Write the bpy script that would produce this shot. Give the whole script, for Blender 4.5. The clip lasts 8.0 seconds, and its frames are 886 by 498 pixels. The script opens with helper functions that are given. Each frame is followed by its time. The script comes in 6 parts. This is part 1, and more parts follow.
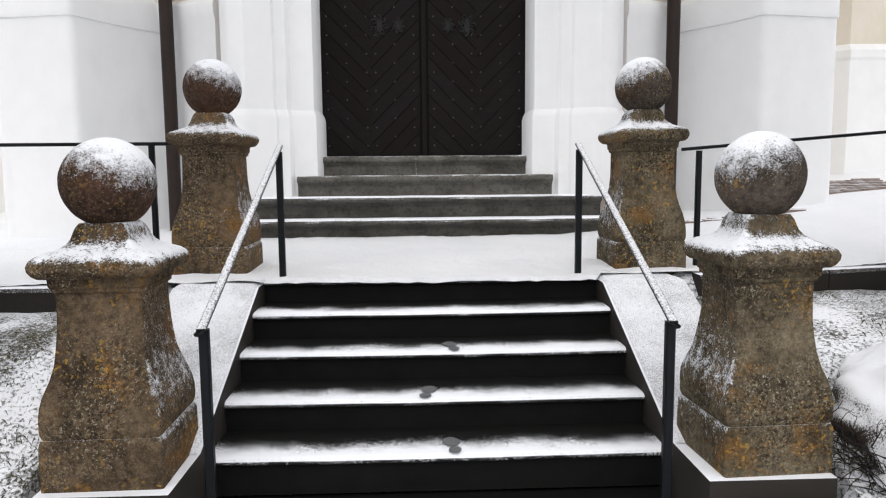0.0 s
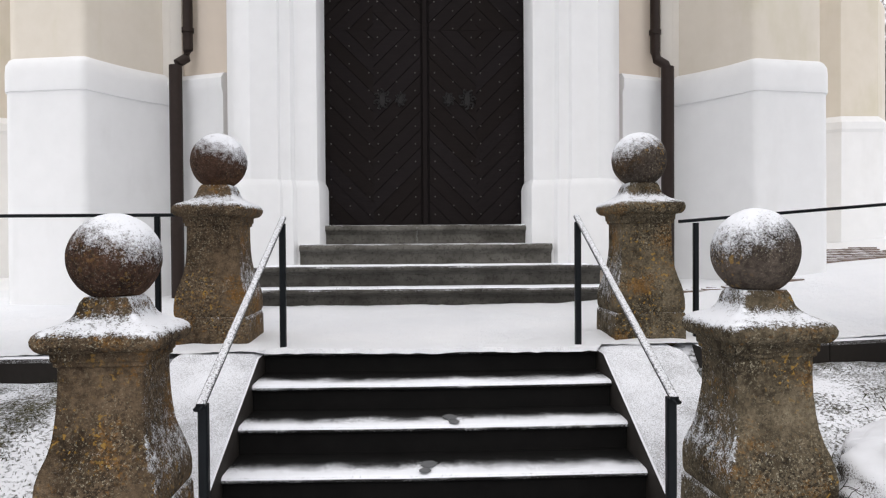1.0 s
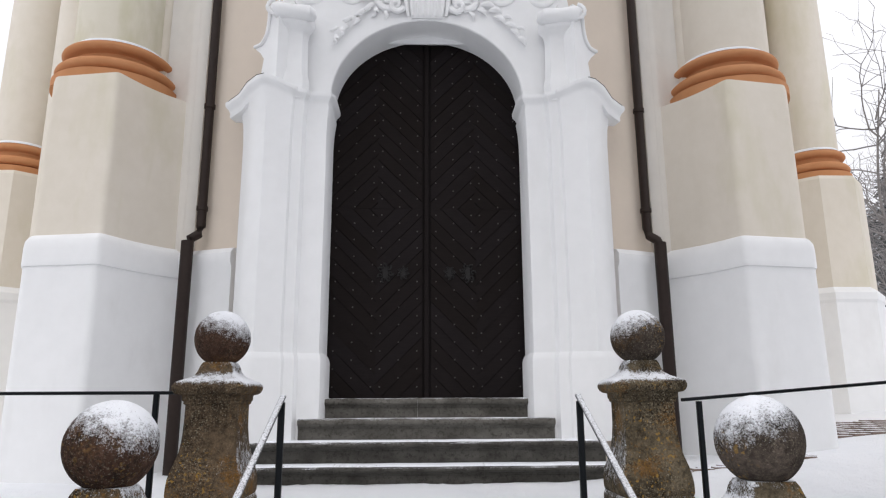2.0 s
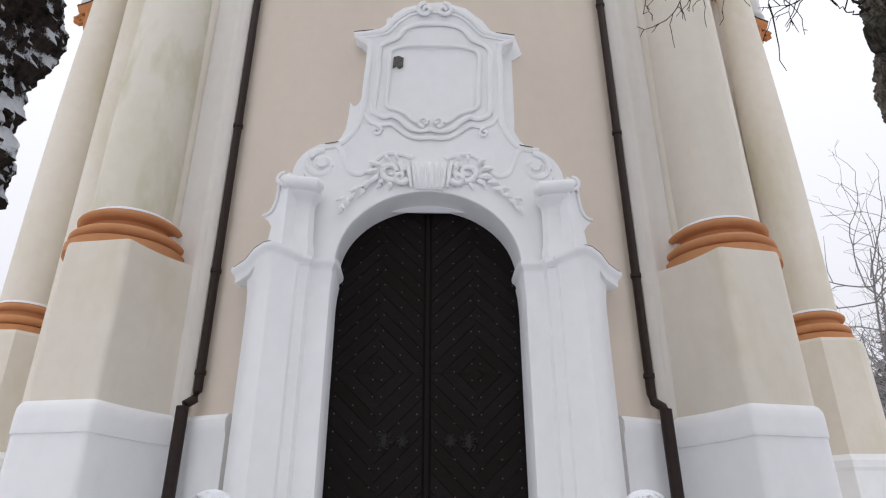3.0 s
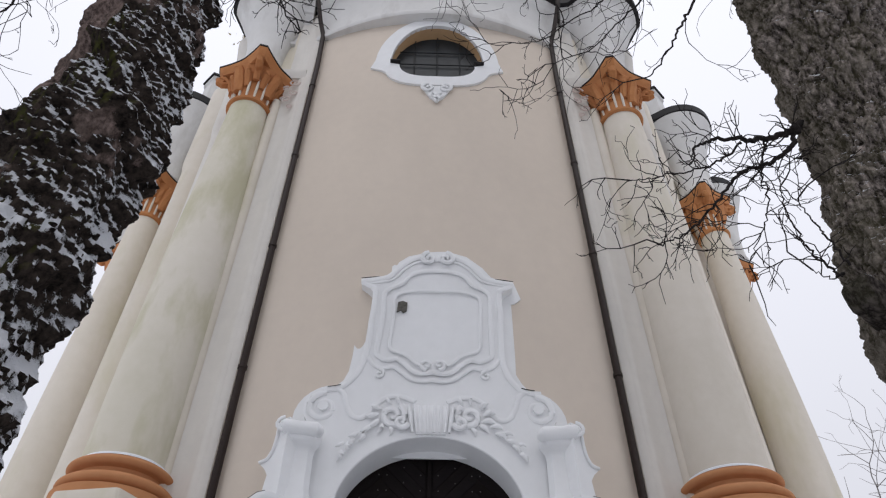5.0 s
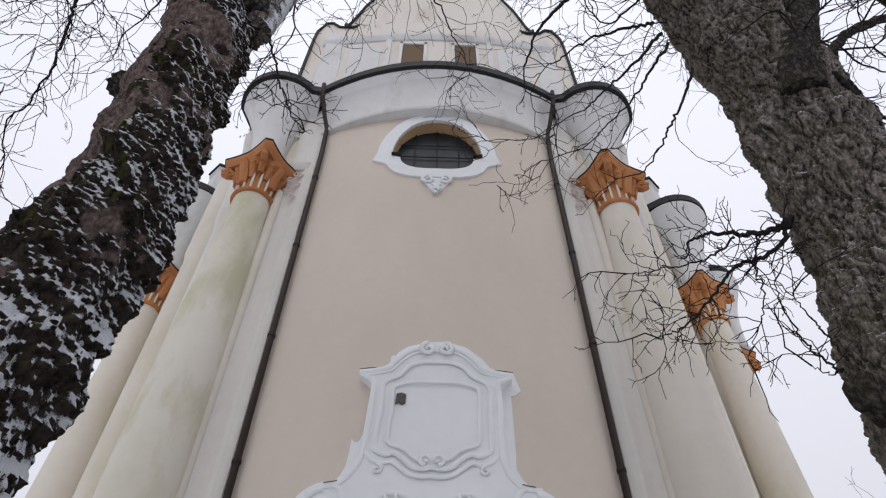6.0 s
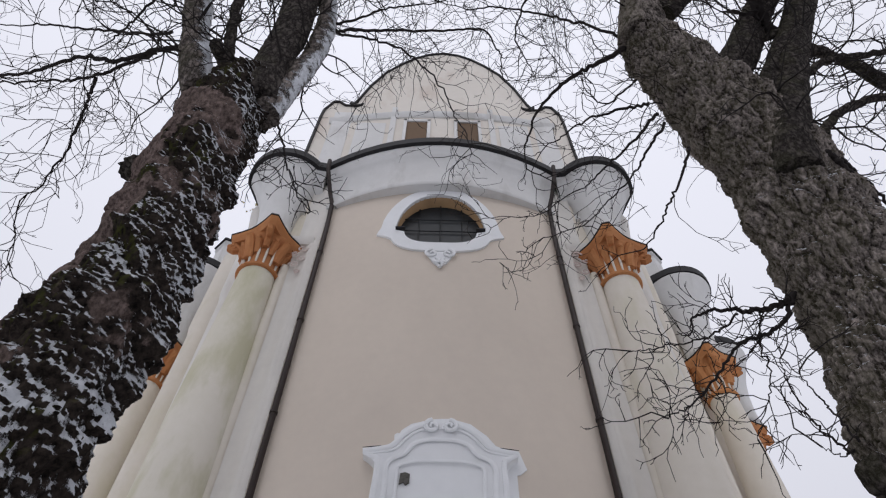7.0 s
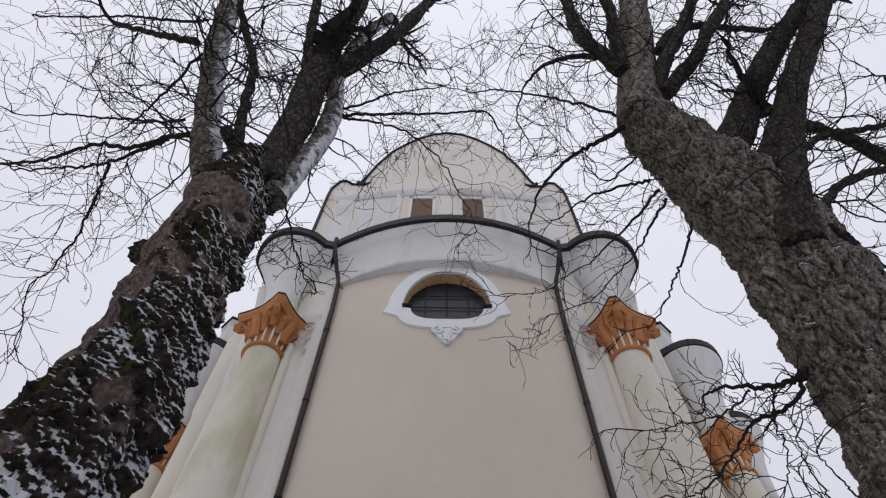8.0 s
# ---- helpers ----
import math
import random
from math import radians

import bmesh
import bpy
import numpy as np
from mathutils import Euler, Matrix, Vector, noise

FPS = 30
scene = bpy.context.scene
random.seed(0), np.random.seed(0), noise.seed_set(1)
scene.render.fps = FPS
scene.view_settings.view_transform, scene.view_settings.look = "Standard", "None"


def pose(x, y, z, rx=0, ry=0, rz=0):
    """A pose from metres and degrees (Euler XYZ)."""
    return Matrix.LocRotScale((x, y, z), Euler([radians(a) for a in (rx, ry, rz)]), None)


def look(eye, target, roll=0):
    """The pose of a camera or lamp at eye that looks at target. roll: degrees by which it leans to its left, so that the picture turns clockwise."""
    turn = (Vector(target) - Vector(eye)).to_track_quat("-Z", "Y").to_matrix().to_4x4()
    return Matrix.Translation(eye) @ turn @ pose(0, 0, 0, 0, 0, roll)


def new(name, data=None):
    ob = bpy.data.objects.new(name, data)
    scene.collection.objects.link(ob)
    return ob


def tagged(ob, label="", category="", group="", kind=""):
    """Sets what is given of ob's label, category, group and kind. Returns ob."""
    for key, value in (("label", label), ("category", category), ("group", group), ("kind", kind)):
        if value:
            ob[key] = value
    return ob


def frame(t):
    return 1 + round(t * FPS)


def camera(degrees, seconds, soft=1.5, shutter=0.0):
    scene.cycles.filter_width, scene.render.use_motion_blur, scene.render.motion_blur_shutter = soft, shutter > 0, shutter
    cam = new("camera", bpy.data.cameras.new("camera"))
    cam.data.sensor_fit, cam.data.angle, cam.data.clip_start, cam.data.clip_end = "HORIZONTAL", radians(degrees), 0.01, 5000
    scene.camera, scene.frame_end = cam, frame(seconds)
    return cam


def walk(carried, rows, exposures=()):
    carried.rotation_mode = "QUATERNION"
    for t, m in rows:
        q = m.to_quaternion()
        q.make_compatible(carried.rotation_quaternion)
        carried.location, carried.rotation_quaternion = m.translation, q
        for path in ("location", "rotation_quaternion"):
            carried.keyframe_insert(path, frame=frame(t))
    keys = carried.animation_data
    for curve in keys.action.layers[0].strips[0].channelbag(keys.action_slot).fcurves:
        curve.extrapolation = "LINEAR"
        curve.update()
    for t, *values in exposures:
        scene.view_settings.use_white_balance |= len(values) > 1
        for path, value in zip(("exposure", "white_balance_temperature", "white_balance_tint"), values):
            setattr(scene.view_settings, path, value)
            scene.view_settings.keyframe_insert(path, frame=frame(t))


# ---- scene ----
cam = camera(65.8, 8.0, soft=1.2)
METRES, EYE, TILT, LEAN, TURN = 0.8, 1.51, 0.0, 0.0, -2.1
ROWS = [
    (0.0, 0.0, 0.0, 0.0, -0.06, -6.18, 0.51),
    (0.5, 0.0003, -0.0093, 0.0199, -0.02, -4.98, 0.45),
    (1.0, 0.0016, -0.046, 0.0624, -0.0, -0.84, 0.37),
    (1.5, -0.0041, -0.0941, 0.1299, 0.03, 5.57, 0.32),
    (2.0, 0.0077, -0.1442, 0.1895, 0.11, 12.67, 0.28),
    (3.5, 0.0305, -0.2711, 0.4236, 0.22, 30.38, -0.02),
    (4.0, 0.0272, -0.3305, 0.4525, 0.22, 34.8, -0.06),
    (4.5, 0.0196, -0.3954, 0.4748, 0.22, 39.66, -0.15),
    (6.0, 0.0451, -0.57, 0.5039, 0.2, 51.34, -0.25),
    (6.5, 0.045, -0.6262, 0.5045, 0.19, 54.02, -0.3),
    (7.0, 0.0531, -0.6799, 0.5121, 0.63, 57.19, -0.35),
    (7.5, 0.0569, -0.7108, 0.5171, 1.12, 60.45, -0.4),
    (8.0, 0.0683, -0.7407, 0.5163, 1.61, 63.4, -0.44),
]
walk(cam, [(t, pose(-0.09, 0, EYE, TILT, LEAN, TURN) @ pose(METRES * x, METRES * y, METRES * z, 90 + pitch, roll, yaw)) for t, x, y, z, yaw, pitch, roll in ROWS],
     exposures=[(0.0, 0.56, 6900, 9), (1.0, 0.48, 6900, 10), (2.0, 0.32, 6750, 10), (3.5, 0.05, 6600, 11), (4.5, -0.09, 6550, 11), (6.0, -0.20, 6500, 12), (8.0, -0.45, 6450, 13)])


# ---------------------------------------------------------------- light
world = bpy.data.worlds.new("overcast_sky")
scene.world = world
world.use_nodes = True
wn, wl = world.node_tree.nodes, world.node_tree.links
wn.clear()
sky = wn.new("ShaderNodeTexSky")
sky.sky_type = "NISHITA"
sky.sun_disc = False
sky.sun_elevation, sky.sun_rotation = radians(50), radians(185)
sky.air_density, sky.dust_density, sky.ozone_density = 1.0, 6.0, 1.0
grey = wn.new("ShaderNodeHueSaturation")
grey.inputs["Saturation"].default_value = 0.12
cloud = wn.new("ShaderNodeMix")
cloud.data_type = "RGBA"
cloud.inputs[0].default_value = 0.9
cloud.inputs[7].default_value = (9.6, 9.85, 10.8, 1)
back = wn.new("ShaderNodeBackground")
back.inputs["Strength"].default_value = 0.1
wout = wn.new("ShaderNodeOutputWorld")
wl.new(sky.outputs[0], grey.inputs["Color"])
wl.new(grey.outputs[0], cloud.inputs[6])
# an overcast sky is brightest overhead
way = wn.new("ShaderNodeTexCoord")
axes = wn.new("ShaderNodeSeparateXYZ")
lift = wn.new("ShaderNodeMapRange")
lift.inputs["To Min"].default_value, lift.inputs["To Max"].default_value = 0.70, 1.27
scaled = wn.new("ShaderNodeVectorMath")
scaled.operation = "SCALE"
wl.new(way.outputs["Generated"], axes.inputs[0])
wl.new(axes.outputs["Z"], lift.inputs["Value"])
wl.new(cloud.outputs[2], scaled.inputs[0])
wl.new(lift.outputs[0], scaled.inputs["Scale"])
wl.new(scaled.outputs[0], back.inputs["Color"])
wl.new(back.outputs[0], wout.inputs[0])

sun = new("sun", bpy.data.lights.new("sun", "SUN"))
sun.data.energy, sun.data.angle, sun.data.color = 0.3, radians(40), (1.0, 0.97, 0.93)
sun.matrix_basis = look((-0.8, -9, 11), (0, 0, 0))


# ---------------------------------------------------------------- materials
def ramp(nt, src, stops):
    r = nt.nodes.new("ShaderNodeValToRGB")
    els = r.color_ramp.elements
    while len(els) < len(stops):
        els.new(0.5)
    for e, (p, c) in zip(els, stops):
        e.position = p
        e.color = (c, c, c, 1) if not isinstance(c, tuple) else (*c, 1)
    nt.links.new(src, r.inputs[0])
    return r.outputs[0]


def noise_tex(nt, scale, detail=4.0, rough=0.6, coord=None, stretch=None):
    n = nt.nodes.new("ShaderNodeTexNoise")
    n.inputs["Scale"].default_value, n.inputs["Detail"].default_value, n.inputs["Roughness"].default_value = scale, detail, rough
    if coord is not None:
        if stretch:
            mp = nt.nodes.new("ShaderNodeMapping")
            mp.inputs["Scale"].default_value = stretch
            nt.links.new(coord, mp.inputs[0])
            coord = mp.outputs[0]
        nt.links.new(coord, n.inputs["Vector"])
    return n.outputs[0]


def mixc(nt, fac, a, b):
    m = nt.nodes.new("ShaderNodeMix")
    m.data_type = "RGBA"
    for sock, v in ((m.inputs[0], fac), (m.inputs[6], a), (m.inputs[7], b)):
        if isinstance(v, bpy.types.NodeSocket):
            nt.links.new(v, sock)
        else:
            sock.default_value = v if not isinstance(v, tuple) else (*v, 1)
    return m.outputs[2]


def calc(nt, op, a, b=0.0, clamp=False):
    m = nt.nodes.new("ShaderNodeMath")
    m.operation, m.use_clamp = op, clamp
    for sock, v in zip(m.inputs, (a, b)):
        if isinstance(v, bpy.types.NodeSocket):
            nt.links.new(v, sock)
        else:
            sock.default_value = v
    return m.outputs[0]


def base(name, rough=0.8, metal=0.0, spec=0.3):
    m = bpy.data.materials.new(name)
    m.use_nodes = True
    nt = m.node_tree
    b = nt.nodes["Principled BSDF"]
    b.inputs["Roughness"].default_value, b.inputs["Metallic"].default_value = rough, metal
    b.inputs["Specular IOR Level"].default_value = spec
    tc = nt.nodes.new("ShaderNodeTexCoord")
    return m, nt, b, tc


def bump(nt, b, height, strength=0.4, dist=0.01):
    n = nt.nodes.new("ShaderNodeBump")
    n.inputs["Strength"].default_value, n.inputs["Distance"].default_value = strength, dist
    nt.links.new(height, n.inputs["Height"])
    nt.links.new(n.outputs[0], b.inputs["Normal"])


def position(nt):
    g = nt.nodes.new("ShaderNodeNewGeometry")
    s = nt.nodes.new("ShaderNodeSeparateXYZ")
    nt.links.new(g.outputs["Normal"], s.inputs[0])
    return g.outputs["Position"], s.outputs


SNOW = (0.86, 0.88, 0.92)


def snow_mat():
    m, nt, b, tc = base("snow", 0.6)
    pos, _ = position(nt)
    big, fine = noise_tex(nt, 1.3, 5, 0.6, pos), noise_tex(nt, 60, 4, 0.7, pos)
    nt.links.new(mixc(nt, ramp(nt, big, [(0.3, 0.0), (0.75, 1.0)]), (0.86, 0.88, 0.91), (0.93, 0.94, 0.96)), b.inputs["Base Color"])
    bump(nt, b, calc(nt, "ADD", fine, calc(nt, "MULTIPLY", noise_tex(nt, 11, 4, 0.6, pos), 1.8)), 0.65, 0.03)
    return m


def lawn_mat():
    m, nt, b, tc = base("snowy_lawn", 0.85)
    pos, _ = position(nt)
    a = noise_tex(nt, 55, 6, 0.75, pos)
    p = noise_tex(nt, 2.2, 3, 0.6, pos)
    f = ramp(nt, calc(nt, "ADD", a, calc(nt, "MULTIPLY", calc(nt, "SUBTRACT", p, 0.5), 0.55)), [(0.385, 0.0), (0.50, 1.0)])
    earth = mixc(nt, noise_tex(nt, 40, 4, 0.6, pos), (0.05, 0.055, 0.025), (0.13, 0.11, 0.06))
    nt.links.new(mixc(nt, f, earth, SNOW), b.inputs["Base Color"])
    bump(nt, b, f, 0.8, 0.03)
    return m


def plaster(name, col, dark, stain=None, blotch=0.35, much=0.6, edge=0.54):
    m, nt, b, tc = base(name, 0.85, 0, 0.2)
    pos, nrm = position(nt)
    big = noise_tex(nt, 0.55, 6, 0.62, pos, (1, 1, 0.45))
    mid = noise_tex(nt, 5.0, 5, 0.6, pos)
    fine = noise_tex(nt, 140, 3, 0.6, pos)
    f = ramp(nt, calc(nt, "ADD", calc(nt, "MULTIPLY", big, 0.7), calc(nt, "MULTIPLY", mid, 0.3)), [(0.5 - blotch * 0.4, 0.0), (0.5 + blotch * 0.6, 1.0)])
    c = mixc(nt, f, dark, col)
    if stain:
        run = ramp(nt, noise_tex(nt, 1.1, 5, 0.6, calc_vec(nt, pos, 4.2), (1, 1, 0.35)), [(edge, 0.0), (edge + 0.16, 1.0)])
        c = mixc(nt, calc(nt, "MULTIPLY", run, much), c, stain)
    nt.links.new(c, b.inputs["Base Color"])
    bump(nt, b, calc(nt, "ADD", fine, mid), 0.18, 0.01)
    return m


def old_stone(name, lo, hi, s0, s1, drift, rust=0.7, lichen=1.0):
    """Weathered sandstone with lichen; dry snow lies on what faces up or to one side."""
    m, nt, b, tc = base(name, 0.92, 0, 0.1)
    pos, nrm = position(nt)
    big, mid = noise_tex(nt, 2.6, 5, 0.65, pos), noise_tex(nt, 22, 5, 0.7, pos)
    c = mixc(nt, ramp(nt, calc(nt, "ADD", calc(nt, "MULTIPLY", big, 0.6), calc(nt, "MULTIPLY", mid, 0.4)), [(0.40, 0.0), (0.60, 1.0)]), lo, hi)
    ochre = ramp(nt, calc(nt, "ADD", calc(nt, "MULTIPLY", noise_tex(nt, 4.0, 4, 0.6, calc_vec(nt, pos, 7.3)), 0.65), calc(nt, "MULTIPLY", noise_tex(nt, 60, 3, 0.7, pos), 0.35)), [(0.53, 0.0), (0.60, 1.0)])
    c = mixc(nt, calc(nt, "MULTIPLY", ochre, rust), c, (0.22, 0.105, 0.022))
    patchy = ramp(nt, noise_tex(nt, 3.1, 3, 0.6, calc_vec(nt, pos, 1.7)), [(0.42, 0.0), (0.62, 1.0)])
    pale = ramp(nt, noise_tex(nt, 95, 3, 0.7, pos), [(0.57, 0.0), (0.63, 1.0)])
    c = mixc(nt, calc(nt, "MULTIPLY", pale, calc(nt, "ADD", 0.12 * lichen, calc(nt, "MULTIPLY", patchy, 0.5 * lichen))), c, (0.34, 0.31, 0.23))
    black = ramp(nt, noise_tex(nt, 62, 5, 0.78, calc_vec(nt, pos, 3.1)), [(0.49, 0.0), (0.57, 1.0)])
    c = mixc(nt, calc(nt, "MULTIPLY", black, calc(nt, "ADD", 0.35, calc(nt, "MULTIPLY", patchy, 0.5))), c, (0.016, 0.013, 0.010))
    # small yellow lichen dots in colonies
    dots = calc(nt, "MULTIPLY", ramp(nt, noise_tex(nt, 42, 2, 0.5, calc_vec(nt, pos, 2.2)), [(0.60, 0.0), (0.66, 1.0)]), ramp(nt, noise_tex(nt, 2.4, 3, 0.6, calc_vec(nt, pos, 8.8)), [(0.48, 0.0), (0.58, 1.0)]))
    c = mixc(nt, calc(nt, "MULTIPLY", dots, 0.5 * lichen), c, (0.34, 0.20, 0.045))
    grain = noise_tex(nt, 120, 2, 0.75, pos)
    lump = noise_tex(nt, 24, 4, 0.65, pos)
    up = calc(nt, "ADD", nrm[2], calc(nt, "MULTIPLY", nrm[0], drift))
    s = calc(nt, "ADD", up, calc(nt, "ADD", calc(nt, "MULTIPLY", calc(nt, "SUBTRACT", lump, 0.5), 1.1), calc(nt, "MULTIPLY", calc(nt, "SUBTRACT", grain, 0.5), 1.3)))
    s = ramp(nt, s, [(s0, 0.0), (s1, 1.0)])
    nt.links.new(mixc(nt, s, c, SNOW), b.inputs["Base Color"])
    bump(nt, b, calc(nt, "ADD", lump, calc(nt, "ADD", calc(nt, "MULTIPLY", grain, 0.5), calc(nt, "MULTIPLY", s, 0.6))), 0.9, 0.012)
    return m


def calc_vec(nt, v, off):
    n = nt.nodes.new("ShaderNodeVectorMath")
    n.operation = "ADD"
    n.inputs[1].default_value = (off, off * 0.7, off * 1.3)
    nt.links.new(v, n.inputs[0])
    return n.outputs[0]


def step_stone():
    """Dark wet stone; dusted with snow towards the nosing of each tread."""
    m, nt, b, tc = base("dark_step_stone", 0.75, 0, 0.08)
    pos, nrm = position(nt)
    gen = nt.nodes.new("ShaderNodeSeparateXYZ")
    nt.links.new(tc.outputs["Generated"], gen.inputs[0])
    c = mixc(nt, noise_tex(nt, 6, 6, 0.65, pos), (0.0035, 0.0035, 0.0036), (0.012, 0.0115, 0.011))
    grain, mid = noise_tex(nt, 150, 2, 0.75, pos), noise_tex(nt, 3.2, 4, 0.6, pos)
    speck = calc(nt, "SUBTRACT", grain, 0.5)
    d = calc(nt, "SUBTRACT", 0.82, calc(nt, "MULTIPLY", gen.outputs[1], 1.15))
    d = calc(nt, "ADD", d, calc(nt, "ADD", calc(nt, "MULTIPLY", speck, 1.1), calc(nt, "MULTIPLY", calc(nt, "SUBTRACT", mid, 0.5), 0.7)))
    s = calc(nt, "MULTIPLY", ramp(nt, d, [(0.30, 0.0), (0.56, 1.0)]), ramp(nt, calc(nt, "ADD", nrm[2], calc(nt, "MULTIPLY", speck, 1.2)), [(0.40, 0.0), (0.62, 1.0)]))
    # dry snow caught along the worn nosing
    lip = calc(nt, "ADD", gen.outputs[2], calc(nt, "ADD", calc(nt, "MULTIPLY", speck, 0.42), calc(nt, "MULTIPLY", calc(nt, "SUBTRACT", mid, 0.5), 0.25)))
    lip = calc(nt, "MULTIPLY", ramp(nt, lip, [(0.86, 0.0), (0.98, 1.0)]), ramp(nt, gen.outputs[1], [(0.12, 1.0), (0.2, 0.0)]))
    s = calc(nt, "MAXIMUM", s, lip)
    nt.links.new(mixc(nt, s, c, SNOW), b.inputs["Base Color"])
    bump(nt, b, calc(nt, "ADD", mid, calc(nt, "MULTIPLY", grain, 0.25)), 0.4, 0.01)
    return m


def grey_step(name, s0, k):
    m, nt, b, tc = base(name, 0.75, 0, 0.2)
    pos, nrm = position(nt)
    f = noise_tex(nt, 4, 5, 0.6, pos, (0.7, 1, 1.2))
    c = mixc(nt, ramp(nt, f, [(0.25, 0.0), (0.75, 1.0)]), (0.052 * k, 0.047 * k, 0.040 * k), (0.21 * k, 0.20 * k, 0.178 * k))
    c = mixc(nt, ramp(nt, noise_tex(nt, 28, 5, 0.7, pos), [(0.50, 0.0), (0.68, 0.75)]), c, (0.028 * k, 0.024 * k, 0.018 * k))
    grain = noise_tex(nt, 130, 2, 0.8, pos)
    patch = noise_tex(nt, 2.1, 3, 0.6, pos)
    d = calc(nt, "ADD", nrm[2], calc(nt, "ADD", calc(nt, "MULTIPLY", calc(nt, "SUBTRACT", grain, 0.5), 1.2), calc(nt, "SUBTRACT", patch, 0.5)))
    s = ramp(nt, d, [(s0, 0.0), (s0 + 0.16, 1.0)])
    nt.links.new(mixc(nt, s, c, SNOW), b.inputs["Base Color"])
    bump(nt, b, f, 0.4, 0.01)
    return m


def dusted(name, col, up0=0.45, up1=0.75, rough=0.5, metal=0.0, grain_amp=1.2):
    m, nt, b, tc = base(name, rough, metal, 0.4)
    pos, nrm = position(nt)
    grain = noise_tex(nt, 120, 2, 0.8, pos)
    d = calc(nt, "ADD", nrm[2], calc(nt, "MULTIPLY", calc(nt, "SUBTRACT", grain, 0.5), grain_amp))
    s = ramp(nt, d, [(up0, 0.0), (up1, 1.0)])
    c = mixc(nt, noise_tex(nt, 30, 4, 0.6, pos), tuple(v * 0.7 for v in col), tuple(v * 1.25 for v in col))
    nt.links.new(mixc(nt, s, c, SNOW), b.inputs["Base Color"])
    bump(nt, b, grain, 0.2, 0.004)
    return m


def wood(name, a, c, scale=1.0, rough=0.6):
    m, nt, b, tc = base(name, rough, 0, 0.03)
    info = nt.nodes.new("ShaderNodeObjectInfo")
    f = noise_tex(nt, 9 * scale, 6, 0.7, tc.outputs["Object"], (1, 6, 6))
    col = mixc(nt, f, a, c)
    col = mixc(nt, calc(nt, "MULTIPLY", info.outputs["Random"], 0.45), col, (0.012, 0.009, 0.007))
    nt.links.new(col, b.inputs["Base Color"])
    bump(nt, b, f, 0.5, 0.004)
    return m


def metal_mat(name, col, rough=0.5, metal=0.7):
    m, nt, b, tc = base(name, rough, metal, 0.2)
    pos, _ = position(nt)
    nt.links.new(mixc(nt, noise_tex(nt, 12, 5, 0.7, pos), tuple(v * 0.6 for v in col), tuple(v * 1.4 for v in col)), b.inputs["Base Color"])
    return m


def bark_mat(name, dark, light, moss, side, amount, mossy=0.75, size=1.0, drift=0.0, plates=False):
    """Furrowed bark, furrow shade put into its colour, with moss, and snow blown against one side, with a broken edge.
    """
    m, nt, b, tc = base(name, 0.95, 0, 0.08)
    pos, nrm = position(nt)
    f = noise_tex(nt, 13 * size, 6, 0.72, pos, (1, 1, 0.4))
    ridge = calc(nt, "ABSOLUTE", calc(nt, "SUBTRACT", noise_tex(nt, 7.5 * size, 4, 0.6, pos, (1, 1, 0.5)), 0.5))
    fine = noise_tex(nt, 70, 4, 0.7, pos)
    # low bark is coloured dark as if shaded, ridges light
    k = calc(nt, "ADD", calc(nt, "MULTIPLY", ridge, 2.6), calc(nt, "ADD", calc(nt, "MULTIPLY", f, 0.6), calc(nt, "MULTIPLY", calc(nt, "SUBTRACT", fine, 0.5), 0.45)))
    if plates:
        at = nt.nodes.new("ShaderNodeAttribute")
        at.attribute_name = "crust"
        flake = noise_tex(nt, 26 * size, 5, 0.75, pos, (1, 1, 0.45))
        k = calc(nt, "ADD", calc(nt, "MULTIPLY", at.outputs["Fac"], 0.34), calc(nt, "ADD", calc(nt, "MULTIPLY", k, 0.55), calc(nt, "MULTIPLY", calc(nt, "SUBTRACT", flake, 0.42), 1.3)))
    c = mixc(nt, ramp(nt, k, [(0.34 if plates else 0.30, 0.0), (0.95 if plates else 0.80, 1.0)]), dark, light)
    mo = ramp(nt, calc(nt, "ADD", noise_tex(nt, 2.6, 5, 0.7, pos), calc(nt, "MULTIPLY", nrm[0], -0.16)), [(0.50, 0.0), (0.64, 1.0)])
    c = mixc(nt, calc(nt, "MULTIPLY", mo, mossy), c, moss)
    d = None
    for i in range(3):
        t = calc(nt, "MULTIPLY", nrm[i], side[i])
        d = t if d is None else calc(nt, "ADD", d, t)
    lump, grain = noise_tex(nt, 5.0 * size, 5, 0.66, pos), noise_tex(nt, 75, 3, 0.75, pos)
    if drift:
        d = calc(nt, "ADD", d, calc(nt, "MULTIPLY", calc(nt, "SUBTRACT", noise_tex(nt, 1.7, 3, 0.55, calc_vec(nt, pos, 5.1)), 0.5), drift))
    d = calc(nt, "ADD", d, calc(nt, "ADD", calc(nt, "MULTIPLY", calc(nt, "SUBTRACT", lump, 0.5), 1.4 if drift else 2.2), calc(nt, "MULTIPLY", calc(nt, "SUBTRACT", grain, 0.5), 1.5)))
    s = ramp(nt, d, [(amount, 0.0), (amount + 0.22, 1.0)])
    nt.links.new(mixc(nt, s, c, (0.80, 0.82, 0.86)), b.inputs["Base Color"])
    bump(nt, b, calc(nt, "ADD", k, calc(nt, "MULTIPLY", s, 0.7)), 1.0, 0.04)
    return m


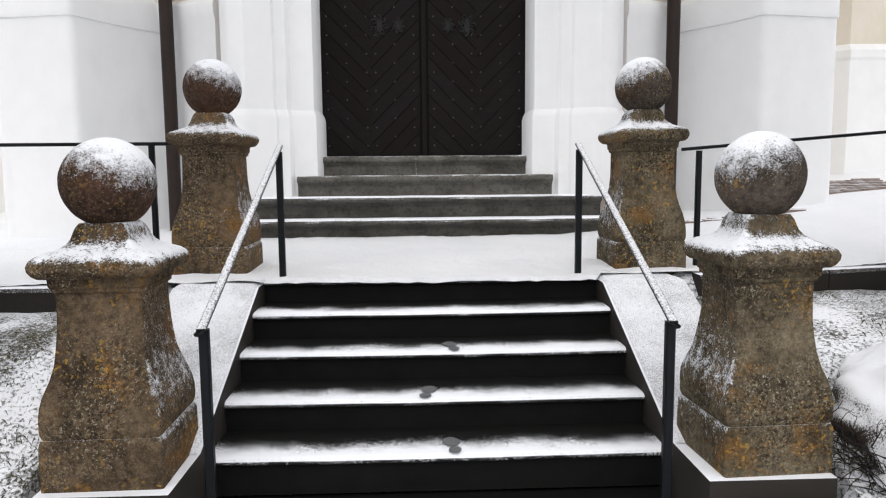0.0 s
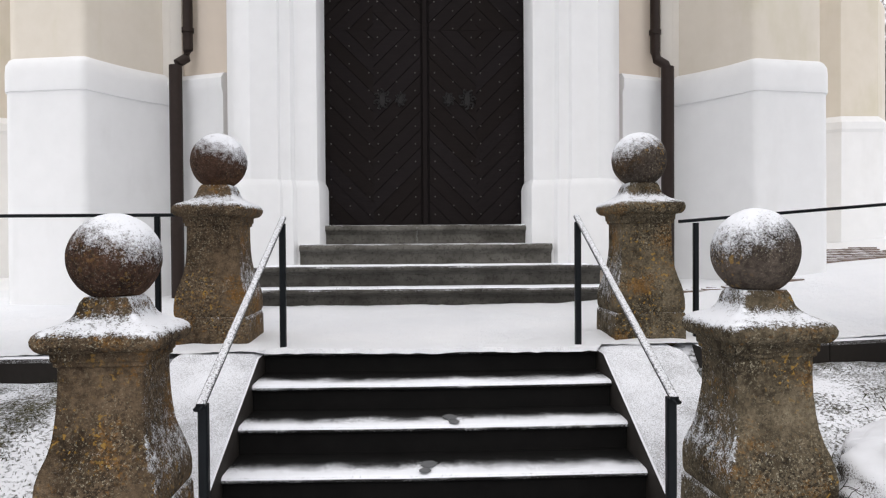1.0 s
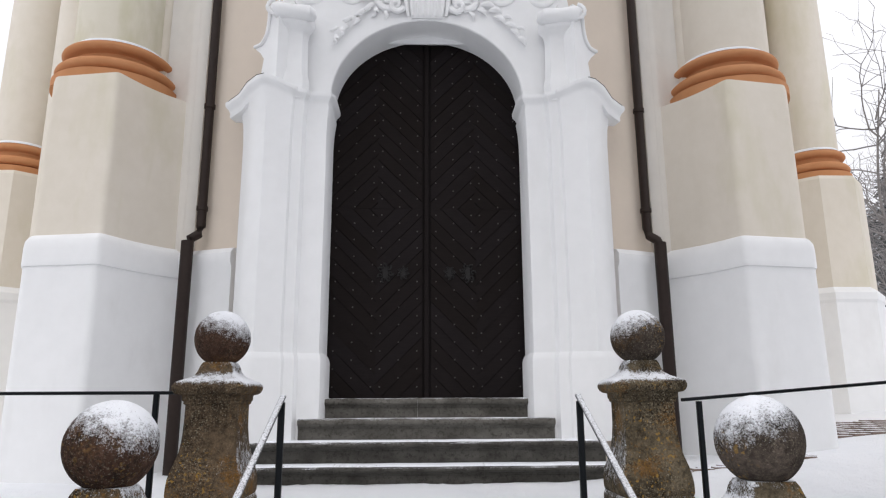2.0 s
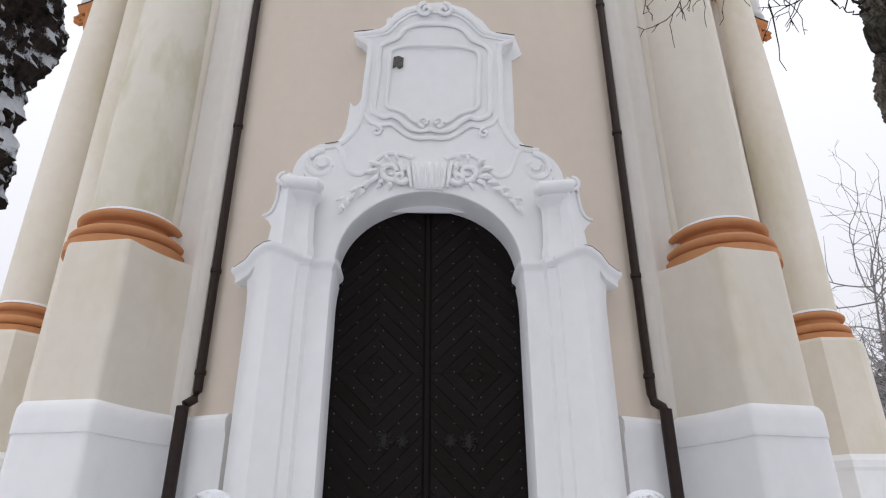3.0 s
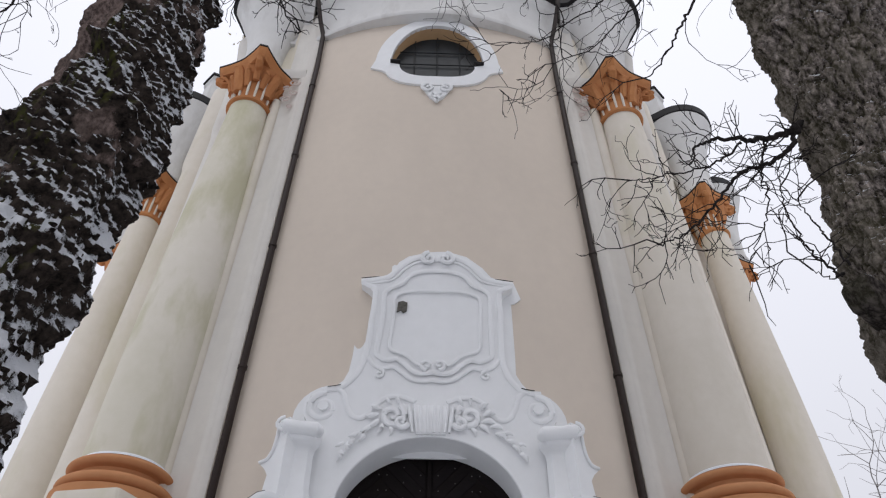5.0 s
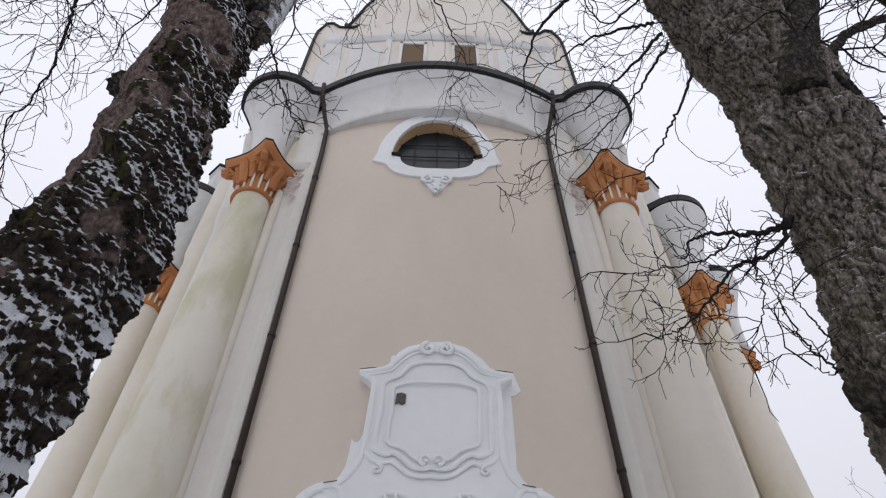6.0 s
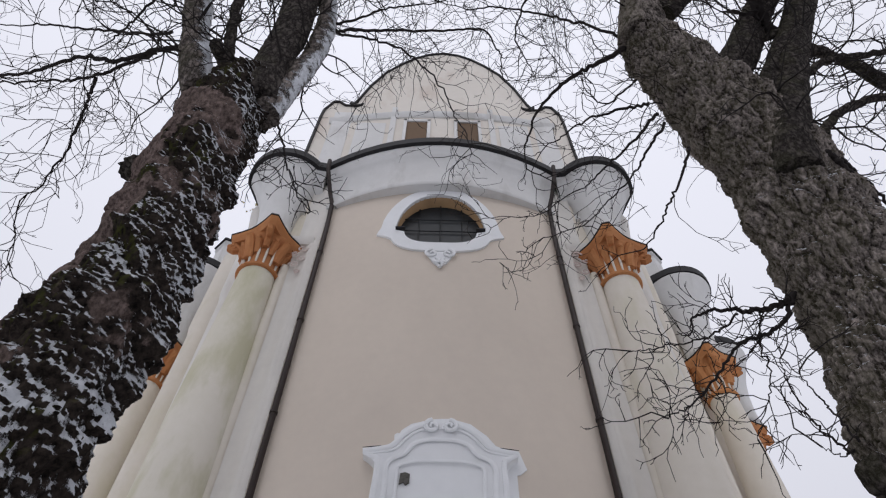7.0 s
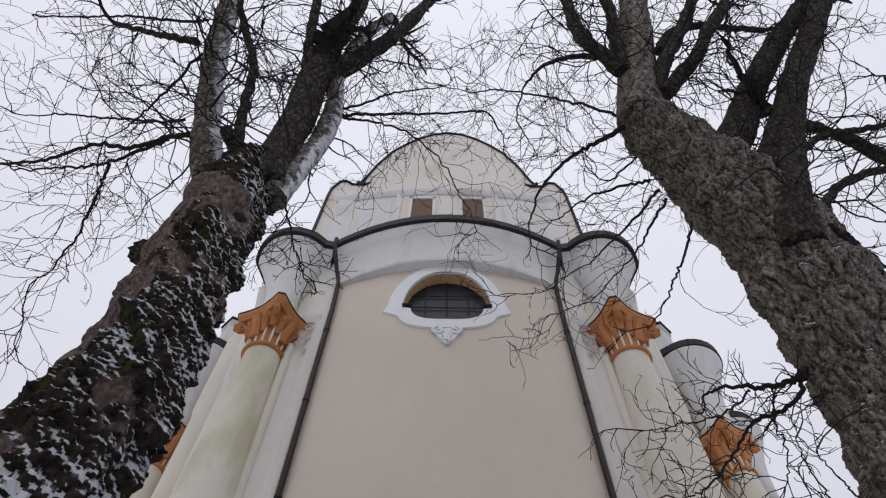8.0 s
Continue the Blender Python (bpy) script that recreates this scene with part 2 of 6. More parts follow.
def crusted_bark():
    """Pinkish-brown bark between swollen, mossy, nearly black crusts on which snow has caught."""
    m, nt, b, tc = base("mossy_crusted_bark", 0.95, 0, 0.08)
    pos, nrm = position(nt)
    at = nt.nodes.new("ShaderNodeAttribute")
    at.attribute_name = "crust"
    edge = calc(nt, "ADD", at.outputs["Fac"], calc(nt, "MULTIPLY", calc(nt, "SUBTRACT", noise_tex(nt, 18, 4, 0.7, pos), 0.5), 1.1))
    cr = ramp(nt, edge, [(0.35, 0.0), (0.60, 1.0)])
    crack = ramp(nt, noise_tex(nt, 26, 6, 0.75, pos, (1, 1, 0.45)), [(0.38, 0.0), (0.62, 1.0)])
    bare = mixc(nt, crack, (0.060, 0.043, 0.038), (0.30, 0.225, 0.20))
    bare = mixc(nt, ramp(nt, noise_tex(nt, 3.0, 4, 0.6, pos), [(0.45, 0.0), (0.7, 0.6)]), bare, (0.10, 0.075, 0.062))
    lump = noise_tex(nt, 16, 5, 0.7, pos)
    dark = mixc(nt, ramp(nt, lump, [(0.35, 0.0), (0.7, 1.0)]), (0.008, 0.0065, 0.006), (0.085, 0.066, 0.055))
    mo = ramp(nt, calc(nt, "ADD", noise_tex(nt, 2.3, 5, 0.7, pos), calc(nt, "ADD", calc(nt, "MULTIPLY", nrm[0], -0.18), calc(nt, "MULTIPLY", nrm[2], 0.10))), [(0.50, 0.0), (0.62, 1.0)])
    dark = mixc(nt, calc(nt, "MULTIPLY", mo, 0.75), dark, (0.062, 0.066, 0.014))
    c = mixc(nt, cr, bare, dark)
    side = calc(nt, "ADD", calc(nt, "MULTIPLY", nrm[0], 0.85), calc(nt, "ADD", calc(nt, "MULTIPLY", nrm[1], -0.20), calc(nt, "MULTIPLY", nrm[2], 1.25)))
    rag = calc(nt, "ADD", calc(nt, "MULTIPLY", calc(nt, "SUBTRACT", noise_tex(nt, 5.0, 5, 0.62, pos), 0.5), 1.2), calc(nt, "MULTIPLY", calc(nt, "SUBTRACT", noise_tex(nt, 110, 3, 0.8, pos), 0.5), 1.7))
    far = calc(nt, "MULTIPLY", calc(nt, "SUBTRACT", noise_tex(nt, 1.5, 3, 0.55, calc_vec(nt, pos, 5.1)), 0.5), 1.6)
    d = calc(nt, "ADD", side, calc(nt, "ADD", rag, calc(nt, "ADD", far, calc(nt, "MULTIPLY", cr, 0.30))))
    s = ramp(nt, d, [(0.80, 0.0), (1.06, 1.0)])
    nt.links.new(mixc(nt, s, c, (0.80, 0.82, 0.86)), b.inputs["Base Color"])
    bump(nt, b, calc(nt, "ADD", calc(nt, "MULTIPLY", crack, 0.4), calc(nt, "ADD", lump, calc(nt, "MULTIPLY", s, 0.6))), 1.0, 0.03)
    return m


M_SNOW, M_LAWN = snow_mat(), lawn_mat()
M_WHITE = plaster("white_limewash", (0.875, 0.88, 0.885), (0.79, 0.797, 0.80), (0.66, 0.655, 0.64), 0.35, 0.35, 0.58)
M_CREAM = plaster("cream_plaster", (0.765, 0.71, 0.63), (0.68, 0.625, 0.535), (0.60, 0.56, 0.41), 0.3)
M_CREAM_MOSS = plaster("algae_stained_cream_plaster", (0.76, 0.71, 0.63), (0.66, 0.62, 0.51), (0.46, 0.44, 0.26), 0.35, 0.65, 0.47)
M_STRIP = plaster("pale_cream_stucco", (0.78, 0.745, 0.69), (0.66, 0.63, 0.585), (0.60, 0.58, 0.54), 0.4)
M_BEIGE = plaster("beige_plaster", (0.71, 0.622, 0.527), (0.64, 0.56, 0.478))
M_OCHRE = plaster("orange_ochre_paint", (0.60, 0.28, 0.115), (0.44, 0.18, 0.07), blotch=0.25)
M_OLDWHITE = plaster("weathered_white_stucco", (0.80, 0.79, 0.775), (0.64, 0.63, 0.61), (0.44, 0.42, 0.39), 0.5)
M_STAINED = plaster("pink_stained_stucco", (0.66, 0.58, 0.54), (0.50, 0.40, 0.36), (0.34, 0.24, 0.22), 0.5)
M_GABLE = plaster("faded_cream_gable", (0.80, 0.75, 0.68), (0.70, 0.65, 0.58), (0.58, 0.48, 0.41), 0.4)
M_STONE = old_stone("lichen_sandstone", (0.030, 0.020, 0.012), (0.165, 0.118, 0.075), 0.58, 0.84, 0.36, 0.7, 1.5)
M_STONE_E = old_stone("lichen_sandstone_east", (0.038, 0.029, 0.018), (0.180, 0.146, 0.098), 0.58, 0.84, -0.36, 0.55, 1.5)
M_BALL = old_stone("dark_ball_stone", (0.020, 0.010, 0.007), (0.082, 0.046, 0.032), 0.16, 0.68, 0.30, 0.15, 0.5)
M_BALL_E = old_stone("grey_ball_stone", (0.026, 0.020, 0.016), (0.110, 0.088, 0.072), 0.18, 0.70, -0.28, 0.2, 1.3)
M_REVEAL = plaster("ochre_tinted_limewash", (0.62, 0.40, 0.22), (0.5, 0.32, 0.17))
M_STEP, M_GREY, M_GREY_SNOW = step_stone(), grey_step("grey_door_step", 0.98, 0.85), grey_step("snowy_door_step", 0.55, 0.50)
M_RAIL = dusted("black_iron_rail", (0.012, 0.013, 0.015), 0.55, 0.95, 0.45, 0.3, 1.6)
M_POST = metal_mat("black_iron_post", (0.010, 0.012, 0.014), 0.4, 0.4)
M_PIPE = metal_mat("brown_downpipe", (0.026, 0.017, 0.014), 0.5, 0.0)
M_FLASH = metal_mat("dark_sheet_metal", (0.026, 0.025, 0.026), 0.6, 0.15)
M_DOOR = wood("dark_door_wood", (0.0095, 0.0084, 0.0088), (0.025, 0.0205, 0.0208), rough=0.9)
M_IRON = metal_mat("worn_iron", (0.11, 0.105, 0.10), 0.5, 0.7)
M_LOCK = metal_mat("black_wrought_iron", (0.022, 0.021, 0.021), 0.5, 0.5)
M_OCHRE_BASE = plaster("smooth_orange_paint", (0.60, 0.295, 0.145), (0.50, 0.225, 0.10), blotch=0.3)
M_VENT = wood("brown_shutter", (0.20, 0.13, 0.085), (0.30, 0.21, 0.14))
M_KERB = dusted("dark_kerb_stone", (0.020, 0.016, 0.013), 0.55, 0.8, 0.8, 0, 0.8)
M_BRICK = dusted("snowy_paving_brick", (0.20, 0.15, 0.125), 0.55, 1.05, 0.85, 0, 1.6)
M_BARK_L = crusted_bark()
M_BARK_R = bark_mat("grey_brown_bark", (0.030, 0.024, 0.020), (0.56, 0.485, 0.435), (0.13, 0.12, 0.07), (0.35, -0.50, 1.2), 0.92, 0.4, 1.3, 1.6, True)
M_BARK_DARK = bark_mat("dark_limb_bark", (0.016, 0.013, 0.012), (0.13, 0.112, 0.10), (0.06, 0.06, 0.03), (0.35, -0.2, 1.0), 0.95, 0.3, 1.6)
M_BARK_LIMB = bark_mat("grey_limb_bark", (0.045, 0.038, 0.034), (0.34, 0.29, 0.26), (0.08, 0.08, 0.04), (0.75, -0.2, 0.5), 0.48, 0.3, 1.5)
M_TWIG = metal_mat("dark_twig", (0.022, 0.018, 0.017), 0.9, 0.0)
# distance haze put into the twig colour of the far trees
M_TWIG_HAZE = metal_mat("hazed_far_twig", (0.24, 0.225, 0.22), 0.9, 0.0)


def glass_mat():
    m, nt, b, tc = base("old_window_glass", 0.35, 0, 0.12)
    pos, _ = position(nt)
    nt.links.new(mixc(nt, noise_tex(nt, 3, 4, 0.6, pos), (0.015, 0.018, 0.02), (0.04, 0.045, 0.05)), b.inputs["Base Color"])
    bump(nt, b, noise_tex(nt, 6, 3, 0.5, pos), 0.25, 0.02)
    return m


M_GLASS = glass_mat()


# ---------------------------------------------------------------- mesh helpers
def part(name, bm, material, parent=None, label="", smooth=False):
    me = bpy.data.meshes.new(name)
    bmesh.ops.recalc_face_normals(bm, faces=bm.faces)
    bm.to_mesh(me)
    bm.free()
    me.materials.append(material)
    if smooth:
        me.shade_smooth()
        me.set_sharp_from_angle(angle=radians(38))
    ob = new(name, me)
    ob.parent = parent
    if label:
        ob["label"] = label
    return ob


def thing(name, at=(0, 0, 0)):
    e = new(name)
    e.location = at
    e.empty_display_size = 0.1
    return e


def box(bm, x0, x1, y0, y1, z0, z1, bev=0.0):
    vs = bmesh.ops.create_cube(bm, size=1)["verts"]
    for v in vs:
        v.co = Vector(((x0 + x1) / 2 + v.co.x * (x1 - x0), (y0 + y1) / 2 + v.co.y * (y1 - y0), (z0 + z1) / 2 + v.co.z * (z1 - z0)))
    if bev:
        es = list({e for v in vs for e in v.link_edges})
        bmesh.ops.bevel(bm, geom=es, offset=bev, segments=2, affect="EDGES", profile=0.6)
    return bm


def rings(bm, loops, closed=True, caps=True):
    """Joins loops of equal length into a skin."""
    vv = [[bm.verts.new(p) for p in lp] for lp in loops]
    n = len(vv[0])
    for a, b in zip(vv, vv[1:]):
        for i in range(n if closed else n - 1):
            j = (i + 1) % n
            bm.faces.new((a[i], a[j], b[j], b[i]))
    if caps and closed:
        bm.faces.new(vv[0][::-1])
        bm.faces.new(vv[-1])
    return bm


def prism(bm, poly, z0, z1):
    return rings(bm, [[(x, y, z0) for x, y in poly], [(x, y, z1) for x, y in poly]])


def slab(bm, poly, y0, y1, warp=None):
    """A shape drawn in x and z, given a thickness in y, bent to warp(x)."""
    w = warp or (lambda x: 0.0)
    return rings(bm, [[(x, y0 + w(x), z) for x, z in poly], [(x, y1 + w(x), z) for x, z in poly]])


def lathe(bm, prof, cx, cy, seg=40, a0=0.0, a1=360.0):
    full = a1 - a0 >= 360
    n = seg if full else seg + 1
    loops = [[(cx + r * math.cos(radians(a0 + (a1 - a0) * i / seg)), cy + r * math.sin(radians(a0 + (a1 - a0) * i / seg)), z) for i in range(n)] for r, z in prof]
    return rings(bm, loops, full, full)


def tube(bm, pts, radii, seg=8):
    pts = [Vector(p) for p in pts]
    loops = []
    up = Vector((0.31, 0.22, 0.92)).normalized()
    for i, p in enumerate(pts):
        d = (pts[min(i + 1, len(pts) - 1)] - pts[max(i - 1, 0)]).normalized()
        u = d.cross(up)
        u = u.normalized() if u.length > 1e-4 else d.orthogonal().normalized()
        v = d.cross(u)
        r = radii[i] if isinstance(radii, (list, tuple)) else radii
        loops.append([p + r * (math.cos(2 * math.pi * k / seg) * u + math.sin(2 * math.pi * k / seg) * v) for k in range(seg)])
    return rings(bm, loops)


def sweep(bm, path, prof, lift=None):
    """Runs a moulding (out, z) along a plan path; out is to the right of the way. lift: a rise at each point."""
    pts = [Vector(p) for p in path]
    loops = []
    for i, p in enumerate(pts):
        a = (pts[i] - pts[i - 1]).normalized() if i else (pts[1] - pts[0]).normalized()
        b = (pts[i + 1] - pts[i]).normalized() if i < len(pts) - 1 else a
        na, nb = Vector((a.y, -a.x)), Vector((b.y, -b.x))
        m = (na + nb)
        m = m.normalized() / max(0.35, m.normalized().dot(na)) if m.length > 1e-3 else na
        h = lift[i] if lift else 0.0
        loops.append([(p.x + m.x * o, p.y + m.y * o, z + h) for o, z in prof])
    return rings(bm, loops)


def curve_pts(ctrl, n=8):
    """Smooth points through a few control points."""
    c = [Vector(p) for p in ctrl]
    out = []
    for i in range(len(c) - 1):
        p0, p1, p2, p3 = c[max(i - 1, 0)], c[i], c[i + 1], c[min(i + 2, len(c) - 1)]
        for k in range(n):
            t = k / n
            out.append(0.5 * ((2 * p1) + (p2 - p0) * t + (2 * p0 - 5 * p1 + 4 * p2 - p3) * t * t + (3 * p1 - p0 - 3 * p2 + p3) * t ** 3))
    out.append(c[-1])
    return out


def mirror(poly):
    return [(-x, *r) for x, *r in poly][::-1]


# ---------------------------------------------------------------- ground
def smooth(a, b, v):
    t = min(1.0, max(0.0, (v - a) / (b - a)))
    return t * t * (3 - 2 * t)


def terrace_z(x, y):
    """The snowy platform in front of the church, rising towards it and to the east."""
    z = 0.835 + 0.028 * max(0.0, min(y, 12) - 4.5) + 0.088 * max(0.0, x - 1.3) * smooth(4.4, 7.0, y)
    return min(z, 2.3) + 0.03 * max(0.0, y - 12)


def lawn_z(x, y):
    return -0.22 + 0.90 * smooth(1.3, 4.4, y) + 0.16 * smooth(1.75, 2.8, abs(x)) * smooth(1.0, 2.4, y) * (1 - smooth(3.0, 4.4, y))


def kerb_y(x):
    return 4.42 if x < 0 else 4.55 + 0.12 * max(0.0, x - 1.7)


def ground_sheet():
    """One sheet from the path at the foot of the stairs, up the lawn and the terrace, to the horizon."""
    xs = sorted({*(round(-6 + 0.125 * i, 3) for i in range(97)), *(s * v for v in (7, 8, 9.5, 11, 13, 16, 20, 26, 34, 45, 60, 85, 120, 200, 400, 900) for s in (-1, 1))})
    ys = sorted({*(round(-2 + 0.125 * i, 3) for i in range(113)), -900, -400, -150, -60, -30, -15, -8, -5, -3, 13, 14, 16, 18, 21, 25, 30, 40, 55, 80, 120, 200, 400, 900})
    bm = bmesh.new()
    grid = []
    for y in ys:
        row = []
        for x in xs:
            k = kerb_y(x)
            z = terrace_z(x, y) - 0.03 if y > k + 0.02 else lawn_z(x, y)
            if abs(x) < 1.16 and y < 4.4:
                z = -0.24
            if abs(x) < 1.16 and 2.4 < y < 7.9:
                z = min(z, 0.75) if y > 4.62 else -0.24
            if 1.1 < abs(x) < 1.64 and 2.72 < y < 5.3:
                z = -0.2 if y < 4.5 else min(z, 0.74)
            if abs(x) >= 1.16 and y < k:
                z += 0.022 * noise.noise((x * 1.7, y * 1.7, 0.3)) + 0.014 * noise.noise((x * 6, y * 6, 1.3))
            if x > 12:
                z += 8.0 * smooth(14, 70, x) + 1.6 * noise.noise((x * 0.03, y * 0.03, 5))
            row.append(bm.verts.new((x, y, z)))
        grid.append(row)
    for a, b in zip(grid, grid[1:]):
        for i in range(len(xs) - 1):
            bm.faces.new((a[i], a[i + 1], b[i + 1], b[i]))
    ob = part("ground", bm, M_LAWN, smooth=True)
    tagged(ob, "sloping winter lawn, grass showing through thin snow", "ground", kind="structure")


ground_sheet()


def terrace_snow():
    """The snow cover of the platform, with footprints trodden into it."""
    rnd = random.Random(4)
    prints = [(rnd.uniform(-1.0, 1.0), rnd.uniform(4.75, 6.6)) for _ in range(46)]
    bm = bmesh.new()
    xs = sorted({*(round(-4 + 0.05 * i, 3) for i in range(161)), *(s * v for v in (4.4, 5, 6, 7.5, 9, 12, 16, 24) for s in (-1, 1))})
    ys = [4.3 + 0.04 * i for i in range(66)] + [7.0, 7.3, 7.6, 8, 8.5, 9, 10, 11, 12, 14, 17, 22, 30]
    grid = []
    for y in ys:
        row = []
        for x in xs:
            yy = max(y, kerb_y(x) + 0.01) if abs(x) > 1.12 else max(y, 4.512)
            z = terrace_z(x, yy) + 0.012 * noise.noise((x * 2.3, yy * 2.3, 2)) + 0.008 * noise.noise((x * 9, yy * 9, 4)) + 0.004 * noise.noise((x * 17, yy * 17, 8))
            if abs(x) <= 1.12 and y < 4.4:
                yy, z = 4.500, z - 0.030 + 0.008 * noise.noise((x * 14, 3, 1))
            if abs(x) < 1.3 and 4.6 < yy < 6.9:
                for px, py in prints:
                    d = ((x - px) / 0.06) ** 2 + ((yy - py) / 0.13) ** 2
                    if d < 4:
                        z -= 0.010 * math.exp(-d)
            row.append(bm.verts.new((x, yy, z)))
        grid.append(row)
    for a, b in zip(grid, grid[1:]):
        for i in range(len(xs) - 1):
            bm.faces.new((a[i], a[i + 1], b[i + 1], b[i]))
    bmesh.ops.remove_doubles(bm, verts=bm.verts, dist=0.0005)
    tagged(part("pavement", bm, M_SNOW, smooth=True), "trodden snow on the platform before the door", "snow", kind="structure")


terrace_snow()


def kerbs():
    for side in (-1, 1):
        k = thing("kerb_west" if side < 0 else "kerb_east")
        tagged(k, "dark wet stone edging below the snowy platform", "kerb", kind="structure")
        x = 1.8
        rnd = random.Random(5)
        while x < 16:
            n = x + rnd.uniform(0.7, 1.1)
            bm = bmesh.new()
            y0, y1 = kerb_y(side * x), kerb_y(side * n)
            z0, z1 = terrace_z(side * x, y0), terrace_z(side * n, y1)
            a, b = side * x, side * (n - 0.008)
            loops = [[(a, y0 - 0.10, z0 - 0.3), (a, y0 - 0.10, z0 - 0.035), (a, y0 - 0.085, z0 - 0.012), (a, y0 + 0.06, z0 - 0.012), (a, y0 + 0.06, z0 - 0.3)],
                     [(b, y1 - 0.10, z1 - 0.3), (b, y1 - 0.10, z1 - 0.035), (b, y1 - 0.085, z1 - 0.012), (b, y1 + 0.06, z1 - 0.012), (b, y1 + 0.06, z1 - 0.3)]]
            rings(bm, loops)
            part("kerb_stone", bm, M_KERB, k)
            x = n


kerbs()


# ---------------------------------------------------------------- outer stairs
RISE, TREAD, TOP_Y, TOP_Z = 0.167, 0.337, 4.53, 0.835


def outer_stairs():
    st = thing("outer_stairs", (0, 3, 0))
    tagged(st, "dark stone flight of steps dusted with snow", "stairs", kind="structure")
    for k in range(8):
        z = TOP_Z - k * RISE - (0.012 if k == 0 else 0.05 if k >= 5 else 0.0)
        y = TOP_Y - k * TREAD
        bm = bmesh.new()
        deep = TREAD + 0.06
        prof = [(0.03, -RISE - 0.03), (0.03, -0.045), (0.012, -0.040), (0.0, -0.030), (0.003, -0.016), (0.014, -0.005), (0.032, 0.0), (deep, 0.004), (deep, -RISE - 0.03)]
        n = 24
        loops = []
        for i in range(n + 1):
            x = -1.115 + 2.23 * i / n
            sag = -0.006 * (1 - (x / 1.115) ** 2) + 0.003 * noise.noise((x * 3, k * 5, 0))
            loops.append([(x, -1.5 + 1.5 + y - 3 + o, z + h + (sag if h > -0.06 else 0)) for o, h in prof])
        rings(bm, loops)
        part("step", bm, M_STEP, st)
    return st


outer_stairs()


def footprints():
    """Bare wet marks that shoes have left on the snowy treads."""
    for i, (x, k, a) in enumerate(((0.10, 2, 10), (-0.05, 3, -15), (0.07, 4, 5))):
        bm = bmesh.new()
        z, y = TOP_Z - k * RISE + 0.006, TOP_Y - k * TREAD + 0.10
        for cx, cy, rx, ry in ((0, 0.045, 0.040, 0.055), (0.004, -0.055, 0.030, 0.038)):
            ps = [(cx + rx * math.cos(t * 0.3491) * (1 + 0.12 * math.sin(5 * t + i)), cy + ry * math.sin(t * 0.3491)) for t in range(18)]
            c, s = math.cos(radians(a)), math.sin(radians(a))
            prism(bm, [(x + c * u - s * v, y + s * u + c * v) for u, v in ps], z - 0.004, z + 0.001)
        tagged(part("footprint", bm, M_SLUSH), "grey trodden shoe mark in the snow of a step", "footprint", group="footprints on the stairs")


M_SLUSH = dusted("grey_slush", (0.13, 0.135, 0.14), 1.05, 1.8, 0.5, 0, 1.5)
footprints()


def cheek_wall(side):
    """The sloping stone flank of the stairs; snow lies on its top."""
    w = thing("cheek_wall", (side * 1.4, 3.6, 0))
    tagged(w, "sloping stone stair flank with a snowy top", "stair wall", group="stair flanks")
    bm = bmesh.new()
    x0, x1 = 1.118, 1.665
    prof = [(2.70, -0.1), (2.70, 0.225), (3.12, 0.225), (4.40, 0.80), (5.40, 0.80), (5.40, -0.1)]
    rings(bm, [[(side * x - side * 1.4, y - 3.6, z) for y, z in prof] for x in (x0, x1)])
    part("wall", bm, M_KERB, w)
    bm = bmesh.new()
    n = 26
    loops = []
    for i in range(n + 1):
        x = x0 + 0.012 + (x1 - x0 - 0.02) * i / n
        row = []
        for j in range(40):
            y = 3.10 + (4.74 - 3.10) * j / 39
            z = 0.225 + (0.80 - 0.225) * min(1, max(0, (y - 3.12) / 1.28))
            e = min(1.0, min(i, n - i) / 1.5) * min(1.0, min(j, 39 - j) / 1.5)
            row.append((side * x - side * 1.4, y - 3.6, z + 0.004 + 0.02 * e + 0.006 * noise.noise((x * 8, y * 8, side)) * e))
        loops.append(row)
    rings(bm, loops, closed=False)
    part("snow", bm, M_DUST, w, "thin dry snow on the sloping top")


def dust_mat():
    m, nt, b, tc = base("thin_dry_snow", 0.7)
    pos, nrm = position(nt)
    grain, mid = noise_tex(nt, 170, 3, 0.8, pos), noise_tex(nt, 2.3, 4, 0.6, pos)
    f = ramp(nt, calc(nt, "ADD", calc(nt, "MULTIPLY", grain, 0.75), calc(nt, "MULTIPLY", mid, 0.3)), [(0.38, 0.0), (0.56, 1.0)])
    nt.links.new(mixc(nt, f, (0.16, 0.16, 0.16), SNOW), b.inputs["Base Color"])
    bump(nt, b, grain, 0.4, 0.006)
    return m


M_DUST = dust_mat()
cheek_wall(-1)
cheek_wall(1)


# ---------------------------------------------------------------- gate pillars with stone balls
def sq_ring(h, z, r, n=5):
    """A square outline with rounded corners."""
    out = []
    for cx, cy, a0 in ((1, 1, 0), (-1, 1, 90), (-1, -1, 180), (1, -1, 270)):
        for i in range(n):
            a = radians(a0 + 90 * i / (n - 1))
            out.append((cx * (h - r) + r * math.cos(a), cy * (h - r) + r * math.sin(a), z))
    return out


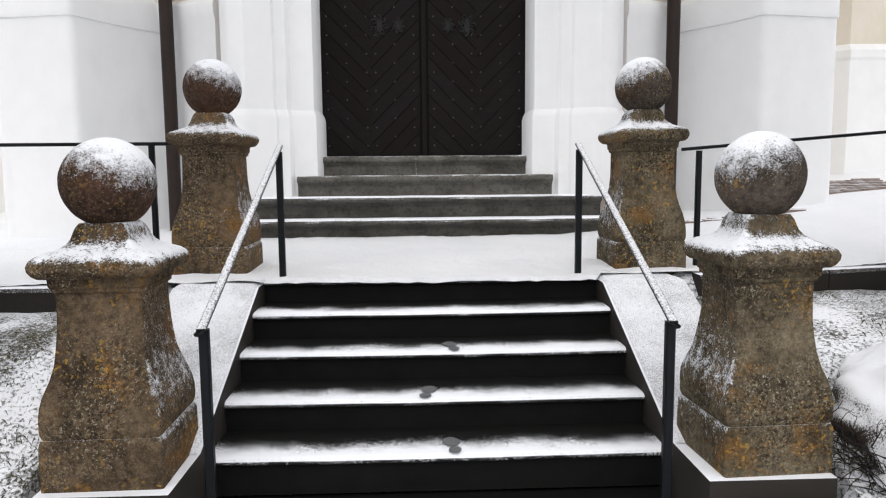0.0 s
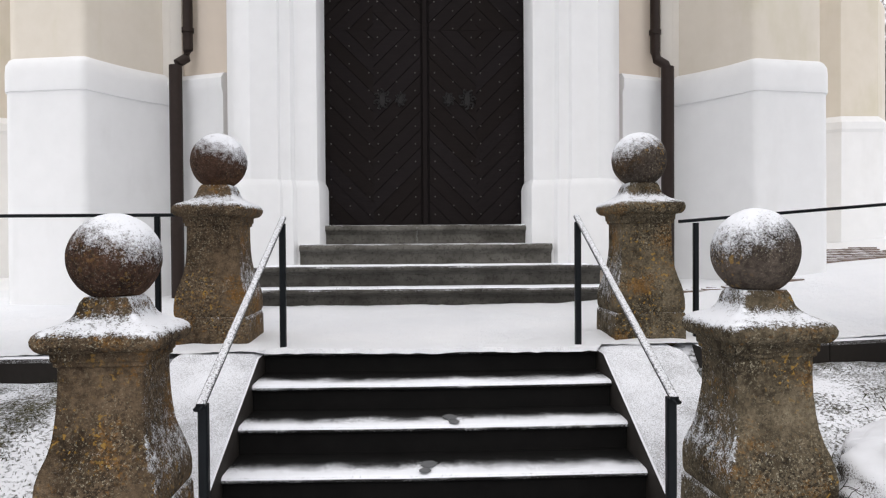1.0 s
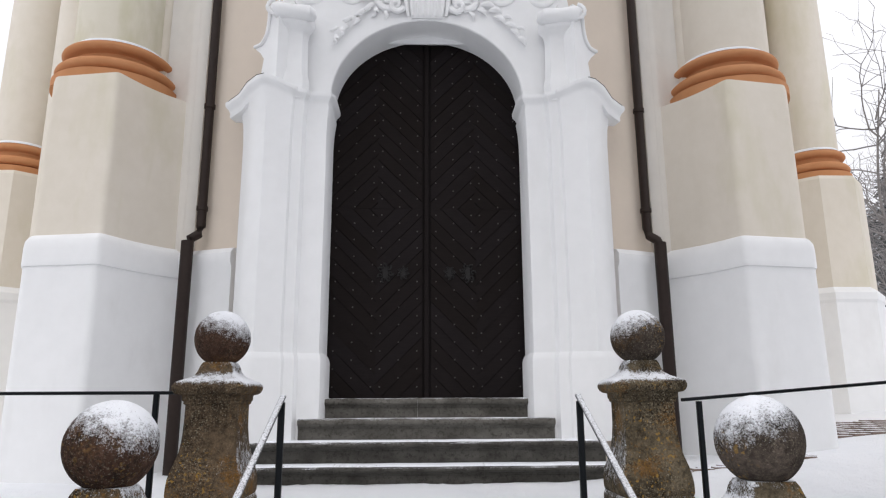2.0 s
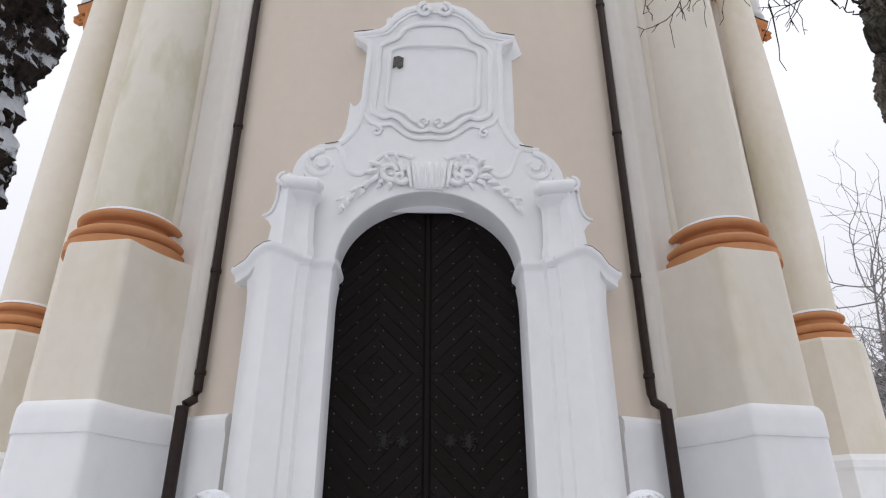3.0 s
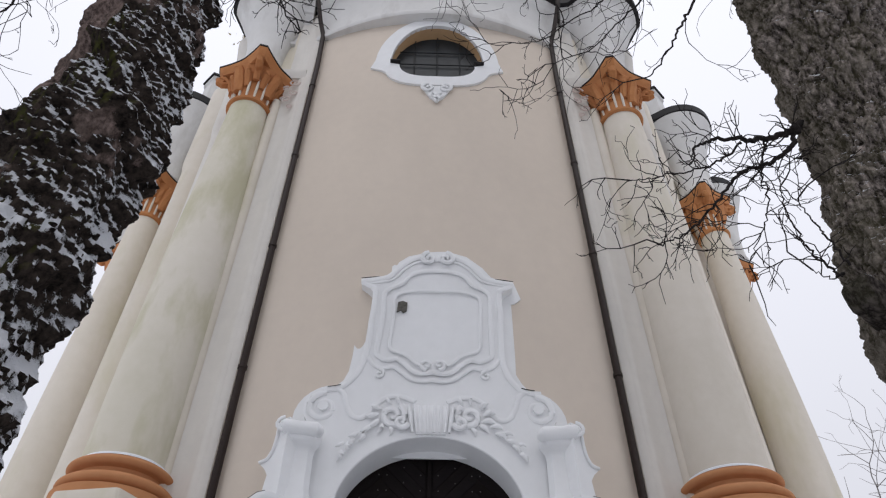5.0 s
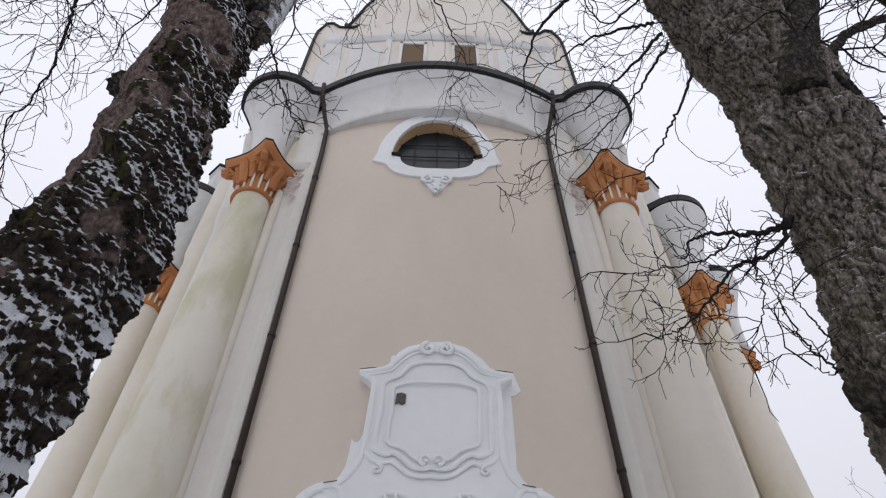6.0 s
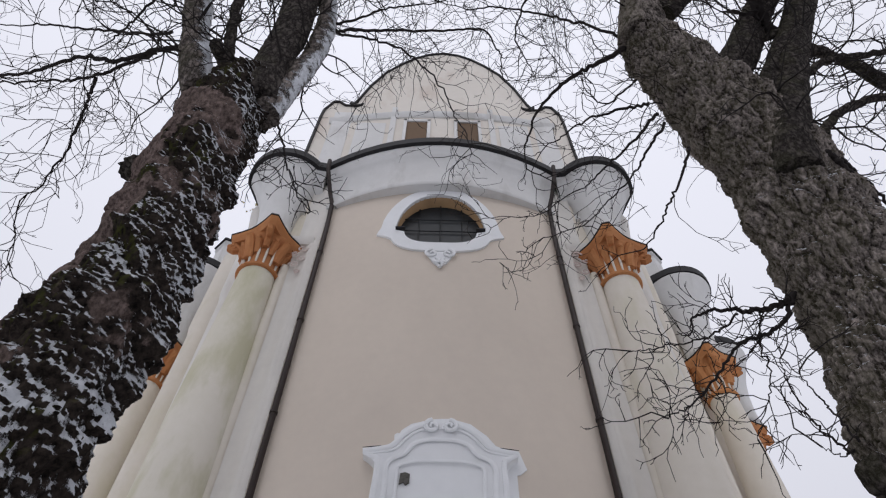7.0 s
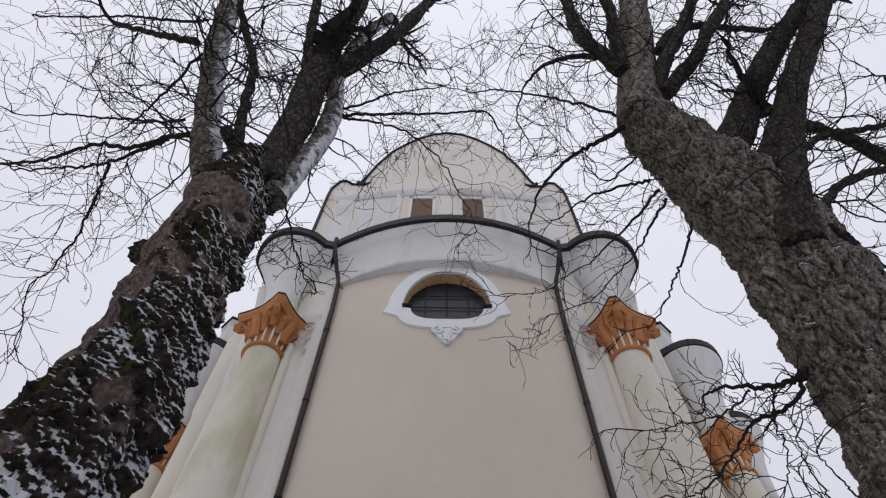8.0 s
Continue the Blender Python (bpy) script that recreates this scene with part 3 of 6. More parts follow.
def stone_pillar(x, y, z, turn, seed, label, tall=1.0, wide=1.0):
    stone = M_STONE if x < 0 else M_STONE_E
    p = thing("stone_pillar", (x, y, z))
    p.scale = (wide, wide, tall)
    p.rotation_euler = (0, 0, radians(turn))
    tagged(p, label, "stone pillar", group="ball-topped stair pillars")

    def rough(bm, amp=0.006):
        for v in bm.verts:
            q = v.co * 9 + Vector((seed * 3.1, seed, 0))
            v.co += amp * Vector((noise.noise(q), noise.noise(q + Vector((9, 0, 0))), 0.6 * noise.noise(q + Vector((0, 9, 0)))))
        return bm

    bm = bmesh.new()
    rings(bm, [sq_ring(h, v, r) for h, v, r in ((0.256, 0, 0.012), (0.257, 0.08, 0.012), (0.256, 0.200, 0.012), (0.253, 0.212, 0.012), (0.246, 0.2285, 0.012), (0.20, 0.2288, 0.016))])
    part("plinth", rough(bm), stone, p, smooth=True)
    bm = bmesh.new()
    body = [(0.2445, 0.2285), (0.247, 0.234), (0.252, 0.250), (0.254, 0.275), (0.254, 0.32), (0.248, 0.365), (0.235, 0.415), (0.216, 0.47), (0.200, 0.53), (0.190, 0.595), (0.184, 0.67), (0.181, 0.76), (0.181, 0.835), (0.193, 0.843), (0.193, 0.857), (0.201, 0.865), (0.203, 0.895), (0.215, 0.912)]
    rings(bm, [sq_ring(h, v, 0.02) for h, v in body])
    part("shaft", rough(bm), stone, p, smooth=True)
    bm = bmesh.new()
    capp = [(0.212, 0.902, 0.02), (0.236, 0.906, 0.035), (0.254, 0.918, 0.05), (0.265, 0.938, 0.055), (0.266, 0.958, 0.055), (0.258, 0.978, 0.055), (0.242, 0.992, 0.055), (0.212, 1.004, 0.05), (0.172, 1.020, 0.04), (0.146, 1.038, 0.03), (0.130, 1.060, 0.02), (0.122, 1.085, 0.02), (0.116, 1.102, 0.02), (0.102, 1.124, 0.02)]
    rings(bm, [sq_ring(h, v, r) for h, v, r in capp])
    part("cap", rough(bm, 0.008), stone, p, smooth=True)
    bm = bmesh.new()
    bmesh.ops.create_uvsphere(bm, u_segments=40, v_segments=28, radius=0.199)
    for v in bm.verts:
        q = v.co * 8 + Vector((seed, 0, seed * 2))
        v.co *= 1 + 0.014 * noise.noise(q) + 0.008 * noise.noise(q * 3)
        v.co.z = v.co.z * 0.985 + 1.293
    part("ball", bm, M_BALL if x < 0 else M_BALL_E, p, "rusty lichen-spotted stone ball capped with snow" if x < 0 else "grey lichen-spotted stone ball capped with snow", smooth=True)
    return p


stone_pillar(-1.41, 3.0, 0.215, 1, 1, "weathered sandstone pillar with ball, orange lichen, dusted with snow", 0.985, 0.968)
stone_pillar(1.42, 2.98, 0.215, 3, 2, "weathered sandstone pillar with ball, standing slightly turned on its plinth", 0.990, 0.94)
stone_pillar(-1.53, 5.0, 0.79, 0, 3, "lichen-grown sandstone pillar with ball at the top of the stairs", 1.037)
stone_pillar(1.555, 5.0, 0.79, 0, 4, "greenish mossy sandstone pillar with ball at the top of the stairs", 1.042)


# ---------------------------------------------------------------- iron railings
def bar(bm, a, b, w, h):
    """A flat bar with bevelled edges from a to b."""
    a, b = Vector(a), Vector(b)
    d = (b - a).normalized()
    s = d.cross(Vector((0, 0, 1)))
    s = s.normalized() if s.length > 0.1 else Vector((1, 0, 0))
    u = s.cross(d)
    pts = [(-w, -h * 0.6), (-w, h * 0.6), (-w * 0.7, h), (w * 0.7, h), (w, h * 0.6), (w, -h * 0.6), (w * 0.7, -h), (-w * 0.7, -h)]
    rings(bm, [[p + s * i + u * j for i, j in pts] for p in (a, b)])
    return bm


def stair_rail(side):
    r = thing("stair_railing", (side * 1.0, 3.7, 0.4))
    tagged(r, "black iron stair handrail with snow along its top", "railing", group="stair railings")
    o = Vector(r.location)

    def q(x, y, z):
        return Vector((side * x, y, z)) - o

    for y, z0, z1 in ((2.88, 0.0, 0.87), (4.60, 0.83, 1.67)):
        bm = bmesh.new()
        bar(bm, q(1.0, y, z0), q(1.0, y, z1), 0.021, 0.021)
        part("post", bm, M_POST, r)
    bm = bmesh.new()
    bar(bm, q(1.0, 2.84, 0.872), q(1.0, 4.64, 1.71), 0.019, 0.010)
    part("handrail", bm, M_RAIL, r, "flat bar white with snow")
    bm = bmesh.new()
    bar(bm, q(1.0, 2.85, 0.87), q(1.012, 2.825, 0.855), 0.018, 0.008)
    part("end_hook", bm, M_POST, r)


stair_rail(-1)
stair_rail(1)


def terrace_rail(side):
    r = thing("terrace_railing", (side * 1.86, 5.0, 0.84))
    tagged(r, "slim black iron railing along the edge of the platform", "railing", group="platform railings")
    o = Vector(r.location)
    far = 9.0
    z1 = 1.73 if side < 0 else 1.665
    pts = ((1.92, 4.85, 0.83, z1), (far, 4.85 + (0.0 if side < 0 else 0.3), 0.86, z1 + (0.0 if side < 0 else 0.55)))
    (xa, ya, ba, ta), (xb, yb, bb, tb) = pts
    for x in (1.92, 4.6, 7.2):
        t = (x - xa) / (xb - xa)
        bm = bmesh.new()
        yy, zz = ya + (yb - ya) * t, ta + (tb - ta) * t
        bar(bm, Vector((side * x, yy, terrace_z(side * x, yy) - 0.03)) - o, Vector((side * x, yy, zz)) - o, 0.019, 0.019)
        part("post", bm, M_POST, r)
    bm = bmesh.new()
    bar(bm, Vector((side * 1.80, ya, ta + 0.01)) - o, Vector((side * xb, yb, tb + 0.01)) - o, 0.022, 0.012)
    part("handrail", bm, M_POST, r)


terrace_rail(-1)
terrace_rail(1)


# ---------------------------------------------------------------- church: plan
RAD = 6.7
WALL_Y = 7.35


def wy(x):
    """The bowed front: its depth at x."""
    x = max(-3.3, min(3.3, x))
    return WALL_Y + RAD - math.sqrt(RAD * RAD - x * x)


def bow(x):
    return wy(x) - WALL_Y


DOOR_W, SPRING, CROWN, SILL = 1.13, 5.12, 6.10, 1.70


def arch(x, w=DOOR_W, spring=SPRING, crown=CROWN):
    return spring + (crown - spring) * math.sqrt(max(0.0, 1 - (x / w) ** 2))


WIN_Z, WIN_W = 14.95, 1.0


def win_top(x):
    return WIN_Z + 1.55 * max(0.0, 1 - (abs(x) / WIN_W) ** 2.2) ** 0.5


def win_bot(x):
    a = abs(x)
    if a > 0.80:
        return WIN_Z
    return WIN_Z - 0.10 - 0.50 * max(0.0, 1 - (a / 0.80) ** 3) ** 0.5


def front_wall():
    """The bowed centre wall, with the arched doorway and the oval window cut through it."""
    t = 0.9
    xs = sorted({*(round(-2.95 + 0.1 * i, 4) for i in range(60)), -DOOR_W, DOOR_W, -WIN_W, WIN_W, *(s * DOOR_W * math.sin(radians(a)) for a in range(0, 91, 6) for s in (-1, 1)), *(s * v for v in (0.80, 0.795, 0.77, 0.72, 0.96, 0.99) for s in (-1, 1))})
    xs = [x for i, x in enumerate(xs) if i == 0 or x - xs[i - 1] > 1e-4]
    z0, z1 = 0.5, 18.3
    bm = bmesh.new()
    for a, b in zip(xs, xs[1:]):
        m = (a + b) / 2
        spans = []
        if abs(m) < DOOR_W:
            lo = [[SILL - 0.03, SILL - 0.03], [arch(a), arch(b)]]
            cuts = [lo]
        else:
            cuts = []
        if abs(m) < WIN_W:
            cuts.append([[win_bot(a), win_bot(b)], [win_top(a), win_top(b)]])
        prev = [z0, z0]
        for lo, hi in cuts:
            if not (lo[0] < 2.0):
                spans.append((prev, lo))
            prev = hi
        spans.append((prev, [z1, z1]))
        for (la, lb), (ha, hb) in spans:
            v = [bm.verts.new(p) for p in ((a, wy(a), la), (b, wy(b), lb), (b, wy(b), hb), (a, wy(a), ha), (a, wy(a) + t, la), (b, wy(b) + t, lb), (b, wy(b) + t, hb), (a, wy(a) + t, ha))]
            for f in ((0, 1, 2, 3), (4, 7, 6, 5), (0, 4, 5, 1), (3, 2, 6, 7)):
                bm.faces.new([v[i] for i in f])
    bmesh.ops.remove_doubles(bm, verts=bm.verts, dist=0.0005)
    return bm


church = thing("church", (0, 9, 0.9))
tagged(church, "baroque church front in beige plaster with white portal and cream columns", "church")


LEANING = {"portal_field", "stucco_moulding", "limewash_margin", "ear_flashing"}


def cpart(name, bm, mat, label="", smooth=True, parent=None):
    """A part of the church, drawn in world places. The tablet over the door stands a little out of true."""
    if name in LEANING or label.startswith("small stucco"):
        for v in bm.verts:
            v.co.x += 0.06 * min(1.0, max(0.0, (v.co.z - 6.7) / 1.4))
    for v in bm.verts:
        v.co -= Vector((0, 9, 0.9))
    return part(name, bm, mat, parent or church, label, smooth)


cpart("front_wall", front_wall(), M_BEIGE, "beige bowed plaster wall")

# white plinth course of the centre wall
for sx in (-1, 1):
    bm = bmesh.new()
    path = [(sx * x, wy(x)) for x in (2.2, 2.4, 2.6, 2.8, 2.98)]
    if sx < 0:
        path = path[::-1]
    sweep(bm, path, [(-0.1, 0.6), (0.09, 0.6), (0.09, 3.20), (0.12, 3.25), (0.12, 3.36), (0.07, 3.42), (-0.1, 3.44)])
    cpart("plinth_course", bm, M_WHITE, "white limewashed plinth")

COL1 = (3.90, 8.02)


def pier(sx):
    """The projecting pedestal under a giant column: white plinth, cream block."""
    plan = [(2.87, 8.06), (3.50, 7.14), (4.30, 7.28), (4.64, 8.05), (4.64, 9.6), (2.87, 9.6)]
    # slightly hollow inner face
    full = []
    for (a, b), n in zip(zip(plan, plan[1:] + plan[:1]), (8, 6, 6, 1, 1, 1)):
        for i in range(n):
            t = i / n
            x, y = a[0] + (b[0] - a[0]) * t, a[1] + (b[1] - a[1]) * t
            if n == 8:
                x, y = x + 0.05 * math.sin(math.pi * t), y + 0.05 * math.sin(math.pi * t)
            full.append((sx * x, y))
    # worn, rounded corners
    soft = []
    for i, p in enumerate(full):
        q = {8: 0.06, 14: 0.07, 20: 0.10}.get(i)
        if q is None:
            soft.append(p)
            continue
        a, b = Vector(full[i - 1]), Vector(full[i + 1])
        c = Vector(p)
        s, e = c + (a - c).normalized() * q, c + (b - c).normalized() * q
        soft += [tuple(s * (1 - t) ** 2 + c * 2 * t * (1 - t) + e * t * t) for t in (0, 0.2, 0.4, 0.6, 0.8, 1)]
    full = soft
    if sx < 0:
        full = full[::-1]
    cx, cy = sx * 3.95, 8.3

    def grow(k):
        return [(cx + (x - cx) * (1 + k), cy + (y - cy) * (1 + k)) for x, y in full]

    bm = bmesh.new()
    zs = [(0.5, 0.085), (3.10, 0.070), (3.105, 0.088), (3.13, 0.094), (3.16, 0.092), (3.30, 0.092), (3.38, 0.082), (3.43, 0.050), (3.455, 0.02), (3.46, 0.0)]
    rings(bm, [[(x, y, z) for x, y in grow(k)] for z, k in zs])
    cpart("pedestal_plinth", bm, M_WHITE, "white limewashed pedestal foot")
    bm = bmesh.new()
    rings(bm, [[(x, y, z) for x, y in grow(k)] for z, k in ((3.1, 0.0), (5.30, -0.015), (5.36, -0.03))])
    cpart("pedestal", bm, M_CREAM, "cream plastered pedestal")


def column(x, y, foot, top, r=0.50):
    """A giant column: orange base, swelling cream shaft, orange leafy capital."""
    bm = bmesh.new()
    prof = [(r * 1.36, foot), (r * 1.36, foot + 0.12), (r * 1.22, foot + 0.145)]
    prof += [(r * (1.10 + 0.22 * math.sin(a)), foot + 0.23 - 0.08 * math.cos(a)) for a in [math.pi * i / 8 for i in range(9)]]
    prof += [(r * 1.10, foot + 0.315), (r * 1.10, foot + 0.325), (r * 1.00, foot + 0.335), (r * 0.98, foot + 0.37), (r * 1.0, foot + 0.40), (r * 1.07, foot + 0.412)]
    prof += [(r * (1.04 + 0.17 * math.sin(a)), foot + 0.475 - 0.06 * math.cos(a)) for a in [math.pi * i / 8 for i in range(9)]]
    prof += [(r * 1.05, foot + 0.55), (r * 1.0, foot + 0.58)]
    cb = top - 1.35
    # the capital stands with one corner to the front
    corner = radians(-90 - (14 if x > 0 else -14))
    sp = thing("giant_column", (0, 0, 0))
    sp.parent = church
    sp.location = Vector((x, y, foot)) - Vector((0, 9, 0.9))
    sp["label"] = "giant cream column with orange base and capital"

    def put(name, bm, mat, label=""):
        for v in bm.verts:
            v.co -= Vector((x, y, foot))
        return part(name, bm, mat, sp, label, True)

    lathe(bm, prof, x, y, 48)
    put("column_base", bm, M_OCHRE_BASE, "orange moulded base rings")
    bm = bmesh.new()
    lathe(bm, [(r * 1.0, foot + 0.583), (r * 1.075, foot + 0.548), (r * 1.09, foot + 0.542), (r * 1.085, foot + 0.552), (r * 1.03, foot + 0.58), (r * 1.0, foot + 0.597)], x, y, 48)
    put("snow_rim", bm, M_SNOW, "thin rim of snow on the top ring")
    bm = bmesh.new()
    sh = [(r * (1.0 - 0.27 * smooth(0.1, 1.0, t) * t), foot + 0.55 + (cb - foot - 0.55) * t) for t in [i / 14 for i in range(15)]]
    lathe(bm, sh, x, y, 48)
    put("shaft", bm, M_CREAM_MOSS if -5 < x < 0 else M_CREAM, "cream shaft with greenish algae streaks" if -5 < x < 0 else "")
    # capital: bell with flutes, leaves and corner scrolls under a hollow-sided slab
    rt = r * 0.735
    bm = bmesh.new()
    lathe(bm, [(rt, cb - 0.02), (rt * 1.14, cb), (rt * 1.17, cb + 0.045), (rt * 1.10, cb + 0.09), (rt, cb + 0.10)], x, y, 40)
    lathe(bm, [(rt * 0.98, cb + 0.08), (rt * 1.0, cb + 0.5), (rt * 1.12, cb + 0.8), (rt * 1.42, cb + 1.08), (rt * 1.42, cb + 1.12)], x, y, 32)
    put("capital_bell", bm, M_OCHRE, "orange capital")
    for i in range(16):
        a = 2 * math.pi * i / 16
        c, s = math.cos(a), math.sin(a)
        bm = bmesh.new()
        tube(bm, [(x + c * rt * k, y + s * rt * k, cb + h) for k, h in ((1.0, 0.12), (1.04, 0.3), (1.07, 0.5), (1.14, 0.68))], [0.022, 0.028, 0.028, 0.015], 6)
        put("flute", bm, M_CREAM)
    for i in range(4):
        a = corner + i * math.pi / 2
        c, s = math.cos(a), math.sin(a)
        sc = [(rt * (1.15 + 0.62 * t), cb + 0.62 + 0.42 * t ** 0.6) for t in (0, 0.3, 0.6, 0.85, 1.0)]
        sc += [(rt * 1.77 + 0.11 * math.sin(b), cb + 0.93 + 0.11 * math.cos(b)) for b in (0.4, 1.3, 2.2, 3.1, 4.0, 5.0)]
        sc += [(rt * 1.77 + 0.05 * math.sin(b), cb + 0.93 + 0.05 * math.cos(b)) for b in (0, 1.6, 3.2)]
        bm = bmesh.new()
        tube(bm, [(x + c * q, y + s * q, z) for q, z in sc], 0.075, 8)
        put("corner_scroll", bm, M_OCHRE)
        a2 = a + math.pi / 4
        c, s = math.cos(a2), math.sin(a2)
        bm = bmesh.new()
        tube(bm, [(x + c * rt * q, y + s * rt * q, cb + z) for q, z in ((1.0, 0.3), (1.12, 0.6), (1.32, 0.85), (1.55, 1.0), (1.6, 0.92))], [0.10, 0.12, 0.11, 0.09, 0.04], 8)
        put("leaf", bm, M_OCHRE)
        for off in (-0.42, 0.42):
            c, s = math.cos(a2 + off), math.sin(a2 + off)
            bm = bmesh.new()
            tube(bm, [(x + c * rt * q, y + s * rt * q, cb + z) for q, z in ((1.02, 0.45), (1.12, 0.66), (1.32, 0.82), (1.44, 0.86), (1.46, 0.78))], [0.06, 0.085, 0.085, 0.07, 0.03], 7)
            put("leaf", bm, M_OCHRE)
    bm = bmesh.new()
    loop = []
    for i in range(4):
        a = corner + i * math.pi / 2
        for da, k in ((-0.09, 2.12), (0.09, 2.12), (0.30, 1.70), (math.pi / 4 - 0.12, 1.42), (math.pi / 4 + 0.12, 1.42), (math.pi / 2 - 0.30, 1.70)):
            loop.append((x + rt * k * math.cos(a + da), y + rt * k * math.sin(a + da)))
    loops = [[(x + (p - x) * k, y + (q - y) * k, cb + z) for p, q in loop] for k, z in ((0.90, 1.08), (0.92, 1.14), (0.99, 1.20), (1.03, 1.32), (1.0, 1.35))]
    rings(bm, loops)
    put("abacus", bm, M_OCHRE)
    bm = bmesh.new()
    rings(bm, [[(x + (p - x) * k, y + (q - y) * k, cb + z) for p, q in loop] for k, z in ((1.03, 1.33), (1.055, 1.33), (1.055, 1.365), (0.9, 1.375))])
    put("capital_flashing", bm, M_FLASH)


CAP_TOP = 15.15
for sx in (-1, 1):
    pier(sx)
    column(sx * COL1[0], COL1[1], 5.36, CAP_TOP, 0.54)
    column(sx * 6.92, 11.28, 5.36, CAP_TOP, 0.45)
    column(sx * 8.42, 13.75, 5.36, CAP_TOP, 0.45)

# piers under the columns further back
for sx in (-1, 1):
    for cx, cy in ((6.90, 11.30), (8.40, 13.75)):
        plan = [(cx + 0.78 * math.cos(a) * (1.0 if i % 2 else 1.04), cy + 0.78 * math.sin(a)) for i, a in enumerate(radians(22.5 + 45 * k) for k in range(8))]
        for nm, mat, zs in (("pedestal_plinth", M_WHITE, ((0.5, 1.10), (3.2, 1.09), (3.25, 1.12), (3.36, 1.12), (3.46, 1.0))), ("pedestal", M_CREAM, ((3.1, 1.0), (5.30, 0.985), (5.36, 0.96)))):
            bm = bmesh.new()
            rings(bm, [[(sx * (cx + (x - cx) * k), cy + (y - cy) * k, z) for x, y in plan] for z, k in zs])
            cpart(nm, bm, mat, smooth=False)

# side walls that step back behind the columns
for sx in (-1, 1):
    plan = [(2.74, 8.00), (3.06, 8.02), (3.10, 8.10), (3.40, 8.10), (3.44, 8.20), (4.45, 8.28), (4.60, 8.50), (5.06, 9.55), (5.82, 10.72), (6.16, 11.2), (6.3, 11.5), (7.45, 12.2), (7.75, 12.9), (7.9, 13.6), (8.7, 14.4), (9.0, 24), (2.74, 24)]
    bm = bmesh.new()
    prism(bm, [(sx * x, y) for x, y in plan], 0.5, 18.2)
    cpart("side_wall", bm, M_CREAM, "cream plastered wall stepping back", False)
    # white pilaster strip beside the downpipe
    bm = bmesh.new()
    box(bm, *sorted((sx * 2.76, sx * 2.90)), 7.90, 8.3, 3.1, 18.1, 0.02)
    cpart("pilaster_strip", bm, M_STRIP)
    # shallow hollow between the strip and the bead beside the column
    bm = bmesh.new()
    hollow = [(2.905, 8.3), (2.905, 7.93), (2.96, 7.925), (3.02, 7.96), (3.09, 8.01), (3.17, 8.04), (3.25, 8.04), (3.31, 8.02), (3.33, 8.3)]
    prism(bm, [(sx * x, y) for x, y in hollow], 3.1, 18.1)
    cpart("pilaster_strip", bm, M_STRIP)
    bm = bmesh.new()
    tube(bm, [(sx * 3.40, 8.03, 5.2), (sx * 3.40, 8.03, 14.3)], 0.10, 16)
    cpart("pilaster_bead", bm, M_CREAM)


# ---------------------------------------------------------------- main cornice with its dark sheet-metal edge
CORN = [(-0.86, 16.90), (-0.64, 16.92), (-0.62, 17.02), (-0.67, 17.07), (-0.67, 17.40), (-0.63, 17.43), (-0.62, 17.50), (-0.58, 17.62), (-0.49, 17.76), (-0.37, 17.86), (-0.35, 17.92), (-0.29, 17.94), (-0.25, 18.02), (-0.17, 18.12), (-0.11, 18.16), (-0.10, 18.42), (-0.86, 18.50)]
EDGE = [(-0.125, 18.26), (0.0, 18.28), (0.0, 18.54), (-0.11, 18.555), (-0.86, 18.60), (-0.86, 18.52), (-0.125, 18.44)]


def lobe(cx, cy, r, a0, a1, n=12):
    return [(cx + r * math.cos(radians(a0 + (a1 - a0) * i / n)), cy + r * math.sin(radians(a0 + (a1 - a0) * i / n))) for i in range(n + 1)]


def cornice_path():
    """The outer edge of the cornice: bowed in the middle, swinging out over each column."""
    right = [(x, 6.70 + 0.091 * x * x) for x in (0, 0.4, 0.8, 1.2, 1.6, 2.0, 2.4, 2.75, 3.03)]
    right += lobe(4.08, 8.22, 1.11, 220, 352, 14)
    right += [(4.98, 8.86), (5.32, 9.70), (6.20, 10.98)]
    right += lobe(7.12, 11.52, 0.98, 236, 385, 12)
    right += [(7.92, 12.22), (8.28, 12.44), (8.31, 13.05)]
    right += lobe(8.80, 14.10, 0.95, 260, 375, 8)
    right += [(9.75, 15.6), (9.9, 24)]
    left = [(-x, y) for x, y in right[1:]][::-1]
    return left + right


CORN_MID = [(-0.80, 16.68), (-0.40, 16.70), (-0.37, 16.75), (-0.38, 16.85), (-0.43, 16.89), (-0.43, 17.10), (-0.415, 17.30), (-0.38, 17.52), (-0.32, 17.74), (-0.25, 17.92), (-0.22, 17.95), (-0.20, 18.00), (-0.14, 18.10), (-0.10, 18.16), (-0.10, 18.42), (-0.80, 18.50)]
edge_line = cornice_path()
for run, prof in (([p for p in edge_line if abs(p[0]) < 3.04], CORN_MID), ([p for p in edge_line if p[0] < -3.02], CORN), ([p for p in edge_line if p[0] > 3.02], CORN)):
    bm = bmesh.new()
    sweep(bm, run, prof)
    cpart("main_cornice", bm, M_OLDWHITE, "white bowed cornice" if prof is CORN_MID else "white cornice swinging out over the columns")
bm = bmesh.new()
sweep(bm, cornice_path(), EDGE)
cpart("cornice_flashing", bm, M_FLASH, "dark sheet-metal edge")

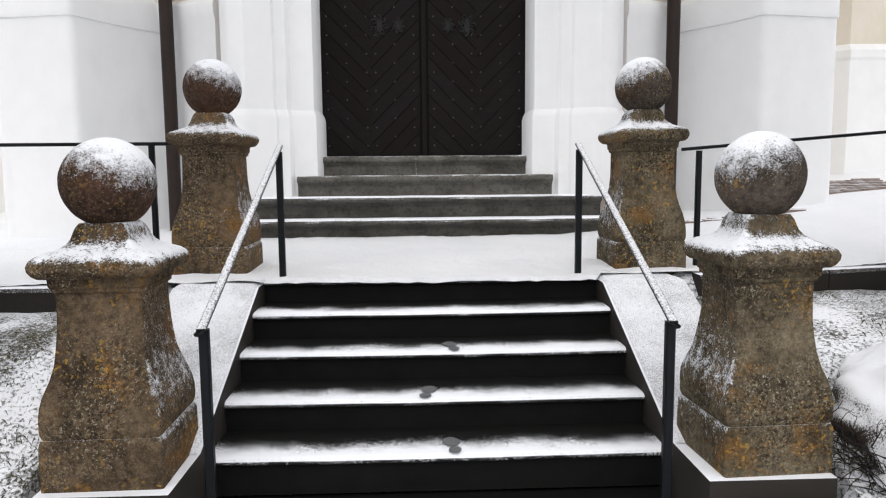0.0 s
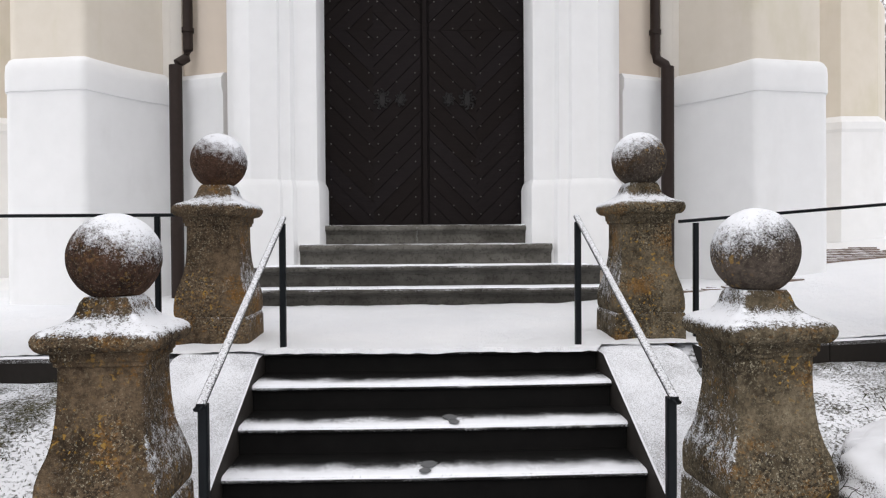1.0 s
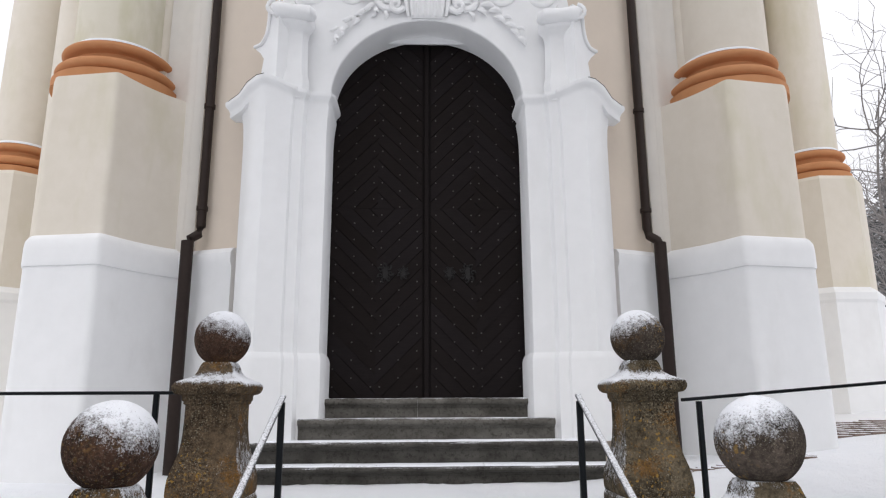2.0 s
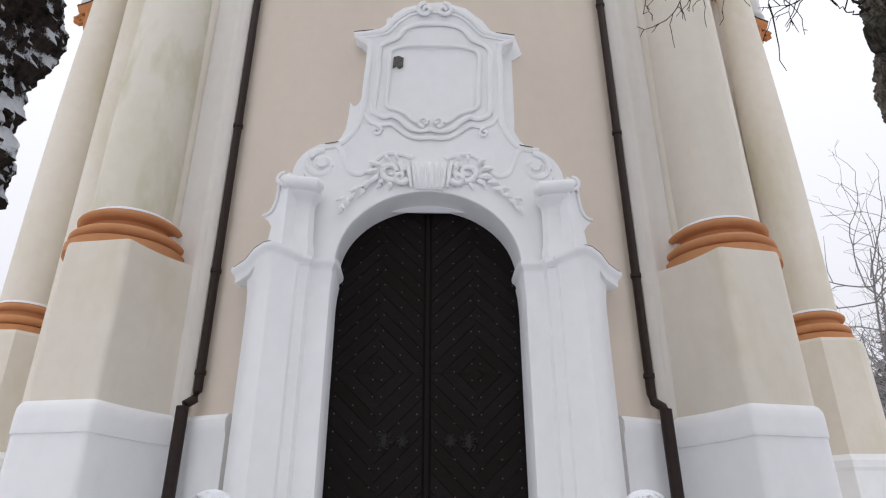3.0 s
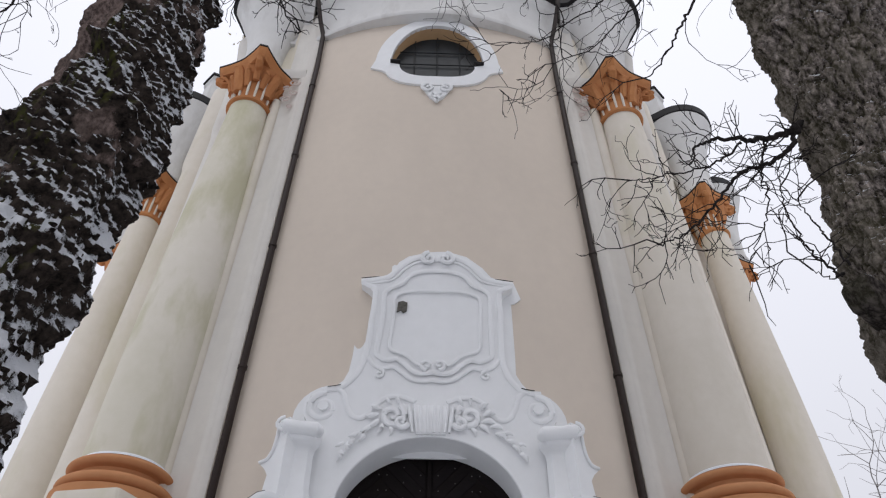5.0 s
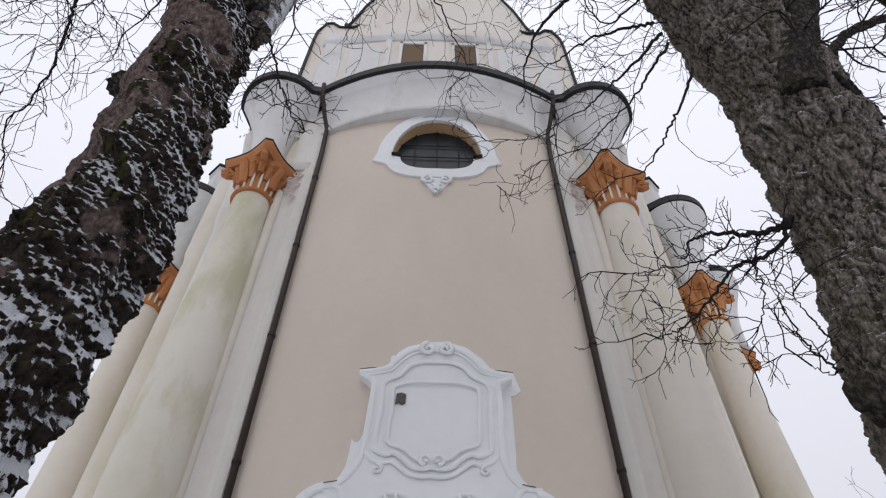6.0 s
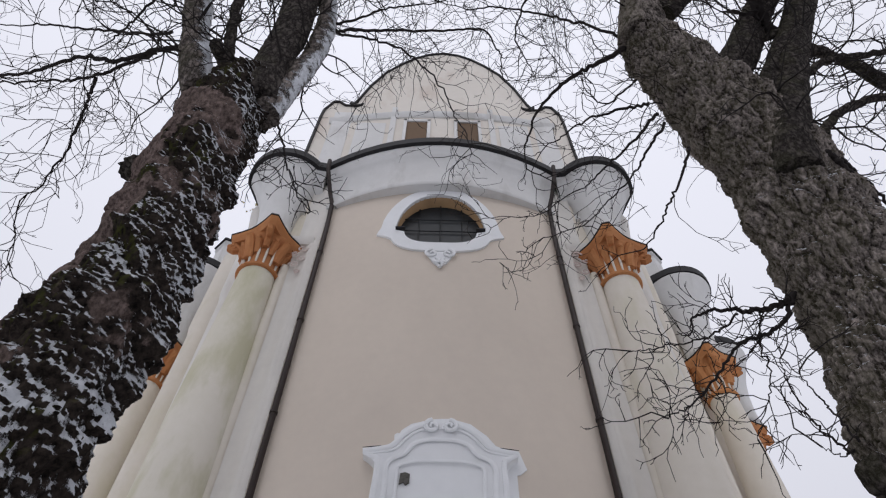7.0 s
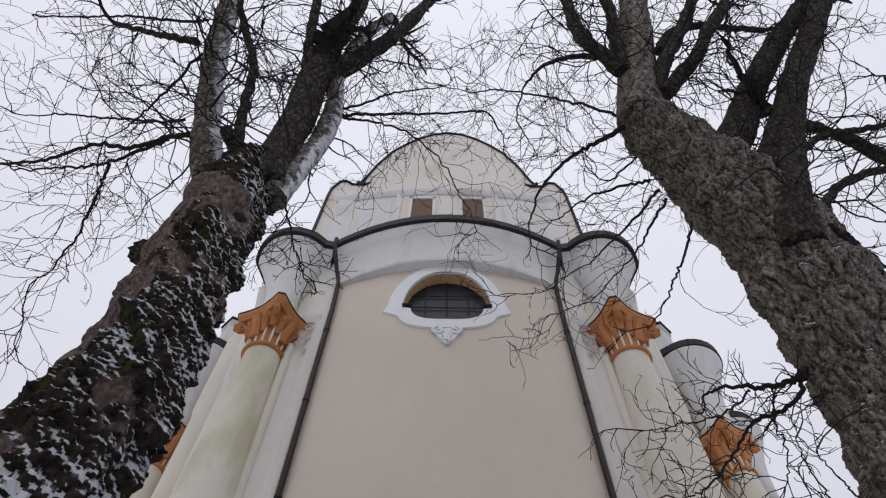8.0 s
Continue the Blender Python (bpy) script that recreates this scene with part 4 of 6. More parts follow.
# entablature drums between capital and cornice
for sx in (-1, 1):
    bm = bmesh.new()
    lathe(bm, [(0.30, 3.2), (0.29, 14.2), (0.34, 14.6), (0.36, 17.2), (0.5, 18.2)], sx * 4.72, 9.12, 24)
    cpart("pilaster_strip", bm, M_STRIP)
    bm = bmesh.new()
    lathe(bm, [(0.33, 3.2), (0.31, 14.3), (0.36, 14.6), (0.36, 17.6)], sx * (5.62 if sx < 0 else 5.42), 10.2, 24)
    cpart("pilaster_strip", bm, M_CREAM)
    bm = bmesh.new()
    run = [(4.52, 8.42), (5.04, 9.55), (5.80, 10.72), (6.16, 11.2)]
    run = [(sx * x, y) for x, y in (run if sx > 0 else run[::-1])]
    sweep(bm, run, [(-0.1, 14.5), (0.03, 14.5), (0.06, 14.58), (0.03, 14.66), (0.03, 15.35), (0.09, 15.45), (0.10, 15.58), (0.04, 15.66), (0.05, 16.45), (0.12, 16.7), (0.14, 18.2), (-0.1, 18.2)])
    cpart("entablature", bm, M_OLDWHITE, "white frieze wall under the stepped cornice")
    for cx, cy, r in ((4.05, 8.25, 0.64), (7.08, 11.5, 0.64), (8.85, 14.05, 0.62)):
        bm = bmesh.new()
        lathe(bm, [(r * 0.66, 15.13), (r * 0.66, 15.45), (r * 0.73, 15.5), (r * 0.74, 15.58), (r * 0.68, 15.64), (r * 0.68, 16.1), (r * 0.74, 16.6), (r * 0.88, 17.1), (r * 1.08, 17.5), (r * 1.30, 17.85), (r * 1.5, 18.2)], sx * cx, cy, 40)
        cpart("entablature", bm, M_OLDWHITE, "white frieze block above the capital")


# low attic walls that stand on the cornice where it steps back
for sx in (-1, 1):
    run = [(4.72, 8.95), (5.10, 9.80), (5.98, 11.10), (6.55, 10.86), (6.9, 11.2)]
    run = [(sx * x, y) for x, y in (run if sx > 0 else run[::-1])]
    bm = bmesh.new()
    sweep(bm, run, [(-0.4, 18.5), (0.0, 18.5), (0.0, 19.55), (0.05, 19.62), (0.05, 19.72), (-0.4, 19.74)])
    cpart("attic_wall", bm, M_OLDWHITE, "low white attic wall on the cornice", False)
    bm = bmesh.new()
    sweep(bm, run, [(-0.4, 19.745), (0.10, 19.72), (0.10, 19.80), (-0.4, 19.84)])
    cpart("attic_flashing", bm, M_FLASH, "dark metal cover of the attic wall", False)


def roof_tuft(x, y, z, seed):
    """A small yellowed birch seedling that has rooted on the cornice."""
    rnd = random.Random(seed)
    vs, fs = [], []
    for _ in range(90):
        c = Vector((x + rnd.gauss(0, 0.16), y + rnd.gauss(0, 0.12), z + abs(rnd.gauss(0.22, 0.16))))
        k = len(vs)
        for _ in range(3):
            vs.append(tuple(c + 0.035 * Vector((rnd.gauss(0, 1), rnd.gauss(0, 1), rnd.gauss(0, 1)))))
        fs.append((k, k + 1, k + 2))
    for _ in range(14):
        k = len(vs)
        t = (x + rnd.gauss(0, 0.16), y + rnd.gauss(0, 0.12), z + rnd.uniform(0.2, 0.55))
        vs += [(x - 0.006, y, z - 0.02), (x + 0.006, y, z - 0.02), t]
        fs.append((k, k + 1, k + 2))
    me = bpy.data.meshes.new("roof_plant")
    me.from_pydata(vs, [], fs)
    me.materials.append(M_YELLOW)
    tagged(new("roof_plant", me), "small yellowed seedling rooted on the church cornice", "plant", group="seedlings on the cornice")


M_YELLOW = metal_mat("yellowed_leaf", (0.42, 0.33, 0.10), 0.8, 0.0)
roof_tuft(-5.35, 9.75, 19.8, 61)
roof_tuft(5.2, 9.45, 19.8, 62)


def stucco_spray(sx):
    """Crumbling relief at the head of the pilaster beside the capital."""
    for k, (x, z, r, hand) in enumerate(((3.10, 14.95, 0.13, 1), (3.24, 14.70, 0.09, -1), (3.06, 14.55, 0.10, -1), (3.20, 14.30, 0.11, 1), (3.10, 14.05, 0.07, -1))):
        bm = bmesh.new()
        spiral(bm, sx * x, z, r, 1.3, hand * sx, 7.93, 0.026, 1.1 * k, 0.35)
        cpart("stucco_curl", bm, M_STAINED, "stained stucco curl")
    bm = bmesh.new()
    sweep(bm, [(sx * x, 7.97) for x in ((2.90, 3.42) if sx > 0 else (3.42, 2.90))], [(-0.1, 15.12), (0.03, 15.14), (0.05, 15.20), (0.09, 15.30), (0.10, 15.38), (-0.1, 15.42)])
    cpart("pilaster_moulding", bm, M_STRIP)


# ---------------------------------------------------------------- gable above the cornice
def gable_outline():
    half = [(0, 29.0), (0.6, 28.8), (1.1, 28.35), (1.6, 27.7), (2.1, 26.9), (2.55, 25.6), (2.88, 24.2), (3.05, 23.8), (3.25, 23.9), (3.5, 24.25), (3.72, 24.2), (3.92, 23.5), (3.95, 22.9), (3.955, 18.3)]
    return [(-x, z) for x, z in half[1:]][::-1] + half



def gy(x):
    return 7.72 + 0.35 * bow(x)


bm = bmesh.new()
go = gable_outline()
cs = go
# strips from the outline down to the cornice, following the bow
for (xa, za), (xb, zb) in zip(cs, cs[1:]):
    if abs(xb - xa) < 1e-3:
        continue
    k = 3
    for i in range(k):
        a, b = xa + (xb - xa) * i / k, xa + (xb - xa) * (i + 1) / k
        ha, hb = za + (zb - za) * i / k, za + (zb - za) * (i + 1) / k
        if b <= a:
            continue
        ya, yb = gy(a), gy(b)
        v = [bm.verts.new(p) for p in ((a, ya, 18.3), (b, yb, 18.3), (b, yb, hb), (a, ya, ha), (a, ya + 0.6, 18.3), (b, yb + 0.6, 18.3), (b, yb + 0.6, hb), (a, ya + 0.6, ha))]
        for f in ((0, 1, 2, 3), (4, 7, 6, 5), (3, 2, 6, 7)):
            bm.faces.new([v[j] for j in f])
bmesh.ops.remove_doubles(bm, verts=bm.verts, dist=0.0005)
cpart("gable", bm, M_GABLE, "cream plastered curved gable", False)
bm = bmesh.new()
tube(bm, [(x, gy(x) - 0.03, z + 0.03) for x, z in go], 0.05, 6)
cpart("gable_flashing", bm, M_FLASH, "dark metal edge of the gable")
for sx in (-1, 1):
    for x0, x1 in ((1.45, 1.62), (2.9, 3.5), (1.75, 2.65)):
        bm = bmesh.new()
        w = x1 - x0
        top = 23.2 if w < 0.7 else 22.0
        slab(bm, [(sx * x0, 18.5), (sx * x1, 18.5), (sx * x1, top), (sx * x0, top)], gy((x0 + x1) / 2) - 0.07, gy((x0 + x1) / 2) + 0.1)
        cpart("gable_pilaster", bm, M_OLDWHITE, smooth=False)
    bm = bmesh.new()
    slab(bm, [(sx * 0.47, 20.1), (sx * 1.08, 20.1), (sx * 1.08, 21.9), (sx * 0.47, 21.9)], gy(0.8) - 0.06, gy(0.8) + 0.1)
    cpart("gable_shutter", bm, M_VENT, "brown wooden shutter in the gable", False)
    bm = bmesh.new()
    for x0, x1, z0, z1 in ((0.36, 0.46, 19, 22.05), (1.09, 1.19, 19, 22.05), (0.36, 1.19, 21.92, 22.05)):
        box(bm, *sorted((sx * x0, sx * x1)), gy(0.8) - 0.10, gy(0.8) + 0.05, z0, z1, 0.01)
    cpart("shutter_frame", bm, M_OLDWHITE)
bm = bmesh.new()
sweep(bm, [(x, gy(x)) for x in [-3.6 + 0.3 * i for i in range(25)]], [(-0.1, 22.35), (0.05, 22.38), (0.12, 22.5), (0.14, 22.62), (-0.1, 22.66)])
cpart("gable_moulding", bm, M_OLDWHITE)
# curled ends of the metal edge
for sx in (-1, 1):
    bm = bmesh.new()
    pts = [(sx * (2.86 - 0.20 * math.cos(a)), gy(2.9) - 0.05, 23.95 + 0.22 * math.sin(a)) for a in (3.0, 3.6, 4.2, 4.9, 5.6, 6.3)]
    tube(bm, pts, [0.06, 0.06, 0.06, 0.055, 0.05, 0.03], 6)
    cpart("gable_curl", bm, M_FLASH)
# roof behind the gable, closing the church
bm = bmesh.new()
prism(bm, [(-3.6, 8.7), (3.6, 8.7), (8.6, 24), (-8.6, 24)], 18.2, 22.0)
cpart("roof", bm, M_FLASH, "dark roof behind the gable", False)
bm = bmesh.new()
box(bm, -0.05, 0.05, 7.9, 8.0, 28.2, 29.6, 0.01)
box(bm, -0.38, 0.38, 7.9, 8.0, 29.0, 29.1, 0.01)
cpart("gable_cross", bm, M_CREAM, "pale cross on the gable top")


# ---------------------------------------------------------------- oval window
def ring_slab(bm, outer, inner, y0, y1, warp):
    """A flat band between two outlines with the same number of points."""
    n = len(outer)
    f = [[bm.verts.new((x, y0 + warp(x), z)) for x, z in lp] for lp in (outer, inner)]
    b = [[bm.verts.new((x, y1 + warp(x), z)) for x, z in lp] for lp in (outer, inner)]
    for i in range(n):
        j = (i + 1) % n
        bm.faces.new((f[0][i], f[0][j], f[1][j], f[1][i]))
        bm.faces.new((f[0][j], f[0][i], b[0][i], b[0][j]))
        bm.faces.new((f[1][i], f[1][j], b[1][j], b[1][i]))
    return bm


def win_outline(grow=0.0, n=25):
    top = [(x, win_top(x) + 0.0) for x in [-WIN_W * math.cos(math.pi * i / (n - 1)) for i in range(n)]]
    bot = [(x, win_bot(x)) for x in [0.80 * math.cos(math.pi * i / (n - 1)) for i in range(n)]]
    return top + bot


inner = win_outline()
cxw, czw = 0.0, 15.25
outer = []
for x, z in inner:
    d = Vector((x, (z - czw) * 1.05))
    k = 1 + 0.34 / max(0.3, d.length)
    outer.append((x * k, czw + (z - czw) * k))
# little ears at the waist of the surround
outer = [(x * 1.07 if 14.6 < z < 15.05 and abs(x) > 0.9 else x, z) for x, z in outer]
bm = bmesh.new()
ring_slab(bm, outer, inner, WALL_Y - 0.05, WALL_Y + 0.04, bow)
cpart("window_surround", bm, M_WHITE, "white plaster surround with ears", False)
bm = bmesh.new()
lip = [(x * 0.985, 15.2 + (z - 15.2) * 0.985) for x, z in win_outline()[:25]]
rings(bm, [[(x, WALL_Y + 0.02 + bow(x), z) for x, z in lip], [(x, WALL_Y + 0.29, z) for x, z in lip]], closed=False)
cpart("window_reveal", bm, M_REVEAL, "ochre-tinted reveal over the window")
win = thing("window_1", (0, WALL_Y + 0.30, 14.9))
tagged(win, "dark oval window with iron bars high in the front", "window", kind="structure")
bm = bmesh.new()
slab(bm, win_outline(), 0, 0.03)
for v in bm.verts:
    v.co.z -= 14.9
part("pane", bm, M_GLASS, win, "dark leaded glass")
bm = bmesh.new()
for x in (-0.5, 0, 0.5):
    tube(bm, [(x, -0.04, win_bot(x) - 14.9), (x, -0.04, win_top(x) - 14.9)], 0.014, 6)
for z in (14.75, 15.3, 15.8):
    w = WIN_W * (1 - max(0, (z - WIN_Z) / 1.55) ** 2) ** 0.5 if z > WIN_Z else 0.72
    tube(bm, [(-w, -0.045, z - 14.9), (w, -0.045, z - 14.9)], 0.014, 6)
part("window_bars", bm, M_POST, win)
bm = bmesh.new()
slab(bm, [(-1.0, 0.045), (-0.79, 0.045), (-0.79, 0.065), (-1.0, 0.065)], -0.36, 0.0)
slab(bm, [(0.79, 0.045), (1.0, 0.045), (1.0, 0.065), (0.79, 0.065)], -0.36, 0.0)
part("window_sill", bm, M_FLASH, win)


def spiral(bm, cx, cz, r0, turns, hand, y, rad, a0=0.0, flat=0.6):
    old = set(bm.verts)
    pts = []
    n = int(14 * turns)
    for i in range(n + 1):
        t = i / n
        a = a0 + hand * 2 * math.pi * turns * t
        r = r0 * (1 - 0.85 * t)
        pts.append((cx + r * math.cos(a), y, cz + r * math.sin(a)))
    tube(bm, pts, [rad * (1 - 0.4 * i / n) for i in range(n + 1)], 8)
    for v in bm.verts:
        if v not in old:
            v.co.y = y + (v.co.y - y) * flat


for sx in (-1, 1):
    stucco_spray(sx)

bm = bmesh.new()
for sx in (-1, 1):
    spiral(bm, sx * 0.17, 13.92, 0.15, 1.3, -sx, wy(0.2) - 0.06, 0.045, math.pi / 2)
    spiral(bm, sx * 0.10, 13.66, 0.09, 1.0, sx, wy(0.1) - 0.05, 0.035, math.pi / 2)
    tube(bm, [(0, wy(0) - 0.05, 13.62), (sx * 0.06, wy(0) - 0.06, 13.5), (0, wy(0) - 0.05, 13.42)], 0.035, 8)
slab(bm, [(-0.32, 14.0), (0.32, 14.0), (0.14, 13.6), (0, 13.45), (-0.14, 13.6)], WALL_Y - 0.04, WALL_Y + 0.06)
cpart("window_ornament", bm, M_WHITE, "white stucco shell under the window")


# ---------------------------------------------------------------- portal
def portal_side(sx):
    """One flank of the portal: jamb, pilaster, diagonal pier and hollow wing."""
    half = [(DOOR_W - 0.01, 7.70), (DOOR_W - 0.01, 7.25), (1.14, 7.20), (1.37, 7.19), (1.40, 7.12), (1.50, 7.10), (1.52, 7.06), (1.60, 7.03), (1.69, 7.0), (1.78, 6.98), (1.86, 7.02), (1.98, 7.12), (2.10, 7.24), (2.25, 7.33), (2.27, 7.62)]
    plan = [(sx * x, y) for x, y in half]
    if sx < 0:
        plan = plan[::-1]

    trim = {2.10: 2.02, 2.25: 2.10, 2.27: 2.12}
    slim = [(math.copysign(trim.get(abs(x), abs(x)), x), y) for x, y in plan]

    def mould(name, prof, lift=None, way=None):
        bm = bmesh.new()
        sweep(bm, way or plan, prof, lift)
        cpart(name, bm, M_WHITE)

    mould("portal_pier", [(-0.12, 1.28), (0.0, 1.28), (0.0, 5.0), (-0.12, 5.0)], None, slim)
    mould("portal_foot", [(-0.10, 1.28), (0.035, 1.28), (0.035, 2.10), (0.025, 2.14), (0.005, 2.18), (-0.10, 2.18)], None, slim)
    rise = {1.40: -0.03, 1.50: -0.02, 1.52: -0.015, 1.60: 0.02, 1.69: 0.06, 1.78: 0.085, 1.86: 0.085, 1.98: 0.05, 2.10: -0.04, 2.25: -0.10}
    lift = [rise.get(abs(x), -0.03) for x, _ in plan]
    mould("portal_impost", [(-0.10, 4.97), (0.012, 4.97), (0.020, 4.985), (0.016, 5.02), (0.035, 5.06), (0.065, 5.09), (0.072, 5.11), (0.072, 5.145), (0.0, 5.165), (-0.10, 5.165)], lift)
    bm = bmesh.new()
    outer = [i for i, (x, _) in enumerate(plan) if 1.77 < abs(x) < 2.26]
    sweep(bm, [plan[i] for i in outer], [(-0.08, 5.163), (0.069, 5.146), (0.075, 5.147), (0.075, 5.151), (-0.08, 5.169)], [lift[i] for i in outer])
    cpart("impost_flashing", bm, M_FLASH, "thin dark metal cover on the impost")
    # filling between pier top and lifted impost
    mould("portal_pier_head", [(-0.12, 4.55), (-0.004, 4.55), (0.002, 4.72), (0.010, 4.86), (0.030, 5.00), (-0.12, 5.06)], lift, slim)


for sx in (-1, 1):
    portal_side(sx)

# arch band with soffit
bm = bmesh.new()
n = 36
ang = [math.pi * i / n for i in range(n + 1)]
inn = [(-(DOOR_W - 0.02) * math.cos(a), SPRING + (CROWN - SPRING - 0.02) * math.sin(a)) for a in ang]
out = [(-(DOOR_W + 0.16) * math.cos(a), SPRING + (CROWN - SPRING + 0.17) * math.sin(a)) for a in ang]
for band in (inn, out):
    band.insert(0, (band[0][0], 5.10))
    band.append((band[-1][0], 5.10))
def face(x):
    return 7.206 + 0.45 * bow(x)


loops = [[(p[0], 7.72, p[1]) for p in inn], [(p[0], face(p[0]) + 0.012, p[1]) for p in inn], [(p[0] * 1.012, face(p[0]), SPRING + (p[1] - SPRING) * 1.012) for p in inn], [(p[0], face(p[0]) - 0.002, p[1]) for p in out], [(p[0], 7.45, p[1]) for p in out]]
rings(bm, loops, closed=False)
cpart("portal_arch", bm, M_WHITE, "white arch over the door")

# crowning field above the arch
SCROLL = (1.36, 6.50, 0.26)
field = [(1.28, 5.12), (1.80, 5.18), (1.82, 6.02), (1.76, 6.14), (1.58, 6.22)]
field += [(SCROLL[0] + SCROLL[2] * math.cos(radians(d)), SCROLL[1] + SCROLL[2] * math.sin(radians(d))) for d in range(-40, 101, 14)]
field += [(1.18, 6.80), (1.06, 6.94), (0.98, 7.12), (0.94, 7.40), (0.93, 8.40), (1.03, 8.52), (1.12, 8.60), (1.12, 8.66), (0.85, 8.68), (0.70, 8.76), (0.58, 8.95), (0.38, 9.10), (0.12, 9.16), (0, 9.16)]
shape = field + [(-x, z) for x, z in field[:-1]][::-1]
arc_in = [((DOOR_W + 0.12) * -math.cos(a), SPRING + (CROWN - SPRING + 0.12) * math.sin(a)) for a in ang]
bm = bmesh.new()
slab(bm, shape + arc_in, 7.21 - 0.0, 7.45, lambda x: 0.45 * bow(x))
bm.normal_update()
bmesh.ops.triangulate(bm, faces=[f for f in bm.faces if len(f.verts) > 4])
cpart("portal_field", bm, M_WHITE, "white stucco crowning with scrolled outline", False)


# lime brushed past the stucco onto the wall
def grown(poly, d):
    out, n = [], len(poly)
    for i, p in enumerate(poly):
        t = (Vector(poly[(i + 1) % n]) - Vector(poly[i - 1])).normalized()
        k = d * (1 + 0.25 * noise.noise((p[0] * 3, p[1] * 3, 0.5)))
        out.append((p[0] + t.y * k, p[1] - t.x * k))
    return out


rim = [p for p in shape if p[1] > 6.1]
bm = bmesh.new()
ring_slab(bm, grown(rim, 0.17), grown(rim, -0.03), WALL_Y - 0.006, WALL_Y + 0.02, bow)
cpart("limewash_margin", bm, M_WHITE, "white lime brushed onto the wall", False)


def fld(x):
    return 7.21 + 0.45 * bow(x)


def line(name, pts, r, seg=8, lab="", flat=0.38):
    """A raised stucco line on the portal field, mirrored to both sides."""
    for sx in (-1, 1):
        bm = bmesh.new()
        tube(bm, [(sx * p[0], fld(p[0]) - 0.01, p[1]) for p in curve_pts([(x, z) for x, z in pts], 6)], r, seg)
        for v in bm.verts:
            v.co.y = fld(v.co.x) + (v.co.y - fld(v.co.x)) * flat
        cpart(name, bm, M_WHITE, lab)


# outer rim of the tablet, running down into the scrolls
line("stucco_moulding", [(1.10, 8.60), (1.0, 8.52), (0.90, 8.42), (0.905, 7.9), (0.91, 7.38), (0.95, 7.10), (1.05, 6.90), (1.18, 6.78), (1.30, 6.755), (1.42, 6.755)], 0.042)
# stepped inner frames
line("stucco_moulding", [(0, 8.81), (0.2, 8.80), (0.40, 8.72), (0.52, 8.55), (0.70, 8.45), (0.77, 8.3), (0.76, 7.9), (0.78, 7.36), (0.74, 7.26), (0.62, 7.20), (0.50, 7.22), (0.38, 7.14), (0.26, 7.02), (0.12, 6.99), (0, 7.02)], 0.038)
line("stucco_moulding", [(0, 8.42), (0.30, 8.42), (0.52, 8.37), (0.61, 8.27), (0.61, 7.9), (0.62, 7.48), (0.57, 7.36), (0.46, 7.32), (0.34, 7.26), (0.24, 7.15), (0.14, 7.12)], 0.026)
line("stucco_moulding", [(0.88, 7.26), (0.80, 7.13), (0.66, 7.07), (0.52, 7.09), (0.40, 7.0), (0.27, 6.90), (0.12, 6.87), (0, 6.89)], 0.030)
line("stucco_moulding", [(1.12, 8.61), (0.88, 8.64), (0.70, 8.70), (0.55, 8.90), (0.36, 9.05), (0.12, 9.11)], 0.05)
line("stucco_moulding", [(1.10, 8.55), (0.86, 8.585), (0.66, 8.64), (0.50, 8.83), (0.33, 8.97), (0.12, 9.02), (0, 9.02)], 0.022)
# swinging line over the leaves beside the keystone, rising to the scroll
line("stucco_moulding", [(0.20, 6.56), (0.36, 6.63), (0.55, 6.63), (0.68, 6.54), (0.76, 6.41), (0.88, 6.33), (1.00, 6.38), (1.07, 6.52), (1.12, 6.68), (1.20, 6.76)], 0.036)


def stucco_leaf(bm, x, z, ang, size, y):
    """A small curling leaf, thick in the middle and pointed."""
    old = set(bm.verts)
    c, s = math.cos(ang), math.sin(ang)
    pts = []
    for t in (0.0, 0.2, 0.4, 0.6, 0.8, 1.0):
        u, v = size * t, size * 0.28 * math.sin(t * 2.4)
        pts.append((x + c * u - s * v, y - 0.035 * math.sin(t * 3.0), z + s * u + c * v))
    tube(bm, pts, [size * k for k in (0.10, 0.20, 0.24, 0.20, 0.13, 0.03)], 8)
    for v in bm.verts:
        if v not in old:
            v.co.y = y + (v.co.y - y) * 0.7


